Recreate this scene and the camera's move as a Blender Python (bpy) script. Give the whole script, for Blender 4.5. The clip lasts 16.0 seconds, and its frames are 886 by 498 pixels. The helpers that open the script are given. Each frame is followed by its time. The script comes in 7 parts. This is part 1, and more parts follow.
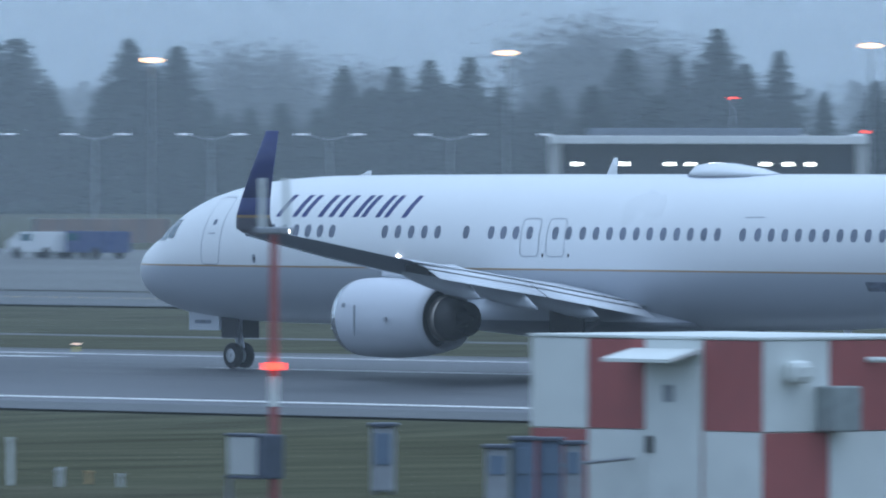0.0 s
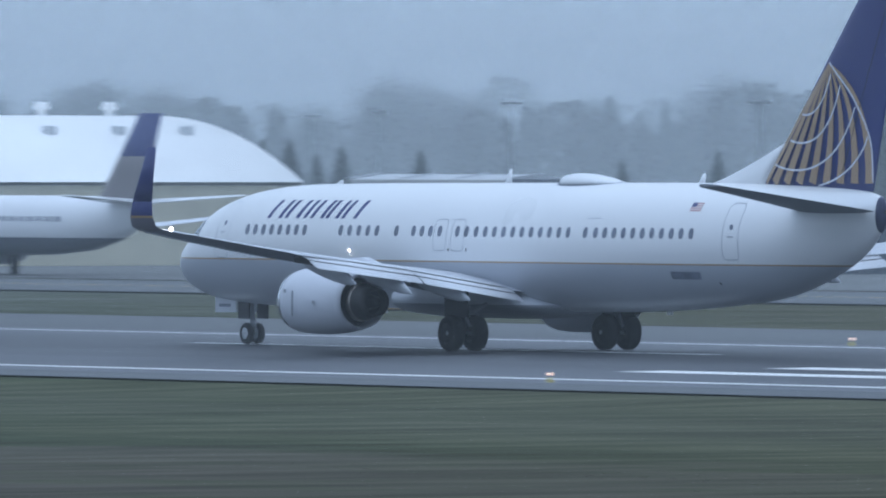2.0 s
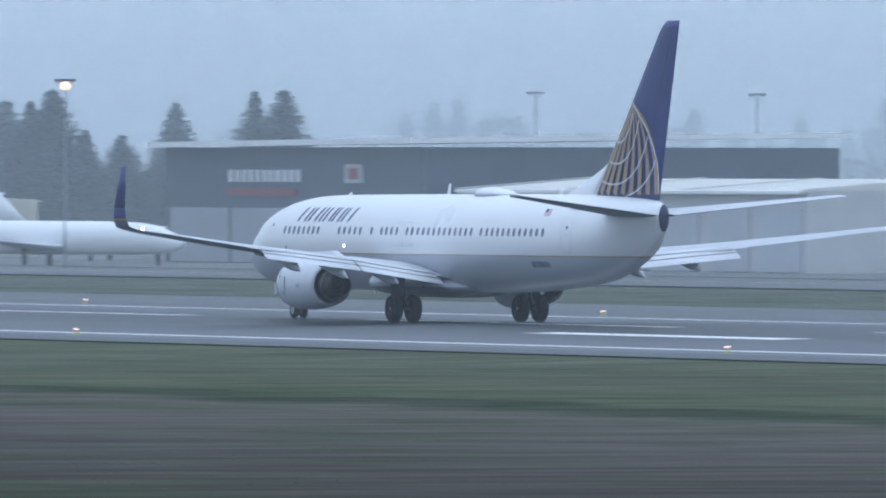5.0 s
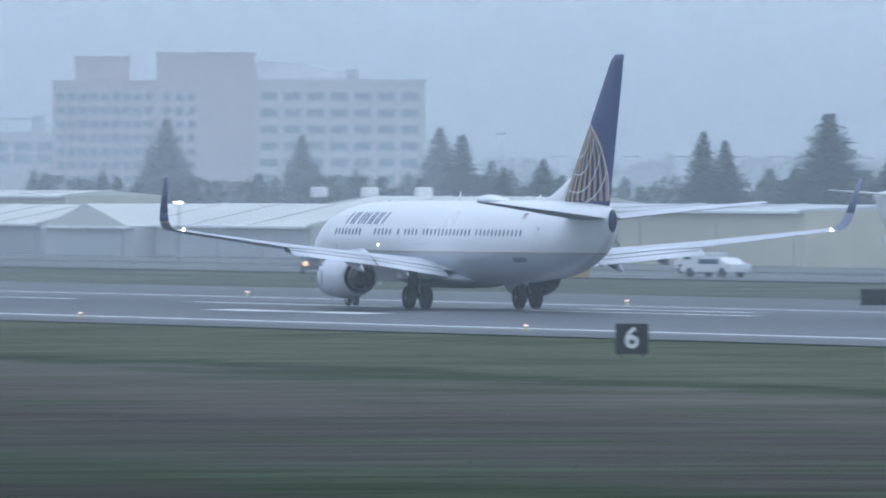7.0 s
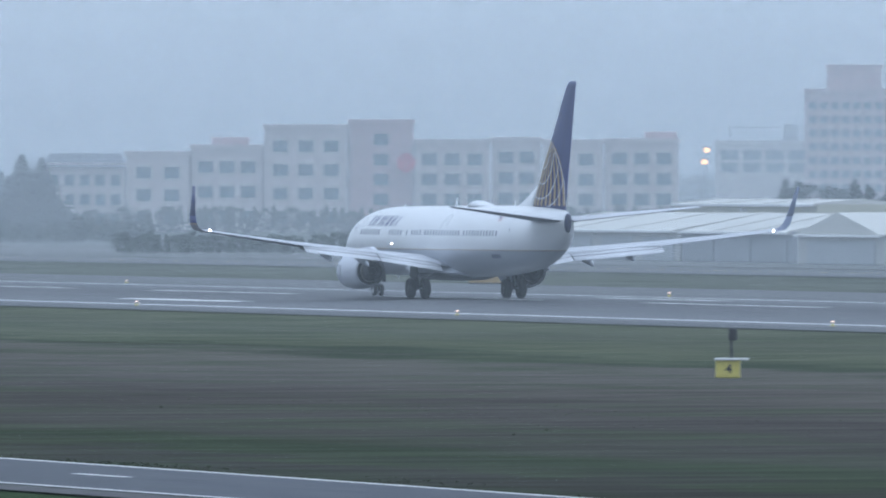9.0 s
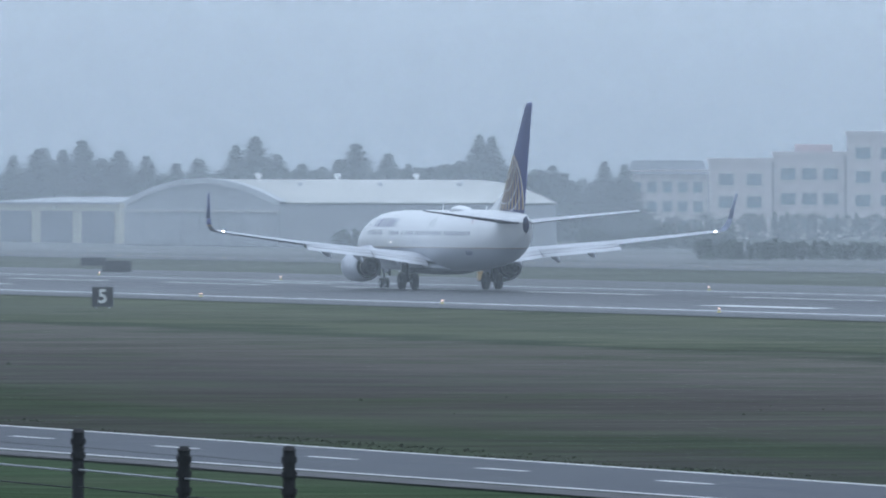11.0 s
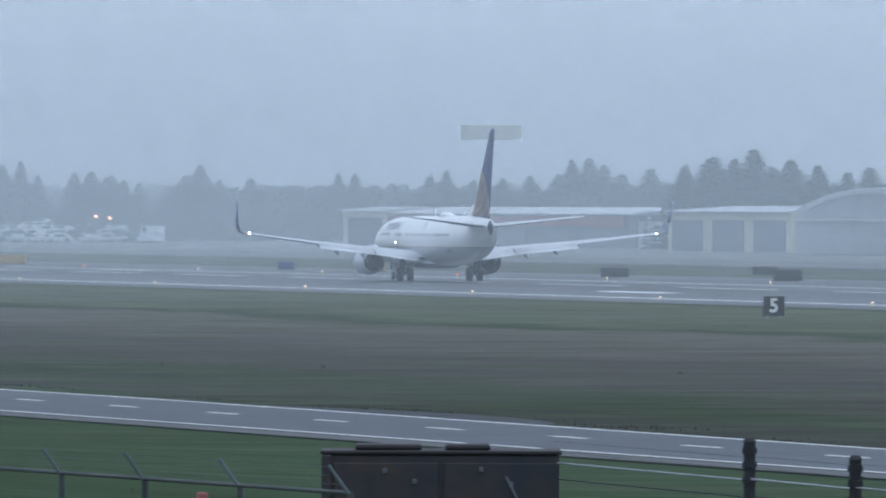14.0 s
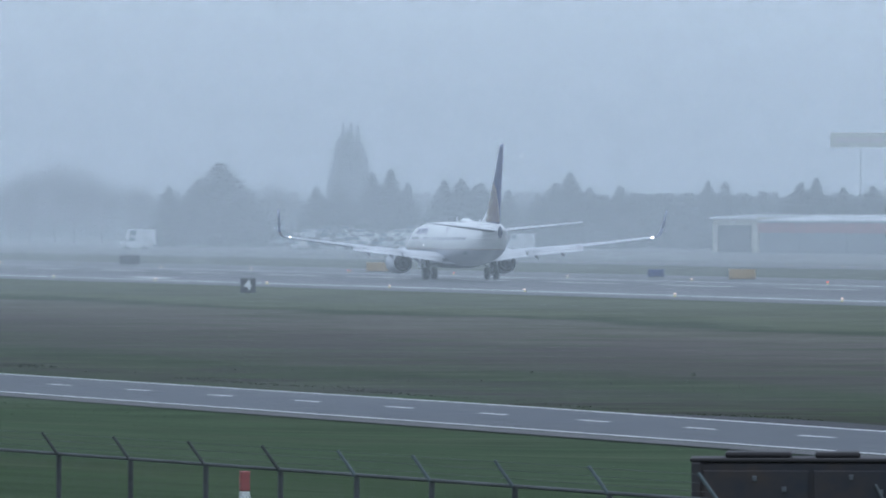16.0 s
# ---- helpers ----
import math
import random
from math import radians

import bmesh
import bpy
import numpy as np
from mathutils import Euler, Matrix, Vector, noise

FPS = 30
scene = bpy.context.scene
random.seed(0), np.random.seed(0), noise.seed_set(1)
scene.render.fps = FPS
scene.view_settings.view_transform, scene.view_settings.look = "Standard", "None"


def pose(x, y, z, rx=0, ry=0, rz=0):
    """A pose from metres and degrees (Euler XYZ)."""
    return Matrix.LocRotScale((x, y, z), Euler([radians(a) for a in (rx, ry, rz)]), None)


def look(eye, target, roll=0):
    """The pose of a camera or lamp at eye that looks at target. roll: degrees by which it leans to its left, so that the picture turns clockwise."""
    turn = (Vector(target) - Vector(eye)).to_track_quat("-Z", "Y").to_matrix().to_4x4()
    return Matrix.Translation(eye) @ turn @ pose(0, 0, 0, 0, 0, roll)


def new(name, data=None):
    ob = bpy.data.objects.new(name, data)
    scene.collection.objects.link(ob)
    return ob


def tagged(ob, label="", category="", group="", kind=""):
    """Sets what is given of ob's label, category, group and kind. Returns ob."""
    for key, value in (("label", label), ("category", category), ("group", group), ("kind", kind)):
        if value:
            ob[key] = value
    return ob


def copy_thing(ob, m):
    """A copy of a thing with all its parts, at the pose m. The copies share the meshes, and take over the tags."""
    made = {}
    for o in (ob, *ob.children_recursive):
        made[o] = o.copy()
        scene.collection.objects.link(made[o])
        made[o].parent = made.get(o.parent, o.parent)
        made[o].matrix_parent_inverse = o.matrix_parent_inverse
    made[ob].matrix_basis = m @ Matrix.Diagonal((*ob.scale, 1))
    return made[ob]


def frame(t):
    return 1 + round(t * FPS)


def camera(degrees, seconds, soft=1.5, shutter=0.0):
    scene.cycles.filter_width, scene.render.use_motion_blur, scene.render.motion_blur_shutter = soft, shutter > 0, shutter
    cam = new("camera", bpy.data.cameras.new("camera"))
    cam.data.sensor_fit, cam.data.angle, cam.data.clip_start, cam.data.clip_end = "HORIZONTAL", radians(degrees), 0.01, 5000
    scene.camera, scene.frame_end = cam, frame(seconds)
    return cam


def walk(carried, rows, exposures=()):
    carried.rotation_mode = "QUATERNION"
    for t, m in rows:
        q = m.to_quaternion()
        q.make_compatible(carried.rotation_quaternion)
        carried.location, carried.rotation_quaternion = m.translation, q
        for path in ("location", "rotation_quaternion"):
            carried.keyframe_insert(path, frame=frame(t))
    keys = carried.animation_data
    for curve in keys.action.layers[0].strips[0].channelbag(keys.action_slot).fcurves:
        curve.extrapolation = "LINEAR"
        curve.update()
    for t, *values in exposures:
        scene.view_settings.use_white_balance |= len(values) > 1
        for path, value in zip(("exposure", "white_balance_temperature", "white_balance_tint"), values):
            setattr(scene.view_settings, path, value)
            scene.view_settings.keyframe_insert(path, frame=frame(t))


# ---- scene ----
# Camera: on a tripod at the airfield's edge, 6.4 m above the runway, a long lens panning with the airliner.
EYE = (0.0, 0.0, 6.378)
PAN = [
    (0.0, 49.897, -0.4387), (0.5, 52.029, -0.4234), (1.0, 53.975, -0.4089), (1.5, 55.807, -0.3946), (2.0, 57.538, -0.3805),
    (2.5, 59.117, -0.3673), (3.0, 60.581, -0.3546), (3.5, 61.969, -0.3422), (4.0, 63.283, -0.3301), (4.5, 64.515, -0.3185),
    (5.0, 65.675, -0.3074), (5.5, 66.767, -0.2967), (6.0, 67.794, -0.2866), (6.5, 68.729, -0.2772), (7.0, 69.667, -0.2677),
    (7.5, 70.515, -0.2591), (8.0, 71.284, -0.2513), (8.5, 72.03, -0.2436), (9.0, 72.721, -0.2365), (9.5, 73.37, -0.2298),
    (10.0, 73.98, -0.2235), (10.5, 74.556, -0.2174), (11.0, 75.087, -0.2117), (11.5, 75.602, -0.2061), (12.0, 76.093, -0.2005),
    (12.5, 76.545, -0.1951), (13.0, 76.977, -0.1896), (13.5, 77.393, -0.184), (14.0, 77.814, -0.1779), (14.5, 78.222, -0.1714),
    (15.0, 78.613, -0.1644), (15.5, 78.975, -0.1571), (16.0, 79.316, -0.1491)]
cam = camera(3.598, 16.0, soft=2.0, shutter=0.28)
walk(cam, [(t, pose(*EYE, 90 + pitch, -0.084, yaw)) for t, yaw, pitch in PAN],
     exposures=[(0, -0.07, 5620, 4), (0.6, 0.0, 5700, 5), (2.5, -0.12, 5970, 8), (3.0, -0.12, 6020, 8), (3.6, 0.0, 6080, 8), (6, 0.16, 6180, 9), (8, 0.12, 6280, 9), (11, 0.09, 6450, 9), (16, 0.08, 6500, 9)])

# ---- light: a low overcast before dusk ----
world = bpy.data.worlds.new("overcast")
scene.world = world
world.use_nodes = True
wn = world.node_tree.nodes
wl = world.node_tree.links
wn.clear()
w_out = wn.new("ShaderNodeOutputWorld")
w_bg = wn.new("ShaderNodeBackground")
w_sky = wn.new("ShaderNodeTexSky")
w_sky.sky_type, w_sky.sun_disc = "NISHITA", False
w_sky.sun_elevation, w_sky.sun_rotation, w_sky.air_density, w_sky.dust_density = radians(75), radians(160), 1.0, 4.0
w_co = wn.new("ShaderNodeTexCoord")
w_sep = wn.new("ShaderNodeSeparateXYZ")
w_ramp = wn.new("ShaderNodeValToRGB")
wl.new(w_co.outputs["Generated"], w_sep.inputs[0])
wl.new(w_sep.outputs["Z"], w_ramp.inputs[0])
for n, (at, col) in enumerate(((0.0, (0.48, 0.60, 0.79)), (0.014, (0.68, 0.825, 1.04)), (0.05, (0.66, 0.80, 1.01)), (0.35, (0.57, 0.71, 0.93)), (1.0, (0.98, 1.2, 1.55)))):
    e = w_ramp.color_ramp.elements[n] if n < 2 else w_ramp.color_ramp.elements.new(at)
    e.position, e.color = at, (*col, 1)
w_scale = wn.new("ShaderNodeMix")
w_scale.data_type = "RGBA"
w_scale.inputs[0].default_value = 0.12
w_mul = wn.new("ShaderNodeMix")
w_mul.data_type, w_mul.blend_type = "RGBA", "MULTIPLY"
w_mul.inputs[0].default_value = 1.0
w_mul.inputs[7].default_value = (0.1, 0.1, 0.1, 1)
wl.new(w_sky.outputs[0], w_mul.inputs[6])
wl.new(w_ramp.outputs[0], w_scale.inputs[6])
wl.new(w_mul.outputs[2], w_scale.inputs[7])
wl.new(w_scale.outputs[2], w_bg.inputs[0])
wl.new(w_bg.outputs[0], w_out.inputs[0])
sun = new("sun", bpy.data.lights.new("sun", "SUN"))
sun.data.energy, sun.data.angle, sun.data.color = 0.6, radians(60), (0.9, 0.95, 1.0)
sun.matrix_basis = look((0, 0, 100), (-10, -25, 0))
scene.cycles.transparent_max_bounces = 64

RW = 239.9      # the runway's centre line runs along x at this y
APRON = 402.0   # the line of hangars behind the taxiway


# ---- materials ----
def material(name, colour, rough=0.6, metal=0.0, vary=0.12, scale=1.0, bump=0.0, stretch=(1, 1, 1), other=None, big=None, coat=0.0, spec=0.5):
    """A painted or natural surface: colour broken up by noise at two scales, with roughness wear and fine relief."""
    m = bpy.data.materials.new(name)
    m.use_nodes = True
    nt = m.node_tree
    b = nt.nodes["Principled BSDF"]
    b.inputs["Metallic"].default_value = metal
    b.inputs["Coat Weight"].default_value = coat
    b.inputs["Specular IOR Level"].default_value = spec
    co = nt.nodes.new("ShaderNodeTexCoord")
    mp = nt.nodes.new("ShaderNodeMapping")
    mp.inputs["Scale"].default_value = stretch
    nt.links.new(co.outputs["Object"], mp.inputs[0])
    fine = nt.nodes.new("ShaderNodeTexNoise")
    fine.inputs["Scale"].default_value, fine.inputs["Detail"].default_value = 4.0 * scale, 6
    wide = nt.nodes.new("ShaderNodeTexNoise")
    wide.inputs["Scale"].default_value, wide.inputs["Detail"].default_value = (big or 0.35 * scale), 4
    for n in (fine, wide):
        nt.links.new(mp.outputs[0], n.inputs["Vector"])
    add = nt.nodes.new("ShaderNodeMath")
    add.operation = "MULTIPLY_ADD"
    nt.links.new(wide.outputs["Fac"], add.inputs[0])
    add.inputs[1].default_value = 0.6
    half = nt.nodes.new("ShaderNodeMath")
    half.operation = "MULTIPLY"
    half.inputs[1].default_value = 0.4
    nt.links.new(fine.outputs["Fac"], half.inputs[0])
    nt.links.new(half.outputs[0], add.inputs[2])
    ramp = nt.nodes.new("ShaderNodeValToRGB")
    lo = other or tuple(c * (1 - vary) for c in colour)
    hi = colour if other else tuple(min(1, c * (1 + vary)) for c in colour)
    ramp.color_ramp.elements[0].position, ramp.color_ramp.elements[0].color = 0.36, (*lo, 1)
    ramp.color_ramp.elements[1].position, ramp.color_ramp.elements[1].color = 0.64, (*hi, 1)
    nt.links.new(add.outputs[0], ramp.inputs[0])
    nt.links.new(ramp.outputs[0], b.inputs["Base Color"])
    rr = nt.nodes.new("ShaderNodeMapRange")
    rr.inputs["To Min"].default_value, rr.inputs["To Max"].default_value = max(0.02, rough - 0.1), min(1, rough + 0.1)
    nt.links.new(fine.outputs["Fac"], rr.inputs[0])
    nt.links.new(rr.outputs[0], b.inputs["Roughness"])
    if bump:
        bp = nt.nodes.new("ShaderNodeBump")
        bp.inputs["Strength"].default_value, bp.inputs["Distance"].default_value = bump, 0.02
        nt.links.new(fine.outputs["Fac"], bp.inputs["Height"])
        nt.links.new(bp.outputs[0], b.inputs["Normal"])
    return m


def glowing(name, colour, strength):
    m = bpy.data.materials.new(name)
    m.use_nodes = True
    b = m.node_tree.nodes["Principled BSDF"]
    b.inputs["Base Color"].default_value = (*colour, 1)
    b.inputs["Emission Color"].default_value = (*colour, 1)
    b.inputs["Emission Strength"].default_value = strength
    return m


def banded(name, axis, bands, rough=0.3, coat=0.0):
    """Paint in bands along one axis of the object: pairs of the band's start and its colour."""
    m = material(name, (0.84, 0.84, 0.84), rough, vary=0.03, scale=0.06, coat=coat)
    nt = m.node_tree
    b = nt.nodes["Principled BSDF"]
    old = b.inputs["Base Color"].links[0].from_socket
    sep = nt.nodes.new("ShaderNodeSeparateXYZ")
    co = nt.nodes.new("ShaderNodeTexCoord")
    nt.links.new(co.outputs["Object"], sep.inputs[0])
    last = None
    for start, col in bands:
        if last is None:
            rgb = nt.nodes.new("ShaderNodeRGB")
            rgb.outputs[0].default_value = (*col, 1)
            last = rgb.outputs[0]
            continue
        gt = nt.nodes.new("ShaderNodeMath")
        gt.operation = "GREATER_THAN"
        gt.inputs[1].default_value = start
        nt.links.new(sep.outputs[axis], gt.inputs[0])
        mx = nt.nodes.new("ShaderNodeMix")
        mx.data_type = "RGBA"
        nt.links.new(gt.outputs[0], mx.inputs[0])
        nt.links.new(last, mx.inputs[6])
        mx.inputs[7].default_value = (*col, 1)
        last = mx.outputs[2]
    mul = nt.nodes.new("ShaderNodeMix")
    mul.data_type, mul.blend_type = "RGBA", "MULTIPLY"
    mul.inputs[0].default_value = 1.0
    nt.links.new(last, mul.inputs[6])
    nt.links.new(old, mul.inputs[7])
    nt.links.new(mul.outputs[2], b.inputs["Base Color"])
    return m


WHITE = (0.83, 0.84, 0.85)
NAVY = (0.018, 0.028, 0.15)
GOLD = (0.34, 0.235, 0.15)
M_livery = banded("white_and_grey_aircraft_paint", "Z", ((0, (0.54, 0.57, 0.63)), (2.755, (0.5, 0.33, 0.16)), (2.80, (0.98, 0.99, 1.0))), 0.32, 0.15)
M_white = material("white_aircraft_paint", WHITE, 0.3, vary=0.04, scale=0.06, coat=0.3)
M_cowl = material("pale_grey_engine_paint", (0.58, 0.60, 0.65), 0.4, vary=0.05, scale=0.2, spec=0.3)
# wing grey twice: darkened for the underside's shade, lightened for sky on top
M_wing_shaded = material("grey_wing_paint_with_underside_shade", (0.21, 0.225, 0.255), 0.6, vary=0.08, scale=0.15, spec=0.12)
M_wing_top = material("sky_lightened_upper_wing_paint", (0.50, 0.52, 0.56), 0.45, vary=0.08, scale=0.15, spec=0.3)
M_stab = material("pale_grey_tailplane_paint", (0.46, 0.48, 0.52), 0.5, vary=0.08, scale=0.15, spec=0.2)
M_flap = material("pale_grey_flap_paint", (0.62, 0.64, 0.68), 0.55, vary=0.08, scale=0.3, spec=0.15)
M_bare = material("bare_polished_aluminium", (0.72, 0.73, 0.75), 0.22, 1.0, vary=0.06)
M_navy = material("navy_aircraft_paint", NAVY, 0.45, vary=0.04, coat=0.05)
M_gold = material("gold_aircraft_paint", GOLD, 0.4, vary=0.1)
M_line = material("pale_line_paint", (0.62, 0.64, 0.72), 0.4, vary=0.05)
M_seam = material("grey_panel_seam", (0.34, 0.36, 0.40), 0.5, vary=0.1)
# near-black metal; also paints shade in hollows, flap slots and main gear
M_dark = material("dark_metal_and_painted_shade", (0.03, 0.03, 0.035), 0.6, 0.3, vary=0.3)
# core cowl colours: one darkened for nozzle shade, one bright for its lit edge
M_core_shade = material("shaded_core_metal", (0.05, 0.048, 0.05), 0.5, 0.6, vary=0.3)
M_core_lit = material("lit_core_edge_metal", (0.42, 0.38, 0.34), 0.35, 0.9, vary=0.3)
M_tyre = material("black_tyre_rubber", (0.02, 0.02, 0.022), 0.85, vary=0.3, scale=3)
M_strut = material("grey_landing_gear_steel", (0.30, 0.31, 0.33), 0.4, 0.5, vary=0.2)
M_rim = material("pale_wheel_rim", (0.45, 0.46, 0.48), 0.4, 0.4, vary=0.2)
M_pane = material("dark_cabin_window", (0.17, 0.19, 0.25), 0.15, vary=0.25)
M_cockpit = material("dark_cockpit_glass", (0.10, 0.14, 0.17), 0.08, vary=0.2)
M_glow_white = glowing("white_position_light", (1.0, 0.90, 0.80), 30)
M_glow_red = glowing("red_lamp_glow", (1.0, 0.06, 0.03), 3.5)
M_glow_amber = glowing("amber_lamp_glow", (1.0, 0.55, 0.28), 4.5)
M_glow_dim = glowing("dim_amber_lamp_glow", (1.0, 0.5, 0.25), 3.0)
M_glow_edge = glowing("warm_runway_light_glow", (1.0, 0.66, 0.5), 1.7)
M_glow_car = glowing("warm_headlight_glow", (1.0, 0.5, 0.26), 2.0)
M_glow_hall = glowing("white_lamp_glow", (1.0, 0.93, 0.82), 8)


# ---- building tools ----
def thing(name, m, label, category, group="", kind=""):
    ob = tagged(new(name), label, category, group, kind)
    ob.matrix_basis = m
    return ob


def part(name, bm, mat, parent, label="", smooth=False, at=None):
    """Links a bmesh as one mesh object under a thing or a part."""
    me = bpy.data.meshes.new(name)
    bm.normal_update()
    bm.to_mesh(me)
    bm.free()
    for p in me.polygons:
        p.use_smooth = smooth
    me.materials.append(mat)
    ob = new(name, me)
    if parent is not None:
        ob.parent = parent
    if at is not None:
        ob.matrix_basis = at
    if label:
        tagged(ob, label)
    return ob


def again(ob, parent, at):
    """Another piece on the same mesh."""
    o = new(ob.name.split(".")[0], ob.data)
    o.parent = parent
    o.matrix_basis = at
    if "label" in ob:
        o["label"] = ob["label"]
    return o


def box(bm, x0, x1, y0, y1, z0, z1, bevel=0.0):
    vs = [bm.verts.new((x, y, z)) for z in (z0, z1) for y in (y0, y1) for x in (x0, x1)]
    fs = [bm.faces.new([vs[i] for i in q]) for q in ((0, 2, 3, 1), (4, 5, 7, 6), (0, 1, 5, 4), (1, 3, 7, 5), (3, 2, 6, 7), (2, 0, 4, 6))]
    if bevel:
        es = {e for f in fs for e in f.edges}
        bmesh.ops.bevel(bm, geom=list(es), offset=bevel, segments=2, affect="EDGES", profile=0.5)
    return bm


def boxed(x0, x1, y0, y1, z0, z1, bevel=0.0):
    return box(bmesh.new(), x0, x1, y0, y1, z0, z1, bevel)


def tube(bm, a, b, r0, r1=None, n=10, caps=True):
    """A tapered round bar from a to b."""
    r1 = r0 if r1 is None else r1
    a, b = Vector(a), Vector(b)
    q = (b - a).to_track_quat("Z", "Y")
    rings = []
    for c, r in ((a, r0), (b, r1)):
        rings.append([bm.verts.new(c + q @ Vector((r * math.cos(2 * math.pi * k / n), r * math.sin(2 * math.pi * k / n), 0))) for k in range(n)])
    for k in range(n):
        bm.faces.new((rings[0][k], rings[0][(k + 1) % n], rings[1][(k + 1) % n], rings[1][k]))
    if caps:
        bm.faces.new(rings[0][::-1])
        bm.faces.new(rings[1])
    return bm


def bar(a, b, r0, r1=None, n=10):
    return tube(bmesh.new(), a, b, r0, r1, n)


def loft(bm, rings, cap0=True, cap1=True, closed=True):
    """Skins rings of equally many points."""
    vr = [[bm.verts.new(p) for p in ring] for ring in rings]
    n = len(vr[0])
    for a, b in zip(vr, vr[1:]):
        for k in range(n if closed else n - 1):
            bm.faces.new((a[k], a[(k + 1) % n], b[(k + 1) % n], b[k]))
    if cap0:
        bm.faces.new(vr[0][::-1])
    if cap1:
        bm.faces.new(vr[-1])
    bmesh.ops.recalc_face_normals(bm, faces=bm.faces[:])
    return bm


def revolve(bm, profile, axis_y=0.0, axis_z=0.0, n=40, squash=1.0):
    """Turns (x, r) pairs round an axis along x; squash flattens the lower half a little."""
    rings = []
    for x, r in profile:
        ring = []
        for k in range(n):
            a = 2 * math.pi * k / n
            z = r * math.sin(a)
            ring.append((x, axis_y + r * math.cos(a), axis_z + (z * squash if z < 0 else z)))
        rings.append(ring)
    return loft(bm, rings, False, False)


def smooth_at(keys, x):
    """A smooth curve through (x, value...) rows."""
    i = 0
    while i < len(keys) - 2 and x > keys[i + 1][0]:
        i += 1
    p0, p1, p2, p3 = keys[max(0, i - 1)], keys[i], keys[i + 1], keys[min(len(keys) - 1, i + 2)]
    t = (x - p1[0]) / (p2[0] - p1[0])
    out = []
    for c in range(1, len(p1)):
        m1 = (p2[c] - p0[c]) / (p2[0] - p0[0]) * (p2[0] - p1[0])
        m2 = (p3[c] - p1[c]) / (p3[0] - p1[0]) * (p2[0] - p1[0])
        out.append((2 * t**3 - 3 * t**2 + 1) * p1[c] + (t**3 - 2 * t**2 + t) * m1 + (-2 * t**3 + 3 * t**2) * p2[c] + (t**3 - t**2) * m2)
    return out


# ---- the airfield: ground, runway, taxiway, perimeter road ----
def ground_z(x, y):
    """Flat field; a low bank towards the viewer's side, and rolling grass before the runway."""
    near = max(0.0, min(1.0, (78 - y) / 55))
    bank = near * near * (3 - 2 * near) * 2.1
    roll = 0.10 * math.sin(x * 0.031 + y * 0.05) * max(0, min(1, (190 - y) / 60)) * max(0, min(1, (y - 95) / 30))
    dip = -0.18 * max(0.0, min(1.0, (209 - y) / 8)) if y < 209 else 0.0
    far = -0.10 if y > 273 else 0.0
    return bank + roll + (dip if y > 95 else -0.18) + far


def strip_sheet(name, xs, ys, z_of, mat, label, category):
    verts = [(x, y, z_of(x, y)) for y in ys for x in xs]
    nx = len(xs)
    faces = [(j * nx + i, j * nx + i + 1, (j + 1) * nx + i + 1, (j + 1) * nx + i) for j in range(len(ys) - 1) for i in range(nx - 1)]
    me = bpy.data.meshes.new(name)
    me.from_pydata(verts, [], faces)
    for p in me.polygons:
        p.use_smooth = True
    me.materials.append(mat)
    return tagged(new(name, me), label, category, kind="structure")


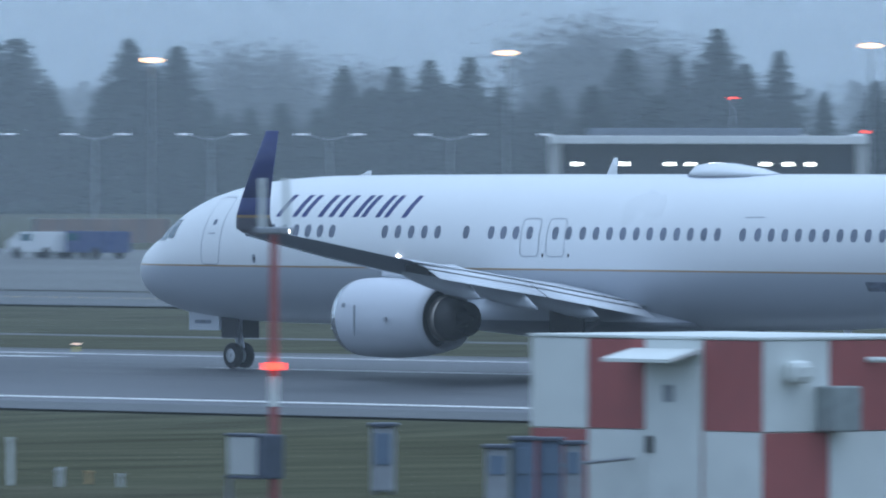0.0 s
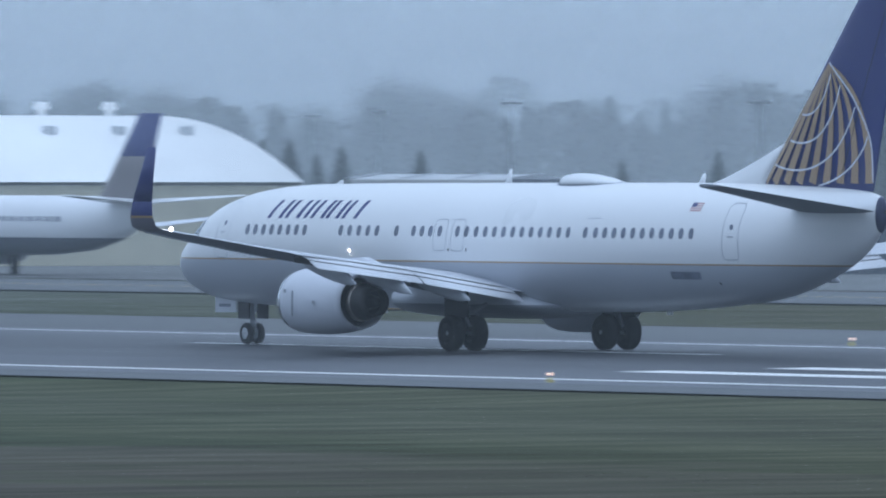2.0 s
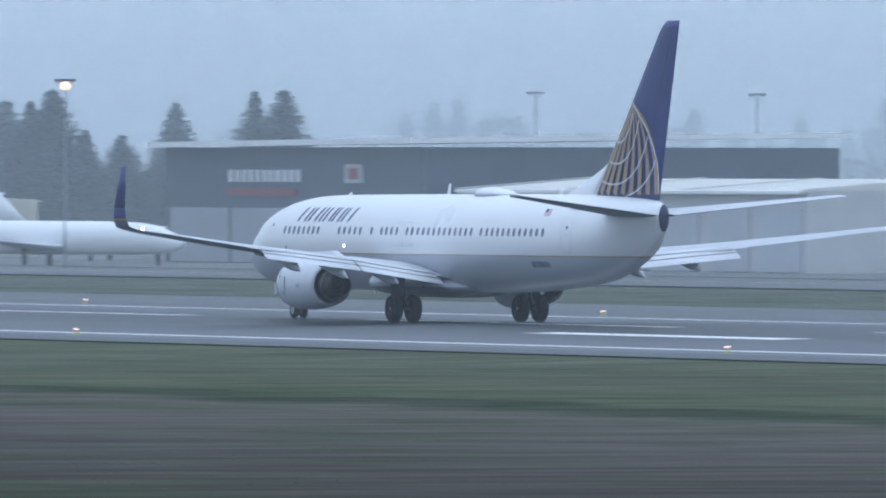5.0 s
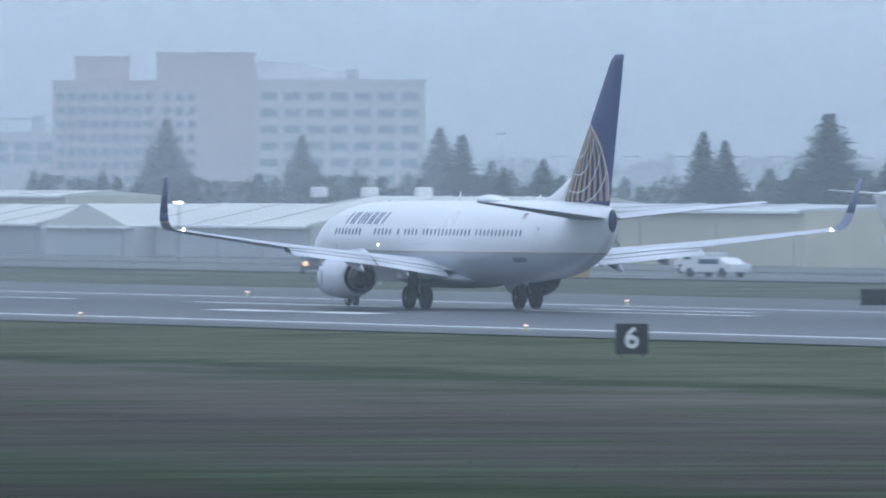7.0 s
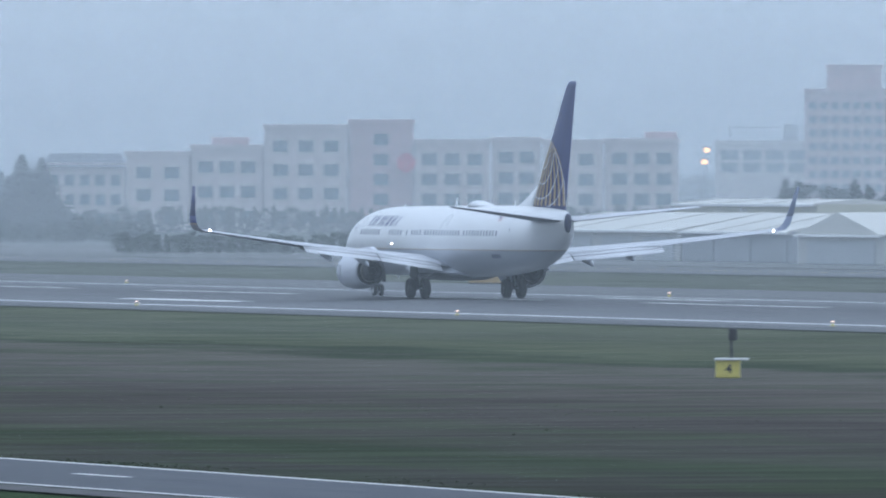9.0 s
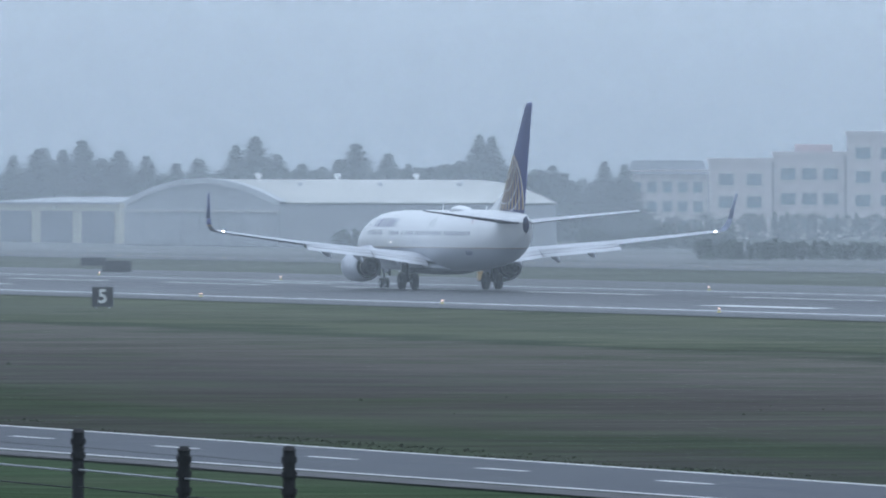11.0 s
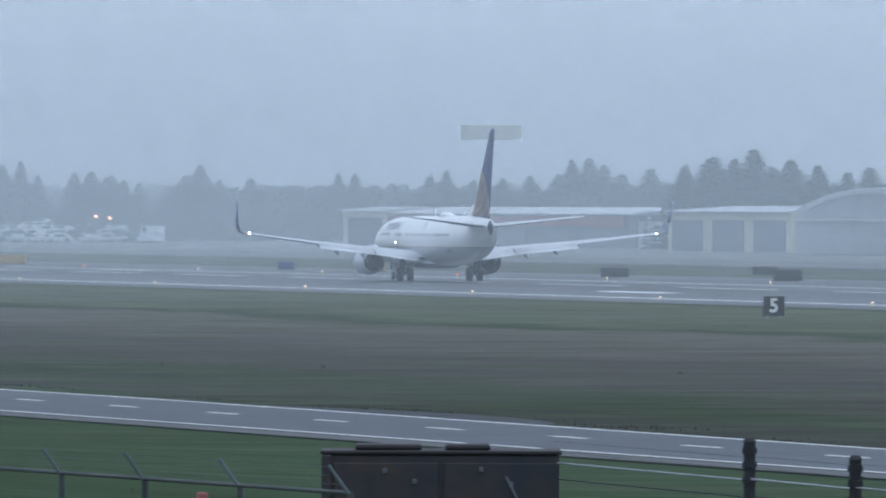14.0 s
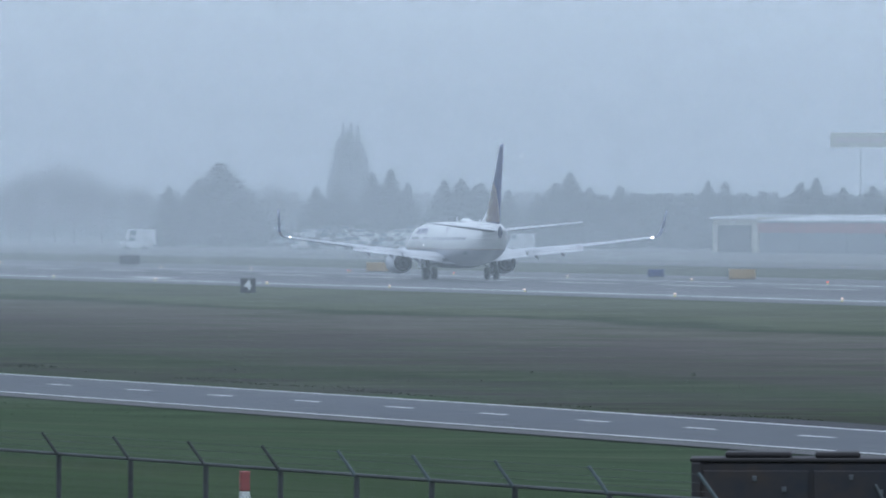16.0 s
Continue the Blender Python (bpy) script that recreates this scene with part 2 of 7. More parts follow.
def grass_material():
    """Mown winter grass: green and brown bands that run along the runway, blotched and broken at their edges."""
    m = material("winter_airfield_grass", (0.074, 0.077, 0.065), 0.95, vary=0.5, scale=0.11, bump=0.25, spec=0.0, stretch=(0.55, 1, 1))
    nt = m.node_tree
    b = nt.nodes["Principled BSDF"]
    old = b.inputs["Base Color"].links[0].from_socket
    co = nt.nodes.new("ShaderNodeTexCoord")
    sep = nt.nodes.new("ShaderNodeSeparateXYZ")
    nt.links.new(co.outputs["Object"], sep.inputs[0])

    def patches(sx, sy, detail, rough):
        mp = nt.nodes.new("ShaderNodeMapping")
        mp.inputs["Scale"].default_value = (sx, sy, 0.2)
        nt.links.new(co.outputs["Object"], mp.inputs[0])
        n = nt.nodes.new("ShaderNodeTexNoise")
        n.inputs["Scale"].default_value, n.inputs["Detail"].default_value, n.inputs["Roughness"].default_value = 1.0, detail, rough
        nt.links.new(mp.outputs[0], n.inputs["Vector"])
        return n.outputs["Fac"]

    def calc(op, a, b_, c=None):
        n = nt.nodes.new("ShaderNodeMath")
        n.operation = op
        for i, v in enumerate((a, b_, c)):
            if v is None:
                continue
            if isinstance(v, (int, float)):
                n.inputs[i].default_value = v
            else:
                nt.links.new(v, n.inputs[i])
        return n.outputs[0]

    # the band's own line wanders: y is shifted by slow noise
    wander = calc("MULTIPLY_ADD", patches(0.011, 0.03, 5, 0.6), 36.0, -18.0)
    ragged = calc("MULTIPLY_ADD", patches(0.11, 0.20, 3, 0.55), 16.0, -8.0)
    line = calc("DIVIDE", calc("ADD", calc("ADD", sep.outputs["Y"], wander), ragged), 400.0)
    zone = nt.nodes.new("ShaderNodeValToRGB")
    zone.color_ramp.interpolation = "EASE"
    nt.links.new(line, zone.inputs[0])
    # pale: grass beyond the runway, lightened and greyed to paint in the haze
    lush, olive, dark, pale = (0.033, 0.061, 0.025), (0.094, 0.106, 0.064), (0.034, 0.050, 0.027), (0.118, 0.128, 0.106)
    stops = ((0.0, lush), (0.215, lush), (0.235, (0.040, 0.039, 0.033)), (0.258, (0.034, 0.049, 0.025)), (0.285, (0.058, 0.054, 0.047)), (0.318, (0.064, 0.057, 0.052)), (0.352, (0.093, 0.083, 0.075)), (0.40, (0.104, 0.097, 0.082)), (0.418, dark),
             (0.432, olive), (0.47, (0.088, 0.098, 0.066)), (0.52, olive), (0.64, olive), (0.70, pale))
    for n, (at, col) in enumerate(stops):
        e = zone.color_ramp.elements[n] if n < 2 else zone.color_ramp.elements.new(at)
        e.position, e.color = at, (*col, 1)
    # green tufts spread through the brown
    mx = nt.nodes.new("ShaderNodeMix")
    mx.data_type = "RGBA"
    fac = nt.nodes.new("ShaderNodeMapRange")
    fac.inputs["From Min"].default_value, fac.inputs["From Max"].default_value, fac.inputs["To Max"].default_value = 0.47, 0.66, 0.75
    nt.links.new(patches(0.055, 0.10, 6, 0.66), fac.inputs[0])
    nt.links.new(fac.outputs[0], mx.inputs[0])
    nt.links.new(zone.outputs[0], mx.inputs[6])
    mx.inputs[7].default_value = (0.048, 0.066, 0.034, 1)
    # the field by the hut is olive all over
    east = nt.nodes.new("ShaderNodeMapRange")
    east.inputs["From Min"].default_value, east.inputs["From Max"].default_value = -40.0, 40.0
    east.inputs["To Min"].default_value, east.inputs["To Max"].default_value = 0.0, 0.8
    nt.links.new(calc("MULTIPLY_ADD", sep.outputs["Y"], 1.6, sep.outputs["X"]), east.inputs[0])
    green = nt.nodes.new("ShaderNodeMix")
    green.data_type = "RGBA"
    nt.links.new(east.outputs[0], green.inputs[0])
    nt.links.new(mx.outputs[2], green.inputs[6])
    green.inputs[7].default_value = (0.086, 0.083, 0.050, 1)
    fin = nt.nodes.new("ShaderNodeMix")
    fin.data_type = "RGBA"
    fin.inputs[0].default_value = 0.16
    nt.links.new(green.outputs[2], fin.inputs[6])
    nt.links.new(old, fin.inputs[7])
    # tussocks: short rough clumps, darker than the mown grass between them
    clump = nt.nodes.new("ShaderNodeMapRange")
    clump.inputs["From Min"].default_value, clump.inputs["From Max"].default_value = 0.36, 0.64
    clump.inputs["To Min"].default_value, clump.inputs["To Max"].default_value = 0.80, 1.18
    nt.links.new(patches(0.42, 0.10, 2, 0.5), clump.inputs[0])
    shade = nt.nodes.new("ShaderNodeMix")
    shade.data_type, shade.blend_type = "RGBA", "MULTIPLY"
    shade.inputs[0].default_value = 1.0
    nt.links.new(fin.outputs[2], shade.inputs[6])
    nt.links.new(clump.outputs[0], shade.inputs[7])
    nt.links.new(shade.outputs[2], b.inputs["Base Color"])
    return m


M_grass = grass_material()
M_asphalt = material("worn_runway_asphalt", (0.078, 0.082, 0.092), 0.55, vary=0.16, scale=0.25, bump=0.15, stretch=(0.06, 0.6, 1), big=0.5, spec=0.22)
M_shoulder = material("pale_shoulder_asphalt", (0.112, 0.118, 0.122), 0.7, vary=0.14, scale=0.3, stretch=(0.1, 0.6, 1), spec=0.15)
M_concrete = material("pale_apron_concrete", (0.145, 0.15, 0.15), 0.8, vary=0.12, scale=0.2, stretch=(0.2, 0.6, 1), spec=0.12)
M_road = material("perimeter_road_asphalt", (0.043, 0.049, 0.062), 0.6, vary=0.12, scale=0.4, stretch=(0.1, 0.6, 1), spec=0.22)
def rubbered(m):
    """Tyre rubber darkens the runway's middle, in streaks along it."""
    nt = m.node_tree
    b = nt.nodes["Principled BSDF"]
    old = b.inputs["Base Color"].links[0].from_socket
    co = nt.nodes.new("ShaderNodeTexCoord")
    sep = nt.nodes.new("ShaderNodeSeparateXYZ")
    nt.links.new(co.outputs["Object"], sep.inputs[0])
    rng = nt.nodes.new("ShaderNodeMapRange")
    rng.inputs["From Min"].default_value, rng.inputs["From Max"].default_value = 239.9 - 26, 239.9 + 26
    nt.links.new(sep.outputs["Y"], rng.inputs[0])
    ramp = nt.nodes.new("ShaderNodeValToRGB")
    ramp.color_ramp.interpolation = "EASE"
    for n, (at, v) in enumerate(((0.0, 1.25), (0.16, 1.1), (0.30, 0.82), (0.42, 0.62), (0.5, 0.66), (0.58, 0.62), (0.70, 0.85), (0.84, 1.1), (1.0, 1.3))):
        e = ramp.color_ramp.elements[n] if n < 2 else ramp.color_ramp.elements.new(at)
        e.position, e.color = at, (v, v, v, 1)
    nt.links.new(rng.outputs[0], ramp.inputs[0])
    mul = nt.nodes.new("ShaderNodeMix")
    mul.data_type, mul.blend_type = "RGBA", "MULTIPLY"
    mul.inputs[0].default_value = 1.0
    nt.links.new(old, mul.inputs[6])
    nt.links.new(ramp.outputs[0], mul.inputs[7])
    nt.links.new(mul.outputs[2], b.inputs["Base Color"])


rubbered(M_asphalt)
M_marking = material("white_pavement_marking", (0.78, 0.78, 0.76), 0.6, vary=0.12, scale=1.5)
M_yellow_mark = material("yellow_pavement_marking", (0.6, 0.42, 0.08), 0.6, vary=0.15)

far_xs = [-4700, -3600, -2900, -2400] + [-2000 + 25 * i for i in range(77)] + [0, 120, 400, 1000, 2200]
ground_ys = [-1500, -600, -200, -60, 0] + [5 * i for i in range(1, 56)] + [300, 340, 380, 430, 500, 650, 900, 1400, 2200, 3400, 4700]
strip_sheet("ground", far_xs, ground_ys, ground_z, M_grass, "flat airfield of mown green and brown winter grass", "grass field")

run_xs = [-4300, -3000] + [-2200 + 50 * i for i in range(53)]


def crown(x, y):
    off = abs(y - RW)
    return 0.236 * (1 - off / 22.4) if off < 22.4 else 0.0


strip_sheet("runway", run_xs, [RW + o for o in (-26, -22.4, -15, -7.5, 0, 7.5, 15, 22.4, 26)], lambda x, y: crown(x, y) + 0.02, M_asphalt, "grey grooved asphalt runway with tyre-darkened centre", "runway")
strip_sheet("runway_shoulder_south", run_xs, [RW - 32.0, RW - 26.0], lambda x, y: crown(x, y) + 0.02, M_shoulder, "paler paved shoulder along the runway", "runway shoulder")
strip_sheet("runway_shoulder_north", run_xs, [RW + 26.0, RW + 32.0, RW + 49.0], lambda x, y: crown(x, y) + 0.02, M_shoulder, "paler paved shoulder along the runway", "runway shoulder")
strip_sheet("grass_island", [-372 + 40 * i for i in range(18)], [268.5, 277, 286], lambda x, y: crown(x, y) + 0.03, M_grass, "strip of mown grass between runway and taxiway link", "grass")
strip_sheet("taxiway", run_xs, [342, 357, 373], lambda x, y: -0.02, M_shoulder, "pale grey taxiway parallel to the runway", "taxiway")
strip_sheet("apron", [-4300, -2600, -1800, -1000, -300, 300], [377, 396, 430, 520], lambda x, y: -0.03, M_concrete, "pale concrete apron in front of the hangars", "apron")


def marking(x0, x1, y0, y1, lift=0.012, mat=None, name="runway_marking", label="white painted runway marking", z_of=None):
    z_of = z_of or (lambda x, y: crown(x, y) + 0.02)
    bm = bmesh.new()
    n = max(1, int((x1 - x0) / 60))
    rows = []
    for i in range(n + 1):
        x = x0 + (x1 - x0) * i / n
        rows.append([bm.verts.new((x, y, z_of(x, y) + lift)) for y in (y0, y1)])
    for a, b in zip(rows, rows[1:]):
        bm.faces.new((a[0], b[0], b[1], a[1]))
    ob = part(name, bm, mat or M_marking, None)
    return tagged(ob, label, "marking", kind="structure")


for side in (-1, 1):
    marking(-4200, 400, RW + side * 22.4 - 0.45, RW + side * 22.4 + 0.45, name="runway_edge_line", label="continuous white runway edge line")
for k in range(52):
    marking(-2100 + k * 48.8, -2100 + k * 48.8 + 30.5, RW - 0.45, RW + 0.45, name="runway_centre_line", label="white dashed runway centre line")
# touchdown bars: groups of one to three a side
for x0, offs in ((-343, (9.7, 14.9)), (-653, (9.7, )), (-786, (14.4, )), (-1345, (16.8, )), (-500, (9.7, )), (-1000, (12.0, ))):
    for off in offs:
        for side in (-1, 1):
            y = RW + side * off
            marking(x0, x0 + 22.9, y - 0.9, y + 0.9, name="touchdown_bar", label="thick white touchdown bar")
marking(-4200, 300, 357.0, 357.3, mat=M_yellow_mark, name="taxiway_centre_line", label="yellow taxiway centre line", z_of=lambda x, y: 0.0)
marking(-4200, 300, 373.2, 374.0, mat=M_concrete, name="taxiway_edge_line", label="pale concrete edge of the taxiway", z_of=lambda x, y: 0.0)


# perimeter road, slightly askew to the runway
def road_far(x):
    return 91.6 - 0.009 * max(0, -320 - x) - 0.02 * max(0, -465 - x)


def road_near(x):
    return max(78.0 - 0.025 * max(0, -520 - x), min(84.6, 83.5 + 0.025 * (x + 300)))


def road_strip(name, f0, f1, mat, label, lift, xs):
    bm = bmesh.new()
    rows = [[bm.verts.new((x, y, ground_z(x, y) + lift)) for y in (f0(x), f1(x))] for x in xs]
    for a, b in zip(rows, rows[1:]):
        bm.faces.new((a[0], b[0], b[1], a[1]))
    bmesh.ops.recalc_face_normals(bm, faces=bm.faces[:])
    ob = part(name, bm, mat, None)
    return tagged(ob, label, "road", kind="structure")


road_xs = [-1500 + 12.5 * i for i in range(121)]
road_strip("perimeter_road", road_near, road_far, M_road, "smooth blue-grey asphalt perimeter road", 0.06, road_xs)
road_strip("road_gravel_verge", lambda x: road_near(x) - 1.6, lambda x: road_near(x) - 0.02, material("dark_gravel_verge", (0.07, 0.07, 0.07), 0.9, vary=0.4, scale=3), "dark gravel verge along the road", 0.05, road_xs)
road_strip("road_lay_by", lambda x: road_far(x) + 0.02, lambda x: road_far(x) + 0.1 + 2.7 * max(0.0, math.sin(math.pi * (x + 449) / 42)) ** 0.6, material("wet_dark_gravel", (0.030, 0.031, 0.036), 0.9, vary=0.4, scale=1.2, spec=0.2), "wet dark gravel lay-by beside the road", 0.05, [-449 + 42 * i / 24 for i in range(25)])
road_strip("road_edge_line", lambda x: road_far(x) - 0.40, lambda x: road_far(x) - 0.12, M_marking, "thin white road edge line", 0.07, road_xs)
road_strip("road_edge_line", lambda x: road_near(x) + 0.12, lambda x: road_near(x) + 0.36, M_marking, "thin white road edge line", 0.07, road_xs)
for k in range(52):
    x0 = -310.9 - 15.25 * k
    road_strip("road_centre_dash", lambda x: road_near(x) * 0.44 + road_far(x) * 0.56 - 0.13, lambda x: road_near(x) * 0.44 + road_far(x) * 0.56 + 0.13, M_marking, "short white dash of the road centre line", 0.072, [x0, x0 + 4.3])


# ---- the airliner: local x runs aft from the nose, y to its right, z up from the tyres ----
FUSE = [(0.0, 2.66, 2.70, 0.02), (0.12, 2.36, 2.97, 0.30), (0.45, 2.02, 3.24, 0.62), (1.0, 1.76, 3.50, 0.94), (1.6, 1.60, 3.76, 1.18), (2.2, 1.48, 4.12, 1.38),
        (2.9, 1.40, 4.45, 1.55), (3.8, 1.33, 4.72, 1.69), (5.0, 1.28, 4.94, 1.79), (6.5, 1.25, 5.10, 1.86), (8.5, 1.24, 5.19, 1.88), (15.0, 1.24, 5.24, 1.88),
        (24.0, 1.24, 5.27, 1.88), (27.5, 1.27, 5.28, 1.88), (30.0, 1.36, 5.28, 1.85), (33.0, 1.56, 5.27, 1.73), (35.2, 1.80, 5.25, 1.56), (37.0, 2.28, 5.20, 1.33),
        (38.5, 2.80, 5.13, 0.92), (39.4, 3.22, 5.06, 0.54), (40.05, 3.66, 4.94, 0.27), (40.38, 3.92, 4.80, 0.16), (40.46, 4.10, 4.66, 0.06)]


FUSE = [(x + 0.2 * max(0.0, 1 - x / 6.0), lo, hi, w) for x, lo, hi, w in FUSE]


def fuse_at(x):
    lo, hi, w = smooth_at(FUSE, max(x, 0.2))
    return lo, max(hi, lo + 0.02), max(w, 0.01)


def fuse_side(x, z):
    """Half the width of the fuselage at a station and height."""
    lo, hi, w = fuse_at(x)
    c, h = (lo + hi) / 2, (hi - lo) / 2
    return w * math.sqrt(max(0.0, 1 - min(1.0, ((z - c) / h) ** 2)))


def fuse_patch(x0, x1, z0, z1, side, lift=0.008, nx=2, nz=3, slant=0.0, round_=0.0):
    """A thin plate lying on the skin, from x0 to x1 and z0 to z1, with an edge all round."""
    bm = bmesh.new()
    grid = []
    for j in range(nz + 1):
        row = []
        for i in range(nx + 1):
            u, v = i / nx, j / nz
            if round_:
                cu, cv = 2 * u - 1, 2 * v - 1
                u = 0.5 + 0.5 * cu * math.sqrt(max(0, 1 - round_ * cv * cv))
                v = 0.5 + 0.5 * cv * math.sqrt(max(0, 1 - round_ * 0.5 * cu * cu))
            x, z = x0 + (x1 - x0) * u + slant * (z0 + (z1 - z0) * v - z0), z0 + (z1 - z0) * v
            row.append(bm.verts.new((x, side * (fuse_side(x, z) + lift), z)))
        grid.append(row)
    for a, b in zip(grid, grid[1:]):
        for i in range(nx):
            q = (a[i], a[i + 1], b[i + 1], b[i])
            bm.faces.new(q if side < 0 else q[::-1])
    ret = bmesh.ops.extrude_face_region(bm, geom=bm.faces[:])
    bmesh.ops.translate(bm, verts=[v for v in ret["geom"] if isinstance(v, bmesh.types.BMVert)], vec=(0, -side * 0.03, 0))
    bmesh.ops.recalc_face_normals(bm, faces=bm.faces[:])
    return bm


def skin_frame(x0, x1, z0, z1, side, wide=0.035, lift=0.006):
    """A seam round a door: a rounded loop of thin strip on the skin."""
    pts = []
    r = min(x1 - x0, z1 - z0) * 0.22
    for cx, cz, a0 in ((x1 - r, z1 - r, 0), (x0 + r, z1 - r, 90), (x0 + r, z0 + r, 180), (x1 - r, z0 + r, 270)):
        for k in range(4):
            a = radians(a0 + 30 * k)
            pts.append((cx, cz, math.cos(a), math.sin(a), r))
    bm = bmesh.new()
    outer, inner = [], []
    for cx, cz, c, s, r in pts:
        for ring, rr in ((outer, r), (inner, r - wide)):
            x, z = cx + c * rr, cz + s * rr
            ring.append(bm.verts.new((x, side * (fuse_side(x, z) + lift), z)))
    n = len(pts)
    # long sides get points between, so that the seam follows the curve of the skin
    for k in range(n):
        bm.faces.new((outer[k], outer[(k + 1) % n], inner[(k + 1) % n], inner[k]))
    long_edges = [e for e in bm.edges if abs(e.verts[0].co.z - e.verts[1].co.z) > 0.5]
    bmesh.ops.subdivide_edges(bm, edges=long_edges, cuts=6, use_grid_fill=True)
    for v in bm.verts:
        v.co.y = side * (fuse_side(v.co.x, v.co.z) + lift)
    bmesh.ops.recalc_face_normals(bm, faces=bm.faces[:])
    return bm


def foil(c, t):
    """Half the thickness of a wing section at the chord fraction c."""
    return 5 * t * (0.2969 * math.sqrt(max(c, 0)) - 0.1260 * c - 0.3516 * c * c + 0.2843 * c**3 - 0.1015 * c**4)


def foil_ring(lead, trail, thick, up=(0, 0, 1), n=12, camber=0.0):
    """One wing section from its leading to its trailing edge; thickness along up."""
    lead, trail, up = Vector(lead), Vector(trail), Vector(up).normalized()
    chord = (trail - lead).length
    ring = []
    for k in range(n + 1):
        c = 0.5 * (1 - math.cos(math.pi * k / n))
        ring.append(lead.lerp(trail, c) + up * chord * (foil(c, thick) + camber * 4 * c * (1 - c)))
    for k in range(n - 1, 0, -1):
        c = 0.5 * (1 - math.cos(math.pi * k / n))
        ring.append(lead.lerp(trail, c) - up * chord * (foil(c, thick) * 0.8 - camber * 4 * c * (1 - c)))
    return ring


def skins(rings):
    """The upper and the lower skin of a wing, as two sheets that meet at its edges; the tip is closed on the lower one."""
    half = len(rings[0]) // 2
    upper = loft(bmesh.new(), [ring[:half + 1] for ring in rings], False, False, False)
    lower = loft(bmesh.new(), [ring[half:] + ring[:1] for ring in rings], False, False, False)
    lower.faces.new([lower.verts.new(p) for p in rings[-1]])
    return upper, lower


# stations of the wing: y, leading x, trailing x, height of the two, thickness
WING = [(0.6, 15.6, 22.85, 2.02, 1.75, 0.125), (1.9, 16.35, 22.9, 2.15, 1.91, 0.12), (5.8, 18.85, 22.95, 2.59, 2.51, 0.11), (11.0, 21.7, 24.62, 3.12, 3.05, 0.10), (14.5, 23.6, 25.72, 3.54, 3.50, 0.10), (17.0, 24.95, 26.5, 3.86, 3.83, 0.10)]
WINGLET = [(17.0, 24.95, 26.5, 3.86, 3.83, 0.10, (0, 0, 1)), (17.36, 25.2, 26.66, 3.95, 3.93, 0.09, (0, -0.5, 0.9)), (17.6, 25.5, 26.82, 4.24, 4.22, 0.08, (0, -1, 0.5)), (17.72, 25.85, 26.98, 4.7, 4.7, 0.08, (0, -1, 0.15)), (17.82, 26.45, 27.25, 5.52, 5.52, 0.08, (0, -1, 0.1)), (17.92, 27.06, 27.55, 6.36, 6.36, 0.08, (0, -1, 0.08))]


def wing_at(y):
    for a, b in zip(WING, WING[1:]):
        if y <= b[0]:
            f = (y - a[0]) / (b[0] - a[0])
            return [p + (q - p) * f for p, q in zip(a, b)]
    return WING[-1]


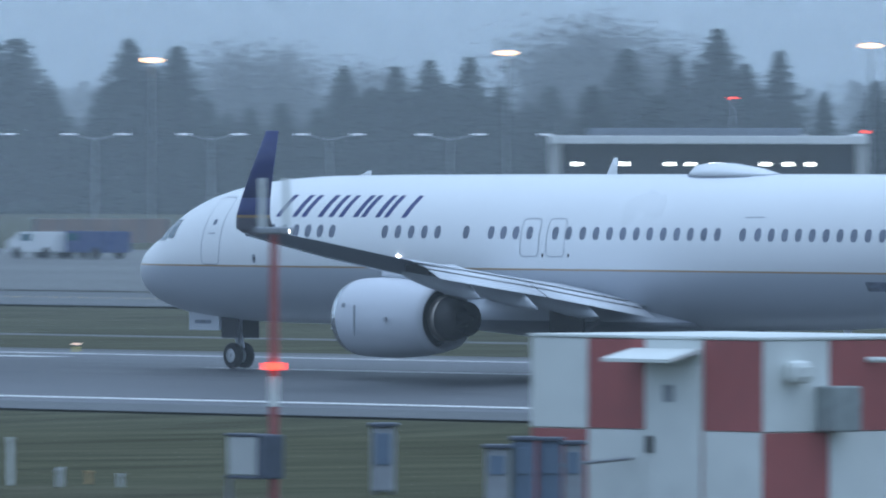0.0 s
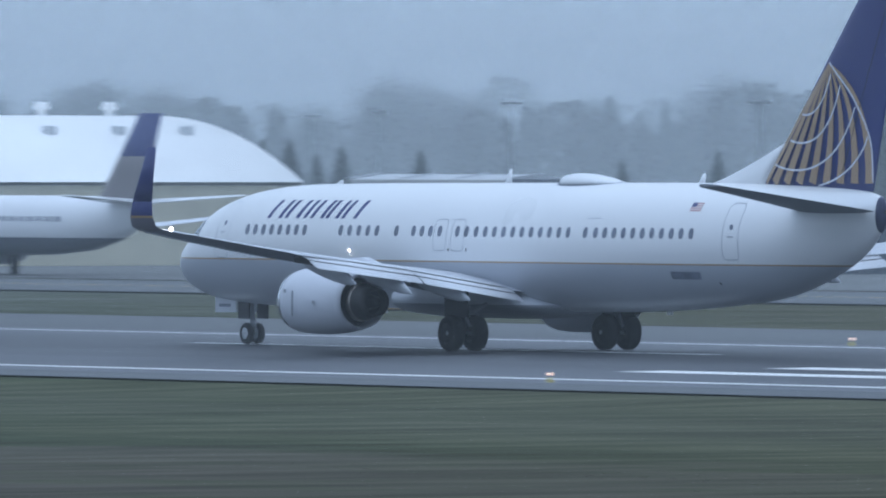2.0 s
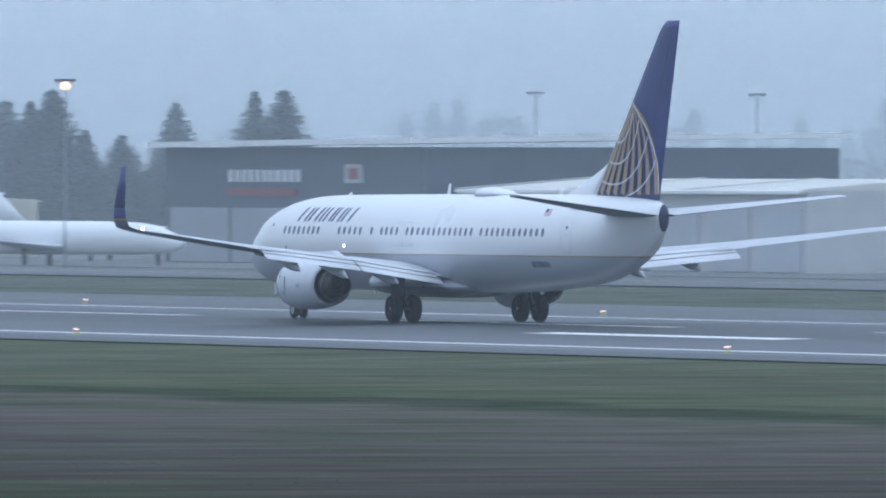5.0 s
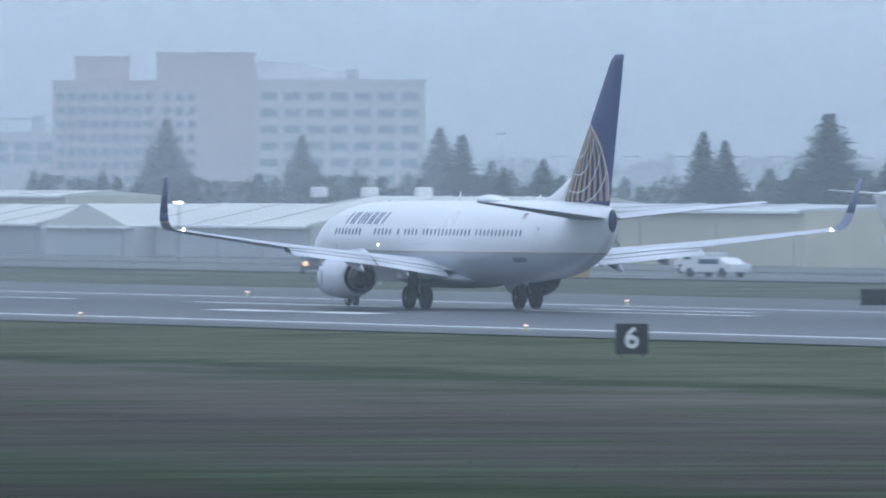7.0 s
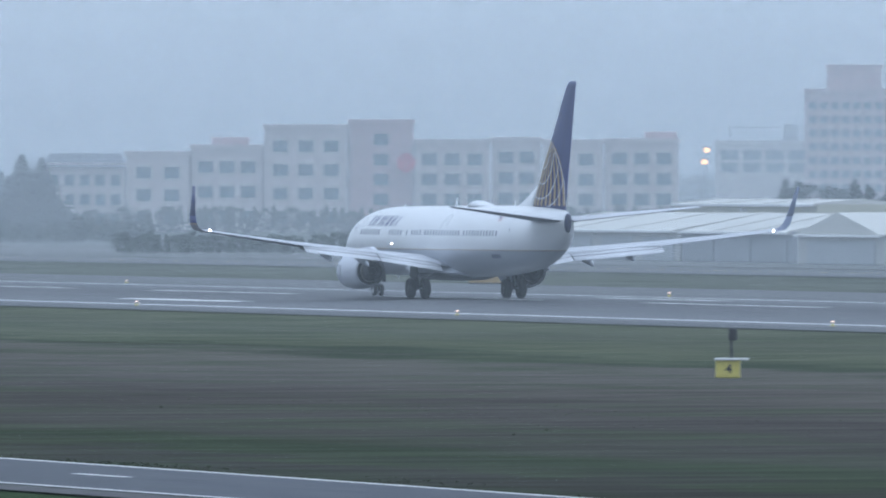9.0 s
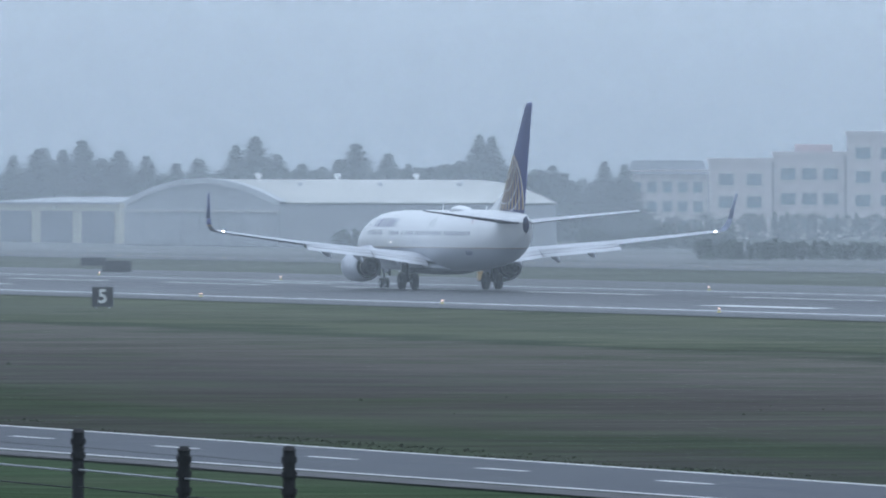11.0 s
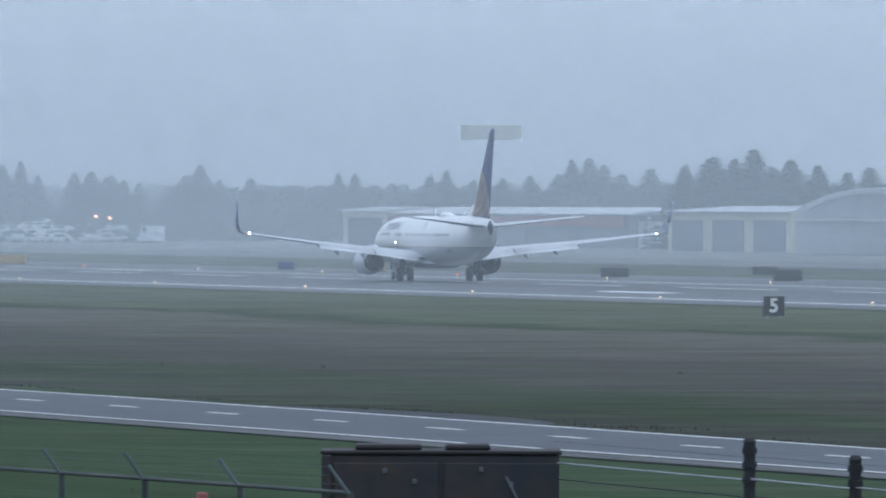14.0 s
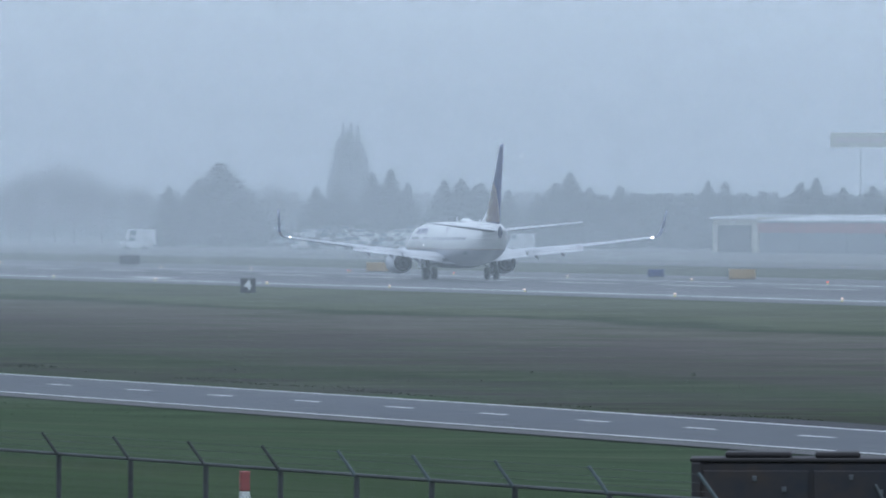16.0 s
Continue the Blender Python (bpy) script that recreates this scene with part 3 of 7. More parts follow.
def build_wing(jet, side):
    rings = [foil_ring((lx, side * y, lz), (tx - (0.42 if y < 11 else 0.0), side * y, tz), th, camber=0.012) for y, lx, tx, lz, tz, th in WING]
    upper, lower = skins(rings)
    wing = part("wing", lower, M_wing_shaded, jet, "swept grey wing, underside shade painted in, with extended flaps", True)
    part("upper_skin", upper, M_wing_top, wing, "pale grey upper wing skin, sky light painted in", True)
    # bright leading-edge slats
    slat_rings = []
    for y in (6.3, 9, 12, 15, 16.6):
        _, lx, tx, lz, tz, th = wing_at(y)
        slat_rings.append(foil_ring((lx - 0.12, side * y, lz - 0.03), (lx + (tx - lx) * 0.16, side * y, lz + 0.01), 0.30))
    part("slat", loft(bmesh.new(), slat_rings), M_bare, wing, "bare polished leading-edge slat", True)
    for name, y0, y1 in (("inboard_flap", 2.05, 5.72), ("outboard_flap", 5.80, 10.65)):
        for piece, u0, u1, d0, d1 in (("fore_flap", -1.0, -0.31, 0.10, 0.035), ("mid_flap", -0.30, 0.16, -0.01, -0.14), ("aft_flap", 0.17, 0.64, -0.175, -0.40)):
            rr = []
            for y in (y0, (y0 + y1) / 2, y1):
                _, lx, tx, lz, tz, th = wing_at(y)
                rr.append(foil_ring((tx + u0, side * y, tz + d0 + 0.02), (tx + u1, side * y, tz + d1 + 0.02), 0.10))
            part(piece, loft(bmesh.new(), rr), M_flap, wing, "pale lowered trailing-edge flap", True)
        # added near-black slab that paints the shade in the slots between flaps
        rr = []
        for y in (y0 + 0.05, y1 - 0.05):
            _, lx, tx, lz, tz, th = wing_at(y)
            rr.append([(tx - 0.8, side * y, tz + 0.02), (tx - 0.36, side * y, tz + 0.03), (tx + 0.14, side * y, tz - 0.18), (tx + 0.16, side * y, tz - 0.28), (tx - 0.8, side * y, tz - 0.2)])
        part("flap_slot_shade", loft(bmesh.new(), rr), M_dark, wing, "dark slab painting the shade in the flap slots")
    _, lx, tx, lz, tz, th = wing_at(13)
    rr = []
    for y in (11.3, 13.0, 15.8):
        _, lx, tx, lz, tz, th = wing_at(y)
        rr.append(foil_ring((tx - 0.55, side * y, tz + 0.035), (tx + 0.03, side * y, tz + 0.012), 0.1))
    part("aileron", loft(bmesh.new(), rr), M_flap, wing, "", True)
    for y, x1, z1 in ((4.2, 23.75, 1.62), (6.7, 24.3, 1.84), (9.0, 24.75, 2.14)):
        _, lx, tx, lz, tz, th = wing_at(y)
        bm = bmesh.new()
        rings = []
        for f, r in ((0, 0.03), (0.12, 0.13), (0.35, 0.22), (0.6, 0.24), (0.82, 0.17), (1.0, 0.015)):
            x = tx - 2.3 + (x1 - tx + 2.3) * f
            zc = tz - 0.10 - 0.16 * f + (z1 - tz + 0.26) * f**2.2
            rings.append([(x, side * y + r * 0.75 * math.cos(a), zc + r * 1.25 * math.sin(a)) for a in [2 * math.pi * k / 12 for k in range(12)]])
        part("flap_track_fairing", loft(bm, rings), M_stab, wing, "canoe-shaped pale flap track fairing", True)
    rings = [foil_ring((lx, side * y, lz), (tx, side * y, tz), th, (u[0], side * u[1], u[2])) for y, lx, tx, lz, tz, th, u in WINGLET[:4]]
    root = part("winglet_root", loft(bmesh.new(), rings), M_winglet_root, wing, "curved grey winglet root with a gold line", True)
    root.data.materials.append(M_winglet_inner)
    for f in root.data.polygons:
        if f.normal.z > 0.15:
            f.material_index = 1
    rings = [foil_ring((lx, side * y, lz), (tx, side * y, tz), th, (u[0], side * u[1], u[2])) for y, lx, tx, lz, tz, th, u in WINGLET[3:]]
    blade = part("winglet", loft(bmesh.new(), rings), M_navy, wing, "tall blended winglet, navy outside and grey inside", True)
    blade.data.materials.append(M_winglet_inner)
    for f in blade.data.polygons:
        if f.normal.y * side < -0.2:
            f.material_index = 1
    bm = bmesh.new()
    bmesh.ops.create_icosphere(bm, subdivisions=2, radius=0.06)
    part("position_light", bm, M_glow_white, wing, "bright white wingtip strobe light", True, pose(26.46, side * 16.72, 3.86))
    return wing


def build_engine(jet, side):
    y = side * 4.83
    nacelle = part("nacelle", revolve(bmesh.new(), [(16.2, 0.80), (15.35, 0.80), (15.02, 0.86), (14.93, 0.93), (15.0, 0.99), (15.3, 1.04), (15.9, 1.07), (16.7, 1.07), (17.5, 1.02), (18.15, 0.93), (18.5, 0.85), (18.5, 0.82), (17.6, 0.84)], y, 1.50, squash=0.95), M_cowl, jet, "pale rounded engine nacelle with a flattened base", True)
    part("intake_lip", revolve(bmesh.new(), [(15.24, 0.805), (15.02, 0.862), (14.925, 0.925), (14.985, 0.992), (15.2, 1.03)], y, 1.50, squash=0.95), M_bare, nacelle, "bare metal intake lip", True)
    part("fan_disc", revolve(bmesh.new(), [(15.6, 0.02), (16.15, 0.25), (16.2, 0.83)], y, 1.50), M_dark, nacelle, "", True)
    # near-black discs and a dark cowl paint the shade inside the nozzle
    part("nozzle_hollow", revolve(bmesh.new(), [(17.75, 0.3), (17.75, 0.85)], y, 1.50), M_dark, nacelle, "dark inside of the fan nozzle", True)
    part("core_cowl", revolve(bmesh.new(), [(17.5, 0.66), (18.2, 0.62), (18.9, 0.52), (19.35, 0.44), (19.35, 0.41), (18.8, 0.43)], y, 1.52), M_core_shade, nacelle, "core cowl darkened for the shade in the nozzle", True)
    # added bright ring: paints the light on the cowl's edge
    part("core_lit_edge", revolve(bmesh.new(), [(18.42, 0.606), (18.44, 0.615), (18.62, 0.592), (18.64, 0.58)], y, 1.52), M_core_lit, nacelle, "bright ring painting the core cowl's lit edge", True)
    part("exhaust_plug", revolve(bmesh.new(), [(18.6, 0.28), (19.2, 0.2), (19.5, 0.05), (19.52, 0.0)], y, 1.52), M_dark, nacelle, "", True)
    part("core_hollow", revolve(bmesh.new(), [(18.85, 0.0), (18.85, 0.43)], y, 1.52), M_dark, nacelle)
    rings = []
    for x, z0, z1, w in ((15.9, 2.60, 2.70, 0.05), (17.0, 2.55, 2.86, 0.17), (18.6, 2.36, 2.92, 0.22), (19.8, 2.05, 2.62, 0.19), (21.2, 2.1, 2.3, 0.06)):
        rings.append([(x, y - w, z0), (x, y + w, z0), (x, y + w * 0.8, z1), (x, y - w * 0.8, z1)])
    part("pylon", loft(bmesh.new(), rings), M_cowl, nacelle, "", True)
    for x, z in ((15.62, 1.85), (17.3, 1.5)):
        part("access_mark", boxed(x - 0.06, x + 0.06, y - 1.12, y - 1.07, z - 0.06, z + 0.06, 0.015), M_seam, nacelle)
    part("cowl_seam", boxed(16.02, 16.05, y - 1.105, y - 1.06, 1.05, 1.85), M_seam, nacelle)
    part("strake", boxed(15.5, 16.4, y - side * 0.86 - 0.02, y - side * 0.86 + 0.02, 2.2, 2.46, 0.01), M_cowl, nacelle)
    return nacelle


def wheel_parts(gear, x, y, r, w, hub):
    prof = [(-w / 2, r * 0.55), (-w / 2, r * 0.82), (-w * 0.42, r * 0.93), (-w * 0.25, r), (w * 0.25, r), (w * 0.42, r * 0.93), (w / 2, r * 0.82), (w / 2, r * 0.55)]
    bm = bmesh.new()
    rings = [[(x + q * math.cos(a), y + u, r + q * math.sin(a)) for a in [2 * math.pi * k / 28 for k in range(28)]] for u, q in prof]
    wheel = part("wheel", loft(bm, rings, False, False), M_tyre, gear, "black rubber tyre", True)
    bm = bmesh.new()
    rings = [[(x + q * math.cos(a), y + u, r + q * math.sin(a)) for a in [2 * math.pi * k / 20 for k in range(20)]] for u, q in ((-w * 0.30, 0.02), (-w * 0.42, r * 0.16), (-w * 0.32, r * 0.3), (-w * 0.45, r * 0.56), (w * 0.45, r * 0.56), (w * 0.32, r * 0.3), (w * 0.42, r * 0.16), (w * 0.30, 0.02))]
    part("rim", loft(bm, rings), hub, wheel, "metal wheel rim", True)
    return wheel


def build_gear(jet):
    g = part("nose_gear", bar((4.09, 0, 0.3), (4.02, 0, 1.6), 0.075, 0.09, 14), M_strut, jet, "nose landing gear with two wheels")
    part("axle", bar((4.09, -0.28, 0.345), (4.09, 0.28, 0.345), 0.05), M_strut, g)
    part("torque_link", bar((4.3, 0, 0.55), (4.12, 0, 1.1), 0.04), M_strut, g)
    part("drag_brace", bar((4.05, 0, 1.0), (3.1, 0, 1.5), 0.05), M_strut, g)
    for s in (-1, 1):
        wheel_parts(g, 4.09, s * 0.2, 0.345, 0.2, M_rim)
        bm = boxed(3.8, 4.5, s * 0.36 - 0.015, s * 0.36 + 0.015, 0.82, 1.5, 0.01)
        part("gear_door", bm, M_dark, g, "dark nose gear door hanging open")
    for s in (-1, 1):
        part("gear_door", boxed(2.5, 3.79, s * 0.42 - 0.015, s * 0.42 + 0.015, 1.02, 1.52, 0.01), M_cowl, g, "pale forward nose gear door")
        part("writing_bar", boxed(2.75, 3.45, s * 0.436 - 0.004, s * 0.436 + 0.004, 1.2, 1.3), M_reg, g)
    for side in (-1, 1):
        y = side * 2.86
        # strut, strut door and rims near black: the shade under the wing is painted in
        g = part("main_gear", bar((21.26, y, 0.5), (21.1, side * 3.0, 2.2), 0.12, 0.15, 14), M_dark, jet, "main landing gear with two wheels")
        part("axle", bar((21.26, y - 0.6, 0.565), (21.26, y + 0.6, 0.565), 0.07), M_strut, g)
        part("side_brace", bar((21.2, y, 1.05), (21.1, side * 1.4, 1.7), 0.07), M_strut, g)
        part("torque_link", bar((21.62, y, 0.75), (21.3, y, 1.35), 0.05), M_strut, g)
        part("strut_door", boxed(20.6, 21.95, y + side * 0.26 - 0.02, y + side * 0.26 + 0.02, 1.05, 2.0, 0.015), M_dark, g)
        for s in (-1, 1):
            wheel_parts(g, 21.26, y + s * 0.43, 0.565, 0.42, M_dark)


def fin_edges(z):
    """Leading and trailing edge of the fin at a height."""
    f = (z - 5.1) / (12.22 - 5.1)
    return 33.8 + (40.25 - 33.8) * f, 39.85 + (41.72 - 39.85) * f


def fin_side(x, z):
    a, b = fin_edges(z)
    return (b - a) * foil(min(1, max(0, (x - a) / (b - a))), 0.095)


def fin_ribbon(points, widths, side, lift):
    """A thin curved strip lying on the fin, through (x, z) points."""
    bm = bmesh.new()
    rows = []
    n = len(points)
    for i, (x, z) in enumerate(points):
        x0, z0 = points[max(0, i - 1)]
        x1, z1 = points[min(n - 1, i + 1)]
        d = math.hypot(x1 - x0, z1 - z0) or 1
        nx, nz = -(z1 - z0) / d, (x1 - x0) / d
        row = []
        for s in (-0.5, 0.5):
            px, pz = x + nx * widths[i] * s, z + nz * widths[i] * s
            a, b = fin_edges(pz)
            px = min(max(px, a + 0.14), b - 0.05)
            row.append(bm.verts.new((px, side * (fin_side(px, pz) + lift), pz)))
        rows.append(row)
    for a, b in zip(rows, rows[1:]):
        bm.faces.new((a[0], a[1], b[1], b[0]))
    bmesh.ops.recalc_face_normals(bm, faces=bm.faces[:])
    return bm


def build_tail(jet):
    rings = []
    for z in (5.05, 6.5, 8.0, 10.0, 11.9, 12.22):
        a, b = fin_edges(z)
        if z > 12:
            a += 0.25
        rings.append(foil_ring((a, 0, z), (b, 0, z), 0.095 if z < 12 else 0.07, (0, 1, 0)))
    fin = part("tail_fin", loft(bmesh.new(), rings), M_navy, jet, "tall navy tail fin with gold rays", True)
    bm = bmesh.new()
    rings = []
    for k in range(7):
        f = k / 6
        top = 5.26 + 1.30 * f**1.15
        xt = 31.0 + (fin_edges(6.56)[0] + 0.06 - 31.0) * f
        xb = 31.0 + (fin_edges(5.0)[0] + 0.06 - 31.0) * f
        w = 0.03 + 0.075 * f
        rings.append([(xb, -w * 1.3, 5.0), ((xb + xt) / 2, -w, (5.0 + top) / 2), (xt - 0.03, -w * 0.5, top - 0.03), (xt, 0, top), (xt - 0.03, w * 0.5, top - 0.03), ((xb + xt) / 2, w, (5.0 + top) / 2), (xb, w * 1.3, 5.0)])
    part("dorsal_fin", loft(bm, rings), M_white, jet, "white dorsal fin fairing", True)
    seam = [(fin_edges(z)[1] - 0.28 * (fin_edges(z)[1] - fin_edges(z)[0]), z) for z in (5.6, 7, 9, 11, 12)]
    apex = (37.62, 8.92)
    for side in (-1, 1):
        part("rudder_seam", fin_ribbon(seam, [0.03] * 5, side, 0.012), M_dark, fin)
        # gold rays that fan out from the apex at the leading edge
        for k in range(9):
            f = k / 8
            foot = (34.15 + 5.5 * f, 5.28)
            mid = ((apex[0] + foot[0]) / 2 + 0.1 + 1.05 * f * f, (apex[1] + foot[1]) / 2 + 0.15 + 0.9 * f)
            pts = [((1 - u) ** 2 * apex[0] + 2 * u * (1 - u) * mid[0] + u * u * foot[0], (1 - u) ** 2 * apex[1] + 2 * u * (1 - u) * mid[1] + u * u * foot[1]) for u in [j / 12 for j in range(13)]]
            part("gold_ray", fin_ribbon(pts, [0.05 + 0.31 * j / 12 for j in range(13)], side, 0.008), M_gold, fin, "gold painted ray")
        # pale arcs across the rays
        edge = [(apex[0] + 0.02, apex[1] + 0.05), (38.45, 8.35), (39.1, 7.7), (39.75, 6.6), (39.85, 5.3)]
        pts = []
        for i in range(25):
            u = i / 24 * 4
            j = min(3, int(u))
            pts.append(tuple(smooth_at([(n, *e) for n, e in enumerate(edge)], j + (u - j))))
        part("pale_arc", fin_ribbon(pts, [0.06] * 25, side, 0.014), M_line, fin)
        for (xa, za), (xm, zm), (xb, zb) in (((36.22, 7.38), (37.3, 7.2), (37.78, 8.6)), ((35.58, 6.6), (37.6, 6.1), (38.3, 8.25)), ((34.75, 5.85), (37.9, 5.1), (39.05, 7.6)), ((37.2, 5.2), (39.0, 5.5), (39.65, 6.7))):
            pts = [((1 - u) ** 2 * xa + 2 * u * (1 - u) * xm + u * u * xb, (1 - u) ** 2 * za + 2 * u * (1 - u) * zm + u * u * zb) for u in [j / 16 for j in range(17)]]
            part("pale_arc", fin_ribbon(pts, [0.055] * 17, side, 0.014), M_line, fin, "thin pale painted arc")
        rings = []
        for y, lx, tx, z, th in ((0.4, 36.6, 40.45, 4.45, 0.10), (1.2, 37.15, 40.6, 4.55, 0.095), (7.15, 41.05, 42.3, 5.22, 0.085)):
            rings.append(foil_ring((lx, side * y, z), (tx, side * y, z), th))
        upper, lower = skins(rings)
        # the lower skin's grey carries the shade under the tailplane
        stab = part("tailplane", lower, M_wing_shaded, jet, "swept grey tailplane, underside shade painted in", True)
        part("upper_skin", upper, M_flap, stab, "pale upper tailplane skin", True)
        rings = [foil_ring((lx, side * y, z + 0.004), (lx + 0.22, side * y, z), 0.5) for y, lx, z in ((1.4, 37.25, 4.57), (7.1, 41.0, 5.215))]
        part("leading_edge", loft(bmesh.new(), rings), M_bare, stab, "bare metal leading edge", True)
    return fin


def build_jet():
    jet = tagged(new("airliner"), "white twin-engine airliner with navy tail, on its take-off run", "airplane")
    stations = [0.2, 0.25, 0.31, 0.42, 0.55, 0.75, 1.0, 1.3, 1.6, 1.9, 2.2, 2.55, 2.9, 3.35, 3.8, 4.4, 5.0, 5.7, 6.5, 7.5, 8.5, 11, 13, 15, 17, 19, 21, 24, 26, 27.5, 29, 30.5, 32, 33, 34.2, 35.2, 36.1, 37, 37.8, 38.5, 39.1, 39.5, 39.8, 40.05, 40.22, 40.38, 40.46]
    rings = []
    n = 56
    for x in stations:
        lo, hi, w = fuse_at(x)
        c, h = (lo + hi) / 2, (hi - lo) / 2
        rings.append([(x, w * math.cos(2 * math.pi * k / n), c + h * math.sin(2 * math.pi * k / n)) for k in range(n)])
    body = part("fuselage", loft(bmesh.new(), rings), M_livery, jet, "glossy white fuselage, grey below a thin gold line", True)
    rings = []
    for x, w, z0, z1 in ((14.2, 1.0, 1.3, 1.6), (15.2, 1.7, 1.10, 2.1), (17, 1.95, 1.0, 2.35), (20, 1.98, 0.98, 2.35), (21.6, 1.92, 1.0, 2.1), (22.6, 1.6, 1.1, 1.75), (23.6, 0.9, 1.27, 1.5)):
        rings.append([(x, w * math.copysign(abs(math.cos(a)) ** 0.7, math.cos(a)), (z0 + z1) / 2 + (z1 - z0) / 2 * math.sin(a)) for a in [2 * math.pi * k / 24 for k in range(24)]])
    part("wing_fairing", loft(bmesh.new(), rings), M_fairing, jet, "smooth pale grey wing-to-body fairing, belly shade painted in", True)
    rings = []
    for x in (40.24, 40.29, 40.34, 40.40, 40.48):
        lo, hi, w = fuse_at(min(x, 40.46))
        c, h = (lo + hi) / 2, (hi - lo) / 2
        rings.append([(x, (w + 0.012) * math.cos(2 * math.pi * k / 24), c + (h + 0.012) * math.sin(2 * math.pi * k / 24)) for k in range(24)])
    part("tail_cone", loft(bmesh.new(), rings), M_cone, jet, "dark navy tail cone with an exhaust outlet", True)
    part("exhaust_outlet", bar((40.3, 0, 4.42), (40.53, 0, 4.42), 0.07, 0.06, 14), M_dark, jet)
    # cabin windows
    xs = [6.68 + 0.503 * k for k in range(8)] + [12.38 + 0.54 * k for k in range(5)] + [15.7] + [16.71, 17.21, 17.71, 18.26, 19.29, 19.82] + [20.38 + 0.53 * k for k in range(11)] + [26.66] + [27.24 + 0.52 * k for k in range(11)]
    for side in (-1, 1):
        for x in xs:
            part("cabin_window", fuse_patch(x - 0.125, x + 0.125, 3.56, 3.90, side, 0.006, 4, 4, round_=0.55), M_pane, body)
        for x0, x1, z0, z1 in ((4.62, 5.48, 2.80, 4.62), (34.02, 34.84, 2.92, 4.68)):
            door = part("cabin_door", skin_frame(x0, x1, z0, z1, side, 0.03), M_seam, body, "outlined passenger door")
            part("door_window", fuse_patch((x0 + x1) / 2 - 0.08, (x0 + x1) / 2 + 0.08, 3.86, 4.02, side, 0.008, 3, 3, round_=0.5), M_pane, door)
            part("door_handle", fuse_patch((x0 + x1) / 2 - 0.14, (x0 + x1) / 2 + 0.14, 3.62, 3.66, side, 0.012, 2, 1), M_seam, door)
        for x0, x1 in ((17.92, 18.68), (18.95, 19.71)):
            part("overwing_exit", skin_frame(x0, x1, 3.10, 4.12, side, 0.028), M_seam, body, "outlined overwing exit")
        for x, z in ((18.83, 3.15), (19.86, 3.15), (33.4, 2.2), (7.0, 2.98)):
            part("skin_mark", fuse_patch(x - 0.035, x + 0.035, z - 0.05, z + 0.05, side, 0.006, 2, 2, round_=0.5), M_dark, body)
        part("hatch_seam", fuse_patch(26.6, 27.35, 4.16, 4.19, side, 0.005, 4, 1), M_seam, body)
        part("static_port", fuse_patch(6.9, 7.06, 2.86, 3.1, side, 0.006, 3, 3, round_=0.5), M_seam, body)
        # the operator's name, drawn as six plain slanted shapes
        for k, (a, b) in enumerate(((0, 0.88), (1.07, 1.95), (2.2, 2.42), (2.62, 3.42), (3.55, 4.33), (4.5, 5.42))):
            s = 1 if side < 0 else -1
            x0, x1 = 7.68 + a, 7.68 + b
            part("name_shape", fuse_patch(x0, x0 + 0.19, 4.1, 4.68, side, 0.007, 1, 4, slant=0.5), M_navy, body, "slanted navy painted shape")
            if b - a > 0.5:
                part("name_shape", fuse_patch(x1 - 0.2, x1, 4.1, 4.68, side, 0.007, 1, 4, slant=0.5), M_navy, body, "slanted navy painted shape")
        part("registration_bar", fuse_patch(31.15, 32.65, 2.32, 2.56, side, 0.006, 6, 2), M_reg, body, "unreadable dark registration bar")
        # a small striped flag
        flag = part("flag_patch", fuse_patch(31.98, 32.56, 4.42, 4.68, side, 0.006, 3, 3), M_white, body, "small striped flag")
        for k in range(4):
            part("stripe", fuse_patch(31.98, 32.56, 4.42 + 0.072 * k, 4.455 + 0.072 * k, side, 0.009, 3, 1), M_flag_red, flag)
        part("canton", fuse_patch(31.98, 32.22, 4.55, 4.68, side, 0.011, 2, 2), M_navy, flag)
        # cockpit windows
        for x0, x1, z0, z1 in ((1.62, 2.05, 3.42, 3.74), (2.1, 2.62, 3.44, 3.98), (2.68, 3.1, 3.5, 4.0)):
            part("cockpit_window", fuse_patch(x0, x1, z0, z1, side, 0.008, 4, 4, slant=0.12), M_cockpit, body, "dark cockpit window")
        bm = bmesh.new()
        bmesh.ops.create_icosphere(bm, subdivisions=2, radius=0.03)
        part("wing_light", bm, M_glow_white, body, "small bright wing inspection light", True, pose(13.0, side * 1.9, 3.09))
    # blade aerials and the satellite dome
    for x, h in ((19.2, 0.42), (30.2, 0.30), (9.2, 0.05)):
        bm = bmesh.new()
        loft(bm, [foil_ring((x - 0.02, 0, 5.2), (x + 0.42, 0, 5.2), 0.12, (0, 1, 0), 6), foil_ring((x + 0.3, 0, 5.27 + h), (x + 0.46, 0, 5.27 + h), 0.1, (0, 1, 0), 6)])
        part("blade_aerial", bm, M_white, jet, "small white blade aerial", True)
    DOME = ((22.7, 0.05, 0.02), (22.8, 0.30, 0.17), (23.05, 0.46, 0.29), (23.5, 0.53, 0.33), (24.3, 0.54, 0.31), (25.2, 0.46, 0.20), (25.8, 0.28, 0.08), (26.1, 0.05, 0.01))
    rings = []
    for x, w, h in DOME:
        rings.append([(x, w * math.cos(a), 5.24 + (h if math.sin(a) > 0 else 0.05) * math.sin(a)) for a in [2 * math.pi * k / 16 for k in range(16)]])
    part("satellite_dome", loft(bmesh.new(), rings), M_white, jet, "white satellite dome on the roof", True)
    for side in (-1, 1):
        for (xa, wa, _), (xb, wb, _) in zip(DOME, DOME[1:]):
            ya, yb = side * (wa + 0.03), side * (wb + 0.03)
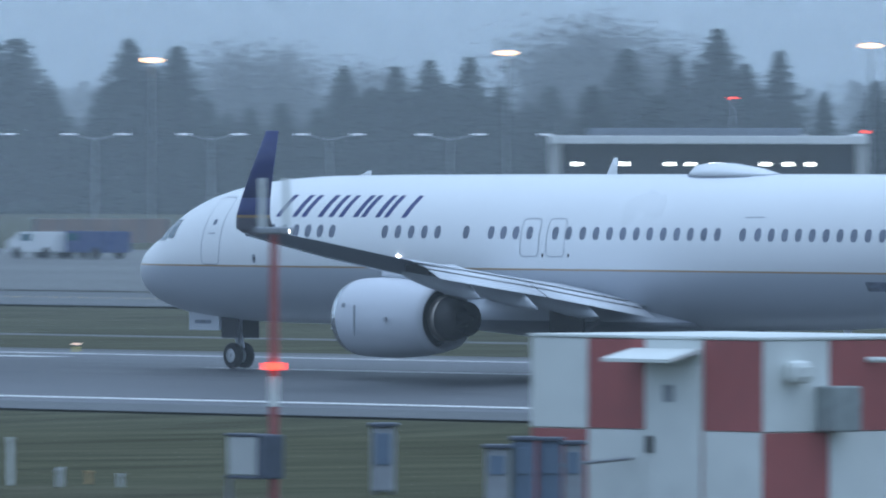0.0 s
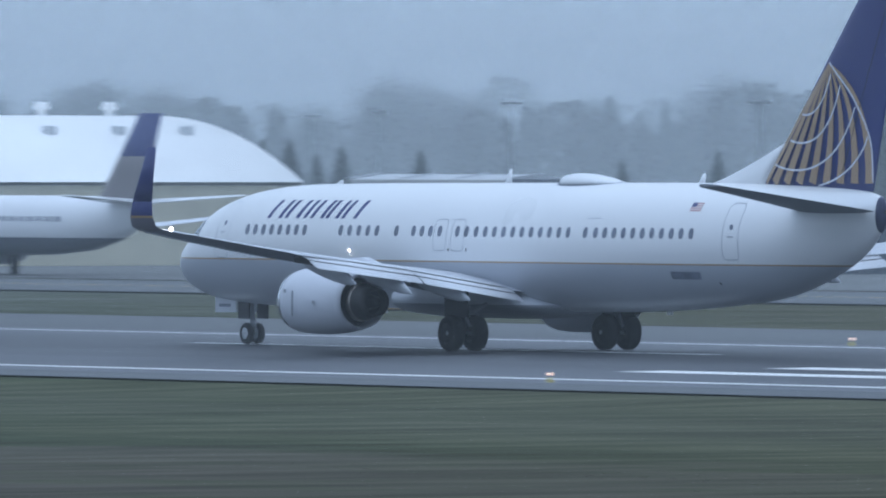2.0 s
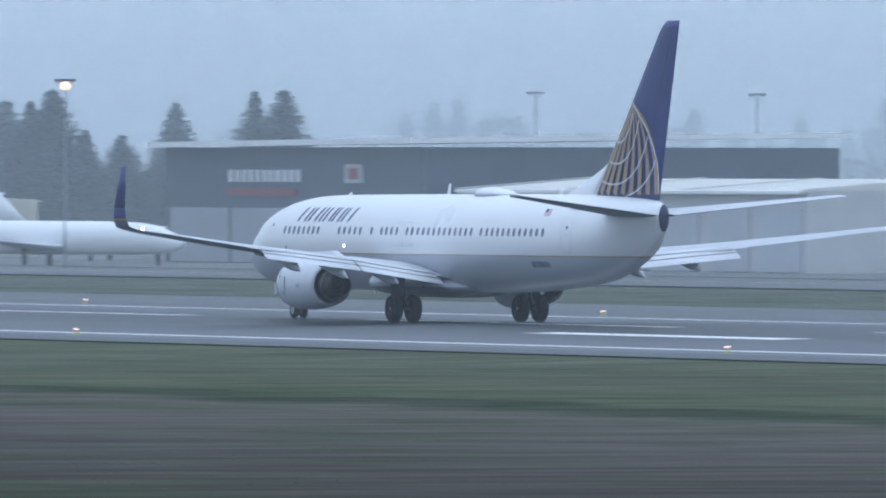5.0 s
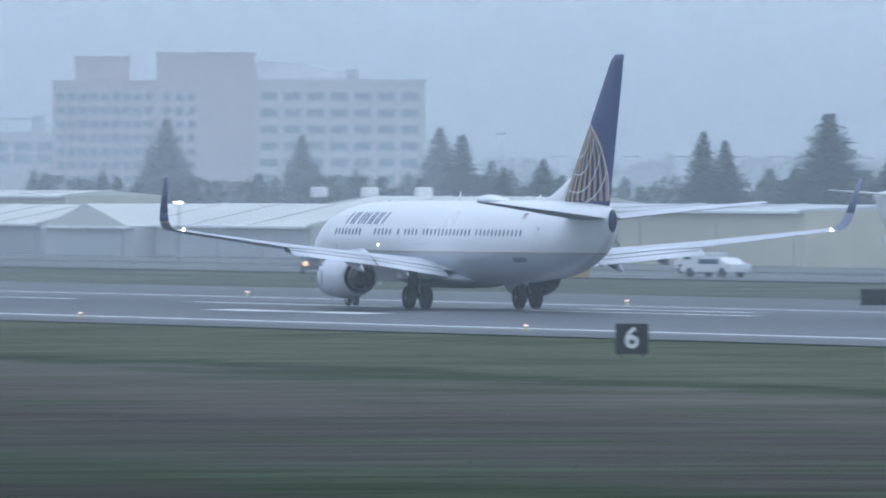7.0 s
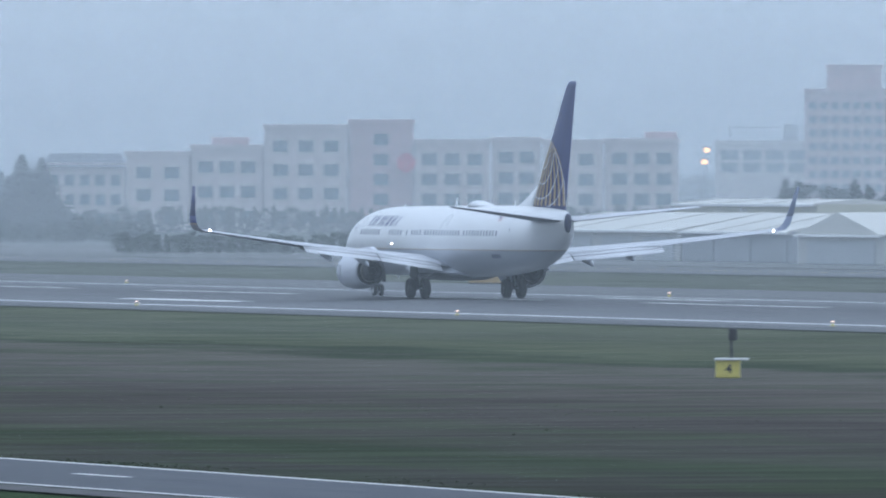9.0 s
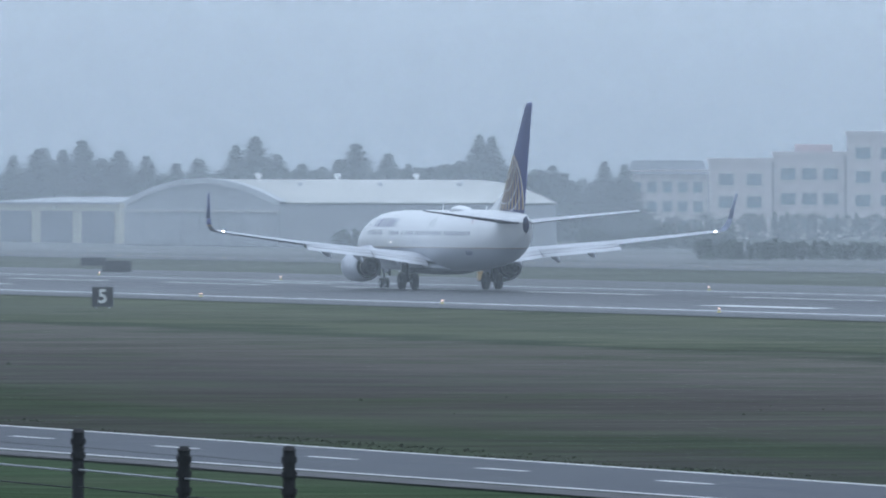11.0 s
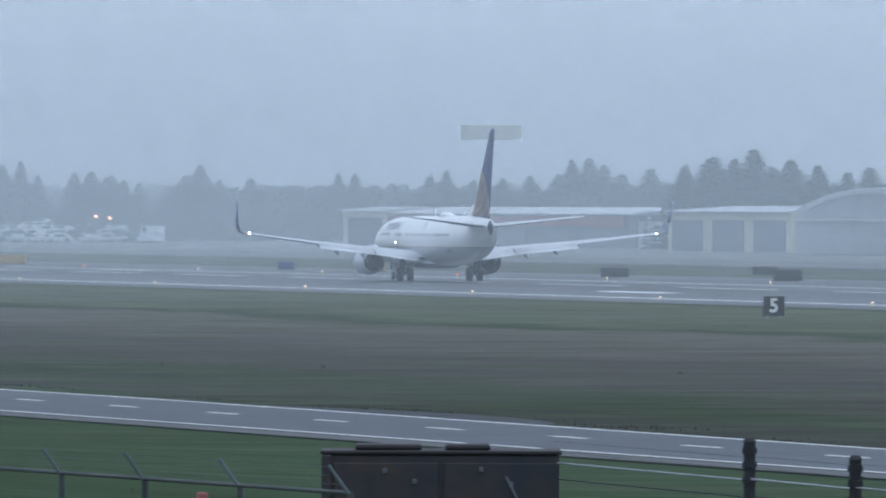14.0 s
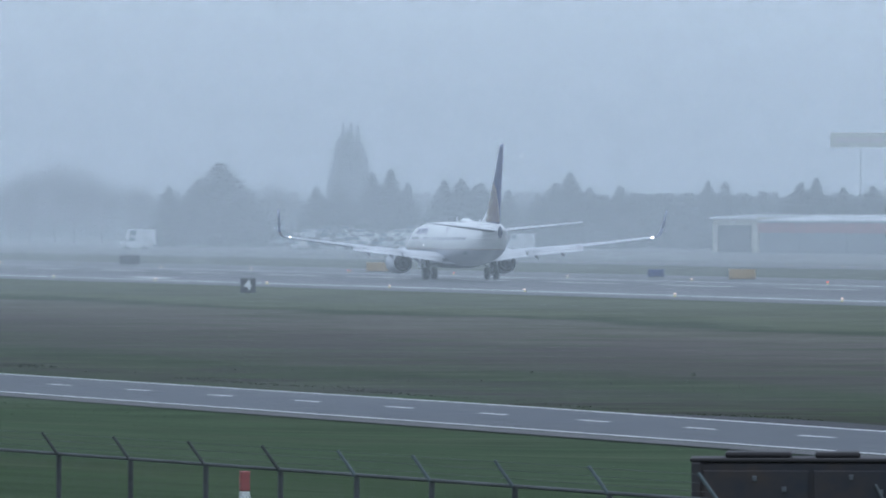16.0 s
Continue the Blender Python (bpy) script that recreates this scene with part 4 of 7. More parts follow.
            za, zb = (3.255 + 2.005 * math.sqrt(1 - (q / 1.88) ** 2) + 0.015 for q in (ya, yb))
            part("dome_seam", bar((xa, ya, za), (xb, yb, zb), 0.022, n=6), M_reg, jet)
    for x, z in ((8.0, 1.1), (12.0, 1.1), (28.5, 1.2)):
        part("belly_aerial", boxed(x, x + 0.3, -0.015, 0.015, z, z + 0.25, 0.005), M_white, jet)
    for side in (-1, 1):
        build_wing(jet, side)
        build_engine(jet, side)
    build_tail(jet)
    build_gear(jet)
    return jet


# below z = 1.45 the fairing is painted darker for the belly's shade
M_fairing = banded("pale_fairing_paint_over_shaded_belly", "Z", ((0, (0.26, 0.275, 0.31)), (1.45, (0.62, 0.65, 0.70))), 0.45)
M_flag_red = material("red_flag_paint", (0.42, 0.14, 0.13), 0.4)
M_cone = material("dark_navy_tail_cone_paint", (0.03, 0.036, 0.085), 0.5, vary=0.15)
M_reg = material("faded_dark_lettering", (0.19, 0.21, 0.27), 0.4, vary=0.4, scale=2.5)
M_winglet_inner = material("grey_blue_winglet_paint", (0.15, 0.18, 0.27), 0.5, vary=0.06, scale=0.2)
M_winglet_root = banded("grey_paint_with_gold_line", "Z", ((0, (0.16, 0.15, 0.18)), (4.2, (0.40, 0.25, 0.12)), (4.27, (0.02, 0.03, 0.16))), 0.6)
airliner = build_jet()


# ---- behind the runway: hangars, parked aircraft, masts, trees, hotels ----
def spot(bearing, dist, z=0.0, turn=0.0):
    """A place by its bearing from the runway's normal and its distance; local y points away from the field."""
    a = radians(bearing)
    return pose(-dist * math.sin(a), dist * math.cos(a), z, 0, 0, bearing + turn)


def on_line(bearing, y):
    """x on the line at y, at a bearing."""
    return -y * math.tan(radians(bearing))


M_wall_white = material("off_white_hangar_wall", (0.50, 0.50, 0.485), 0.6, vary=0.12, scale=0.15)
M_wall_grey = material("grey_corrugated_wall", (0.34, 0.36, 0.38), 0.6, vary=0.12, scale=0.15)
M_wall_tan = material("tan_hangar_panels", (0.55, 0.52, 0.41), 0.65, vary=0.12, scale=0.15)
M_wall_mid = material("dull_blue_grey_cladding", (0.15, 0.17, 0.20), 0.6, vary=0.12, scale=0.15)
M_wall_dark = material("dark_blue_grey_cladding", (0.085, 0.10, 0.125), 0.5, vary=0.15, scale=0.15)
M_roof_white = material("white_metal_roof", (0.86, 0.86, 0.85), 0.45, vary=0.08, scale=0.15)
M_roof_grey = material("pale_grey_metal_roof", (0.50, 0.52, 0.54), 0.5, vary=0.12, scale=0.15)
M_roof_soft = material("weathered_cream_roof", (0.612, 0.603, 0.558), 0.5, vary=0.12, scale=0.15)
M_door_pale = material("pale_hangar_door", (0.43, 0.45, 0.47), 0.6, vary=0.12, scale=0.2)
M_roof_teal = material("teal_metal_roof", (0.11, 0.235, 0.245), 0.5, vary=0.15, scale=0.3)
M_roof_blue = material("blue_metal_roof", (0.10, 0.17, 0.32), 0.5, vary=0.15, scale=0.3)
M_hotel_pink = material("pinkish_rendered_wall", (0.54, 0.37, 0.37), 0.75, vary=0.07, scale=0.1)
M_hotel_cream = material("cream_rendered_wall", (0.60, 0.51, 0.48), 0.75, vary=0.07, scale=0.1)
M_opening = material("dark_doorway", (0.05, 0.055, 0.06), 0.7, vary=0.2)
M_glass_far = material("teal_grey_window_glass", (0.035, 0.11, 0.14), 0.25, vary=0.2, spec=0.2)
M_pole = material("galvanised_lamp_pole", (0.28, 0.29, 0.30), 0.5, 0.4, vary=0.1)
M_black = material("black_painted_metal", (0.02, 0.02, 0.022), 0.5, vary=0.2)
M_red = material("faded_red_paint", (0.24, 0.06, 0.06), 0.5, vary=0.14)
M_orange = material("orange_paint", (0.42, 0.28, 0.12), 0.5, vary=0.12)
M_yellow = material("yellow_paint", (0.62, 0.52, 0.12), 0.5, vary=0.12)
M_blue = material("blue_vehicle_paint", (0.045, 0.07, 0.19), 0.3, vary=0.08, coat=0.4)
M_brown = material("faded_brown_panels", (0.26, 0.19, 0.16), 0.8, vary=0.2, scale=0.5)
M_green = material("dark_green_vehicle_paint", (0.05, 0.11, 0.09), 0.35, vary=0.08, coat=0.3)
M_car_white = material("white_vehicle_paint", (0.74, 0.75, 0.76), 0.3, vary=0.05, coat=0.4)
M_bark = material("grey_brown_bark", (0.07, 0.055, 0.045), 0.9, vary=0.3, scale=2)
M_needle = material("dark_conifer_needles", (0.032, 0.048, 0.036), 0.9, vary=0.35, scale=0.6, spec=0.1)
# leaf green lightened: haze over the bushes is painted into it
M_bush = material("hazy_green_bush_leaves", (0.062, 0.082, 0.062), 0.9, vary=0.35, scale=0.6, spec=0.1)
M_twig = material("bare_winter_twigs", (0.07, 0.065, 0.06), 0.9, vary=0.3, scale=0.6, spec=0.1)


def arch_hangar(x0, x1, y0, depth, spring, crest, label, door_mat, ribs, vents, roof_mat):
    """A barrel-roofed hangar with its arched front to the runway."""
    h = thing("hangar", pose((x0 + x1) / 2, y0, 0), label, "hangar")
    w = (x1 - x0) / 2
    n = 28

    rise = crest - spring
    bend = (w * w + rise * rise) / (2 * rise)
    swing = math.asin(w / bend)

    def arc(k, lift=0.0, grow=0.0):
        a = swing * (2 * k / n - 1)
        return ((bend + grow) * math.sin(a), crest - bend + (bend + lift) * math.cos(a))

    def band(outer, inner, ys):
        """A curved shell between two arcs, closed at both ends."""
        bm = bmesh.new()
        rows = [[[bm.verts.new((p[0], y, p[1])) for p in line] for line in (outer, inner)] for y in ys]
        for (oa, ia), (ob, ib) in zip(rows, rows[1:]):
            for k in range(n):
                bm.faces.new((oa[k], oa[k + 1], ob[k + 1], ob[k]))
                bm.faces.new((ia[k], ib[k], ib[k + 1], ia[k + 1]))
        for o, i in (rows[0], rows[-1]):
            for k in range(n):
                bm.faces.new((o[k], i[k], i[k + 1], o[k + 1]))
        bmesh.ops.recalc_face_normals(bm, faces=bm.faces[:])
        return bm

    inner = [(arc(k)[0] * 0.985, arc(k, -0.35)[1] - 0.02) for k in range(n + 1)]
    part("roof", band([arc(k) for k in range(n + 1)], inner, (0.62, depth / 2, depth)), roof_mat, h, "white curved metal roof", True)
    inner = [(arc(k)[0] * 0.97, arc(k, -0.55)[1]) for k in range(n + 1)]
    part("arch_rim", band([arc(k, 0.15, 0.15) for k in range(n + 1)], inner, (-0.4, 0.6)), M_roof_grey, h, "pale grey rim of the arched front")
    bm = bmesh.new()
    for y in (-0.15, 0.2):
        top_row = [bm.verts.new((arc(k, -0.5)[0] * 0.96, y, arc(k, -0.5)[1])) for k in range(n + 1)]
        foot = [bm.verts.new((v.co.x, y, min(spring - 0.8, v.co.z - 0.05))) for v in top_row]
        for k in range(n):
            bm.faces.new((foot[k], foot[k + 1], top_row[k + 1], top_row[k]))
    part("front_panel", bm, door_mat, h, "panelled front under the arch")
    bm = bmesh.new()
    for y in (depth - 0.4, depth - 0.2):
        top_row = [bm.verts.new((arc(k, -0.3)[0] * 0.98, y, arc(k, -0.3)[1])) for k in range(n + 1)]
        foot = [bm.verts.new((v.co.x, y, min(spring - 0.8, v.co.z - 0.05))) for v in top_row]
        for k in range(n):
            bm.faces.new((foot[k], foot[k + 1], top_row[k + 1], top_row[k]))
    part("rear_panel", bm, M_wall_grey, h)
    part("wall", boxed(-w + 0.25, w - 0.25, -0.25, depth, -0.1, spring - 0.2), M_wall_tan if ribs == 6 else M_wall_grey, h, "grey hangar wall")
    for k in range(ribs):
        u0, u1 = -w + 0.5 + (2 * w - 1) * k / ribs, -w + 0.5 + (2 * w - 1) * (k + 1) / ribs
        part("sliding_door", boxed(u0 + 0.12, u1 - 0.12, -0.45, -0.25, 0.05, spring - 1.3, 0.03), door_mat, h, "tall tan sliding door leaf")
    part("door_track", boxed(-w, w, -0.7, -0.25, spring - 1.25, spring - 0.95, 0.03), M_wall_white, h, "pale horizontal door track")
    for k in range(vents):
        y = depth * (k + 0.7) / (vents + 0.4)
        bm = tube(bmesh.new(), (0, y, crest - 0.1), (0, y, crest + 0.45), 0.28, 0.28, 12)
        tube(bm, (0, y, crest + 0.35), (0, y, crest + 0.8), 0.5, 0.38, 12)
        part("roof_ventilator", bm, M_roof_white, h, "round white roof ventilator")
        px, pz = arc(n * 0.76)
        part("roof_hatch", boxed(px - 0.4, px + 0.4, y - 0.3, y + 0.3, pz - 0.4, pz + 0.45, 0.06), M_roof_grey, h, "boxy roof ventilator")
    return h


def low_hangar(m, width, depth, eave, ridge, wall, roof, label, doors=0, door_mat=None, gable=False, pillars=0, gutter=None):
    """A long low hangar; its ridge runs along its front, or front to back for a gable."""
    h = thing("hangar", m, label, "hangar")
    w = width / 2
    part("wall", boxed(-w, w, 0, depth, -0.1, eave), wall, h)
    bm = bmesh.new()
    o = 0.4
    if gable:
        loft(bm, [[(-w - o, y, eave - 0.02), (0, y, ridge), (w + o, y, eave - 0.02), (w + o, y, eave - 0.2), (-w - o, y, eave - 0.2)] for y in (-o, depth + o)])
    else:
        loft(bm, [[(x, -o, eave - 0.02), (x, depth / 2, ridge), (x, depth + o, eave - 0.02), (x, depth + o, eave - 0.2), (x, -o, eave - 0.2)] for x in (-w - o, w + o)])
    part("roof", bm, roof, h, "pitched metal roof")
    if not gable:
        n = max(3, int(width / 6))
        for k in range(n + 1):
            x = -w + width * k / n
            bm = bmesh.new()
            loft(bm, [[(x - 0.08, -o - 0.01, eave + 0.01), (x + 0.08, -o - 0.01, eave + 0.01), (x + 0.08, -o, eave + 0.09), (x - 0.08, -o, eave + 0.09)], [(x - 0.08, depth / 2, ridge + 0.03), (x + 0.08, depth / 2, ridge + 0.03), (x + 0.08, depth / 2, ridge + 0.1), (x - 0.08, depth / 2, ridge + 0.1)]])
            part("roof_rib", bm, roof, h)
    part("gutter", boxed(-w - 0.4, w + 0.4, -0.62, -0.4, eave - 0.24, eave - 0.02, 0.03), gutter or M_roof_white, h)
    for k in range(doors):
        u0, u1 = -w + width * (k + 0.12) / doors, -w + width * (k + 0.88) / doors
        part("hangar_door", boxed(u0, u1, -0.12, -0.002, 0.0, eave * 0.78, 0.03), door_mat or M_opening, h, "wide hangar door")
    for k in range(pillars + 1 if pillars else 0):
        u = -w + width * k / pillars
        part("pillar", boxed(u - 0.4, u + 0.4, -0.6, -0.003, 0, eave - 0.25, 0.05), M_wall_white, h)
    part("wall_lamp", boxed(-0.2, 0.2, -0.35, -0.003, eave * 0.84, eave * 0.9, 0.02), M_roof_white, h)
    return h


# the arched hangars, and the lower ones between them
arch_hangar(-732, -699, 405, 30, 4.8, 8.7, "white barrel-roofed hangar with a tan arched front", M_wall_tan, 6, 6, M_roof_white)
arch_hangar(-1815, -1731, 440, 36, 5.6, 8.6, "long white barrel-roofed hangar with a pale front", M_wall_grey, 8, 3, M_roof_soft)


def front(b0, b1, y, *args, **kw):
    """A low hangar whose front runs along the apron between two bearings."""
    xa, xb = on_line(b0, y), on_line(b1, y)
    return low_hangar(pose((xa + xb) / 2, y, 0), xb - xa, *args, **kw)


teal_house = low_hangar(spot(61.63, 880), 10.2, 8, 4.6, 6.3, M_wall_grey, M_roof_teal, "white building with a teal metal roof", doors=3, door_mat=M_door_pale)
for s in (-1, 1):
    bm = bmesh.new()
    loft(bm, [[(s * 5.3 + e, -0.5, 4.5), (s * 5.3 + e, 4, 6.3), (s * 5.3 + e, 8.5, 4.5), (s * 5.3 + e, 8.5, 4.75), (s * 5.3 + e, 4, 6.5), (s * 5.3 + e, -0.5, 4.75)] for e in (0.12 * s, 0.42 * s)])
    part("verge_board", bm, M_roof_white, teal_house, "white roof verge")
front(64.19, 65.6, 394.6, 19.4, 5.3, 6.05, M_wall_white, M_roof_soft, "long low white hangar by the apron", doors=7, door_mat=M_door_pale)
front(62.0, 63.65, 512, 6, 6.1, 6.25, M_wall_mid, M_wall_mid, "grey warehouse behind the hangars", doors=5, door_mat=M_wall_mid, gutter=M_wall_grey)
front(57.25, 57.9, 470, 4, 4.9, 5.2, M_wall_mid, M_roof_grey, "dull low shed with a pale roof edge", doors=4, door_mat=M_wall_dark, gutter=M_wall_white)
front(56.15, 56.5, 424, 10, 2.6, 4.05, M_wall_dark, M_roof_blue, "dark shed with a blue metal roof", doors=2, door_mat=M_opening)
front(68.2, 69.42, 402, 18, 4.3, 4.75, M_wall_tan, M_roof_grey, "long tan hangar behind dark bushes", doors=4, door_mat=M_wall_tan)
vented = front(69.42, 70.36, 432, 20, 3.5, 5.2, M_wall_white, M_roof_soft, "pale hangar with three white roof stacks", doors=3, door_mat=M_door_pale)
for b in (70.169, 69.963, 69.745):
    x = on_line(b, 442) - (on_line(69.42, 432) + on_line(70.36, 432)) / 2
    part("roof_stack", boxed(x - 0.7, x + 0.7, 9.4, 10.6, 5.05, 6.0, 0.08), M_roof_white, vented, "white roof stack")
front(70.2, 70.9, 402, 16, 2.75, 4.6, M_wall_white, M_roof_soft, "low white hangar with a metal roof", doors=4, door_mat=M_door_pale)
front(70.92, 71.28, 400, 30, 2.6, 4.55, M_wall_white, M_roof_soft, "white gabled hangar facing the apron", doors=1, door_mat=M_door_pale, gable=True)
front(71.3, 71.75, 404, 16, 2.75, 4.4, M_wall_grey, M_roof_soft, "low grey hangar with a white roof", doors=3, door_mat=M_wall_grey)
front(71.76, 72.42, 404, 18, 2.8, 4.4, M_wall_white, M_roof_soft, "low white hangar with a metal roof", doors=4, door_mat=M_door_pale)
front(71.2, 71.78, 450, 10, 5.1, 5.6, M_wall_tan, M_roof_soft, "flat cream building behind the hangars", doors=2, door_mat=M_wall_tan)


front(76.4, 76.9, 452, 20, 5.6, 6.3, M_wall_tan, M_roof_grey, "low beige hangar with dark grey doors", doors=3, door_mat=M_wall_mid, gutter=M_wall_grey)
front(76.92, 77.02, 470, 18, 5.2, 5.8, M_wall_mid, M_wall_mid, "grey flat-roofed depot beside the apron", doors=3, door_mat=M_door_pale, gutter=M_wall_grey)
red_shed = front(77.03, 78.03, 470, 18, 5.1, 6.1, M_wall_mid, M_roof_grey, "grey depot with a red fascia", doors=5, door_mat=M_wall_mid, gutter=M_wall_mid)
w_red = (on_line(77.03, 470) - on_line(78.03, 470)) / 2
part("fascia", boxed(-w_red * 0.98, w_red * 0.95, -0.75, -0.63, 3.2, 4.75, 0.02), M_red, red_shed, "dull red fascia board")
front(78.04, 78.22, 470, 14, 5.6, 6.1, M_wall_tan, M_roof_grey, "pale end building with a dark doorway", doors=1, door_mat=M_opening)
front(78.75, 78.95, 500, 8, 3.4, 4.2, M_wall_mid, M_wall_mid, "small grey building by the car park", doors=2, door_mat=M_door_pale, gutter=M_wall_grey)

# the dark hangar with a sign
xa, xb = on_line(66.8, 402), on_line(65.75, 402)
sign_hangar = thing("hangar", pose((xa + xb) / 2, 402, 0), "dark blue-grey hangar with a white roof edge and a sign", "hangar")
w = (xb - xa) / 2
part("wall", boxed(-w, w, 0, 32, -0.1, 8.2), M_wall_dark, sign_hangar)
bm = bmesh.new()
loft(bm, [[(x, -1.2, 8.2 + s), (x, 33, 8.7 + s), (x, 33, 9.0 + s), (x, -1.2, 8.6 + s)] for x, s in ((-w - 0.5, 0), (w + 0.5, 0.25))])
part("roof", bm, M_roof_white, sign_hangar, "thin white roof edge")
for k in range(11):
    part("sign_bar", boxed(-11.1 + 1.2 * k, -11.1 + 1.2 * k + 0.62, -0.14, -0.004, 5.75, 6.62, 0.03), M_roof_white, sign_hangar, "unreadable white sign bar")
part("sign_underline", boxed(-11.3, 0.8, -0.14, -0.004, 4.75, 5.3, 0.03), M_red, sign_hangar, "red bar under the sign")
part("square_sign", boxed(9.4, 12.4, -0.14, -0.004, 5.7, 7.0, 0.03), M_wall_white, sign_hangar, "small pale square sign")
part("sign_mark", boxed(10.1, 11.7, -0.2, -0.142, 5.95, 6.75, 0.03), M_red, sign_hangar, "red mark on the square sign")
for k in range(4):
    part("hangar_door", boxed(-w + 1 + k * w * 0.49, -w + 0.6 + (k + 1) * w * 0.49, -0.12, -0.003, 0, 3.9, 0.03), M_wall_grey, sign_hangar)


# ---- multi-storey buildings beyond the field ----
def window_grid(parent, x0, x1, z0, z1, cols, rows, ww, wh, y=-0.05, pane=None):
    first = None
    for r in range(rows):
        for c in range(cols):
            x = x0 + (x1 - x0) * (c + 0.5) / cols
            z = z0 + (z1 - z0) * (r + 0.5) / rows
            if first is None:
                bm = boxed(-ww / 2, ww / 2, -0.10, 0.04, -wh / 2, wh / 2)
                first = part("window", bm, pane or M_glass_far, parent, "", at=pose(x, y, z))
            else:
                again(first, parent, pose(x, y, z))
    return first


def block(name, x0, x1, y0, y1, z0, z1, mat, parent, label=""):
    b = part(name, boxed(x0, x1, y0, y1, z0, z1), mat, parent, label)
    part("parapet", boxed(x0 - 0.3, x1 + 0.3, y0 - 0.3, y1 + 0.3, z1 + 0.002, z1 + 0.7, 0.05), mat, b)
    return b


D_H = 2600.0
k_h = D_H / 24960
hotel = thing("hotel", spot(70.5, D_H), "large pinkish eight-storey hotel with rows of windows", "hotel")


def hx(px):
    """Across the hotel's front, from the middle of its bearing."""
    return (px - 421.0) * k_h


def hz(py):
    return 6.38 + (324.0 - py) * k_h


wall = block("left_wing", hx(93), hx(277), 2, 20, -1, hz(149), M_hotel_pink, hotel, "pinkish wing with long window bands")
window_grid(wall, hx(98), hx(272), hz(330), hz(160), 9, 7, 1.5, 1.3, 1.95)
block("stair_tower", hx(132), hx(228), 6, 18, hz(149), hz(106), M_hotel_pink, hotel)
wall = block("core", hx(277), hx(451), 0, 22, -1, hz(99), M_hotel_pink, hotel, "plain tall central block")
window_grid(wall, hx(285), hx(350), hz(330), hz(160), 3, 7, 1.2, 1.3, -0.05)
wall = block("right_wing", hx(451), hx(752), 1, 20, -1, hz(147), M_hotel_cream, hotel, "pale wing with broad windows")
window_grid(wall, hx(455), hx(746), hz(332), hz(156), 7, 6, 3.1, 1.45, 0.95)
bm = bmesh.new()
loft(bm, [[(hx(454 + 160 * u), y, hz(147) + 0.5 + 3.6 * math.cos(u * math.pi / 2 * 0.9) ** 0.7) for u in [k / 10 for k in range(11)]] + [(hx(614), y, hz(147)), (hx(454), y, hz(147))] for y in (3, 18)])
part("curved_roof", bm, M_roof_white, hotel, "white quarter-round roof")
part("roof_tank", bar((hx(622), 8, hz(147)), (hx(622), 8, hz(122)), 1.6, 1.3, 16), M_wall_grey, hotel)

D_I = 2200.0
k_i = D_I / 24960
inn = thing("hotel", spot(72.35, D_I), "cream four-storey hotel with stepped roofline", "hotel")


def ix(px):
    return (px - 319.0) * k_i


def iz(py):
    return 6.38 + (331.5 - py) * k_i


for k, (p0, p1, top, cols) in enumerate(((-403, -292, 270, 2), (-288, -163, 258, 3), (-159, -12, 222, 3), (-8, 103, 213, 1), (107, 240, 248, 3), (244, 330, 244, 2), (334, 440, 248, 2), (444, 574, 246, 3))):
    setback = 1.5 if k % 2 else 0.0
    wall = block("wing", ix(p0), ix(p1), setback, 18, -1, iz(top), M_hotel_pink if k == 3 else M_hotel_cream, inn, "rendered wing with windows and balconies")
    window_grid(wall, ix(p0 + 6), ix(p1 - 6), iz(400), iz(top + 10), cols, max(3, int((400 - top) / 36)), 2.3, 1.8, setback - 0.05)
part("penthouse", boxed(ix(515), ix(572), 4, 14, iz(246), iz(226), 0.1), M_hotel_pink, inn)
part("penthouse", boxed(ix(-253), ix(-188), 4, 14, iz(258), iz(237), 0.1), M_hotel_pink, inn)
part("round_sign", bar((ix(92), -0.4, iz(282)), (ix(92), -0.003, iz(282)), 1.5, n=24), material("bright_red_sign_paint", (0.55, 0.04, 0.08), 0.5, vary=0.06), inn, "round red sign on the wall")

annex = thing("office_building", spot(71.42, 2900), "far white office building with dark windows", "building")
ka = 2900 / 24960
wall = block("wall", -85 * ka, 85 * ka, 0, 16, -1, 6.38 + (331 - 247) * ka, M_hotel_cream, annex)
window_grid(wall, -80 * ka, 80 * ka, 6.38 + (331 - 300) * ka, 6.38 + (331 - 256) * ka, 4, 2, 3.6, 2.0)
part("roof_crane", boxed(-60 * ka, 45 * ka, 4, 5, 6.38 + 112 * ka, 6.38 + 114 * ka), M_pole, annex)
part("crane_leg", boxed(-60 * ka, -57 * ka, 4, 5, 6.38 + 84 * ka, 6.38 + 112 * ka), M_pole, annex)
part("plant_room", boxed(35 * ka, 62 * ka, 4, 12, 6.38 + 84 * ka, 6.38 + 119 * ka, 0.1), M_wall_grey, annex)
wing2 = thing("office_building", spot(74.176, 2150), "three-storey building with a dark mansard roof", "building")
kb = 2150 / 24960
wall = block("wall", -71 * kb, 71 * kb, 0, 16, -1, 6.38 + (345 - 305) * kb, M_hotel_cream, wing2)
window_grid(wall, -68 * kb, 68 * kb, 0.5, 6.38 + (345 - 310) * kb, 5, 3, 1.4, 1.6)
bm = bmesh.new()
loft(bm, [[(-74 * kb, -0.8, 9.9), (74 * kb, -0.8, 9.9), (74 * kb, 17, 9.9), (-74 * kb, 17, 9.9)], [(-62 * kb, 2, 12.0), (62 * kb, 2, 12.0), (62 * kb, 14, 12.0), (-62 * kb, 14, 12.0)]])
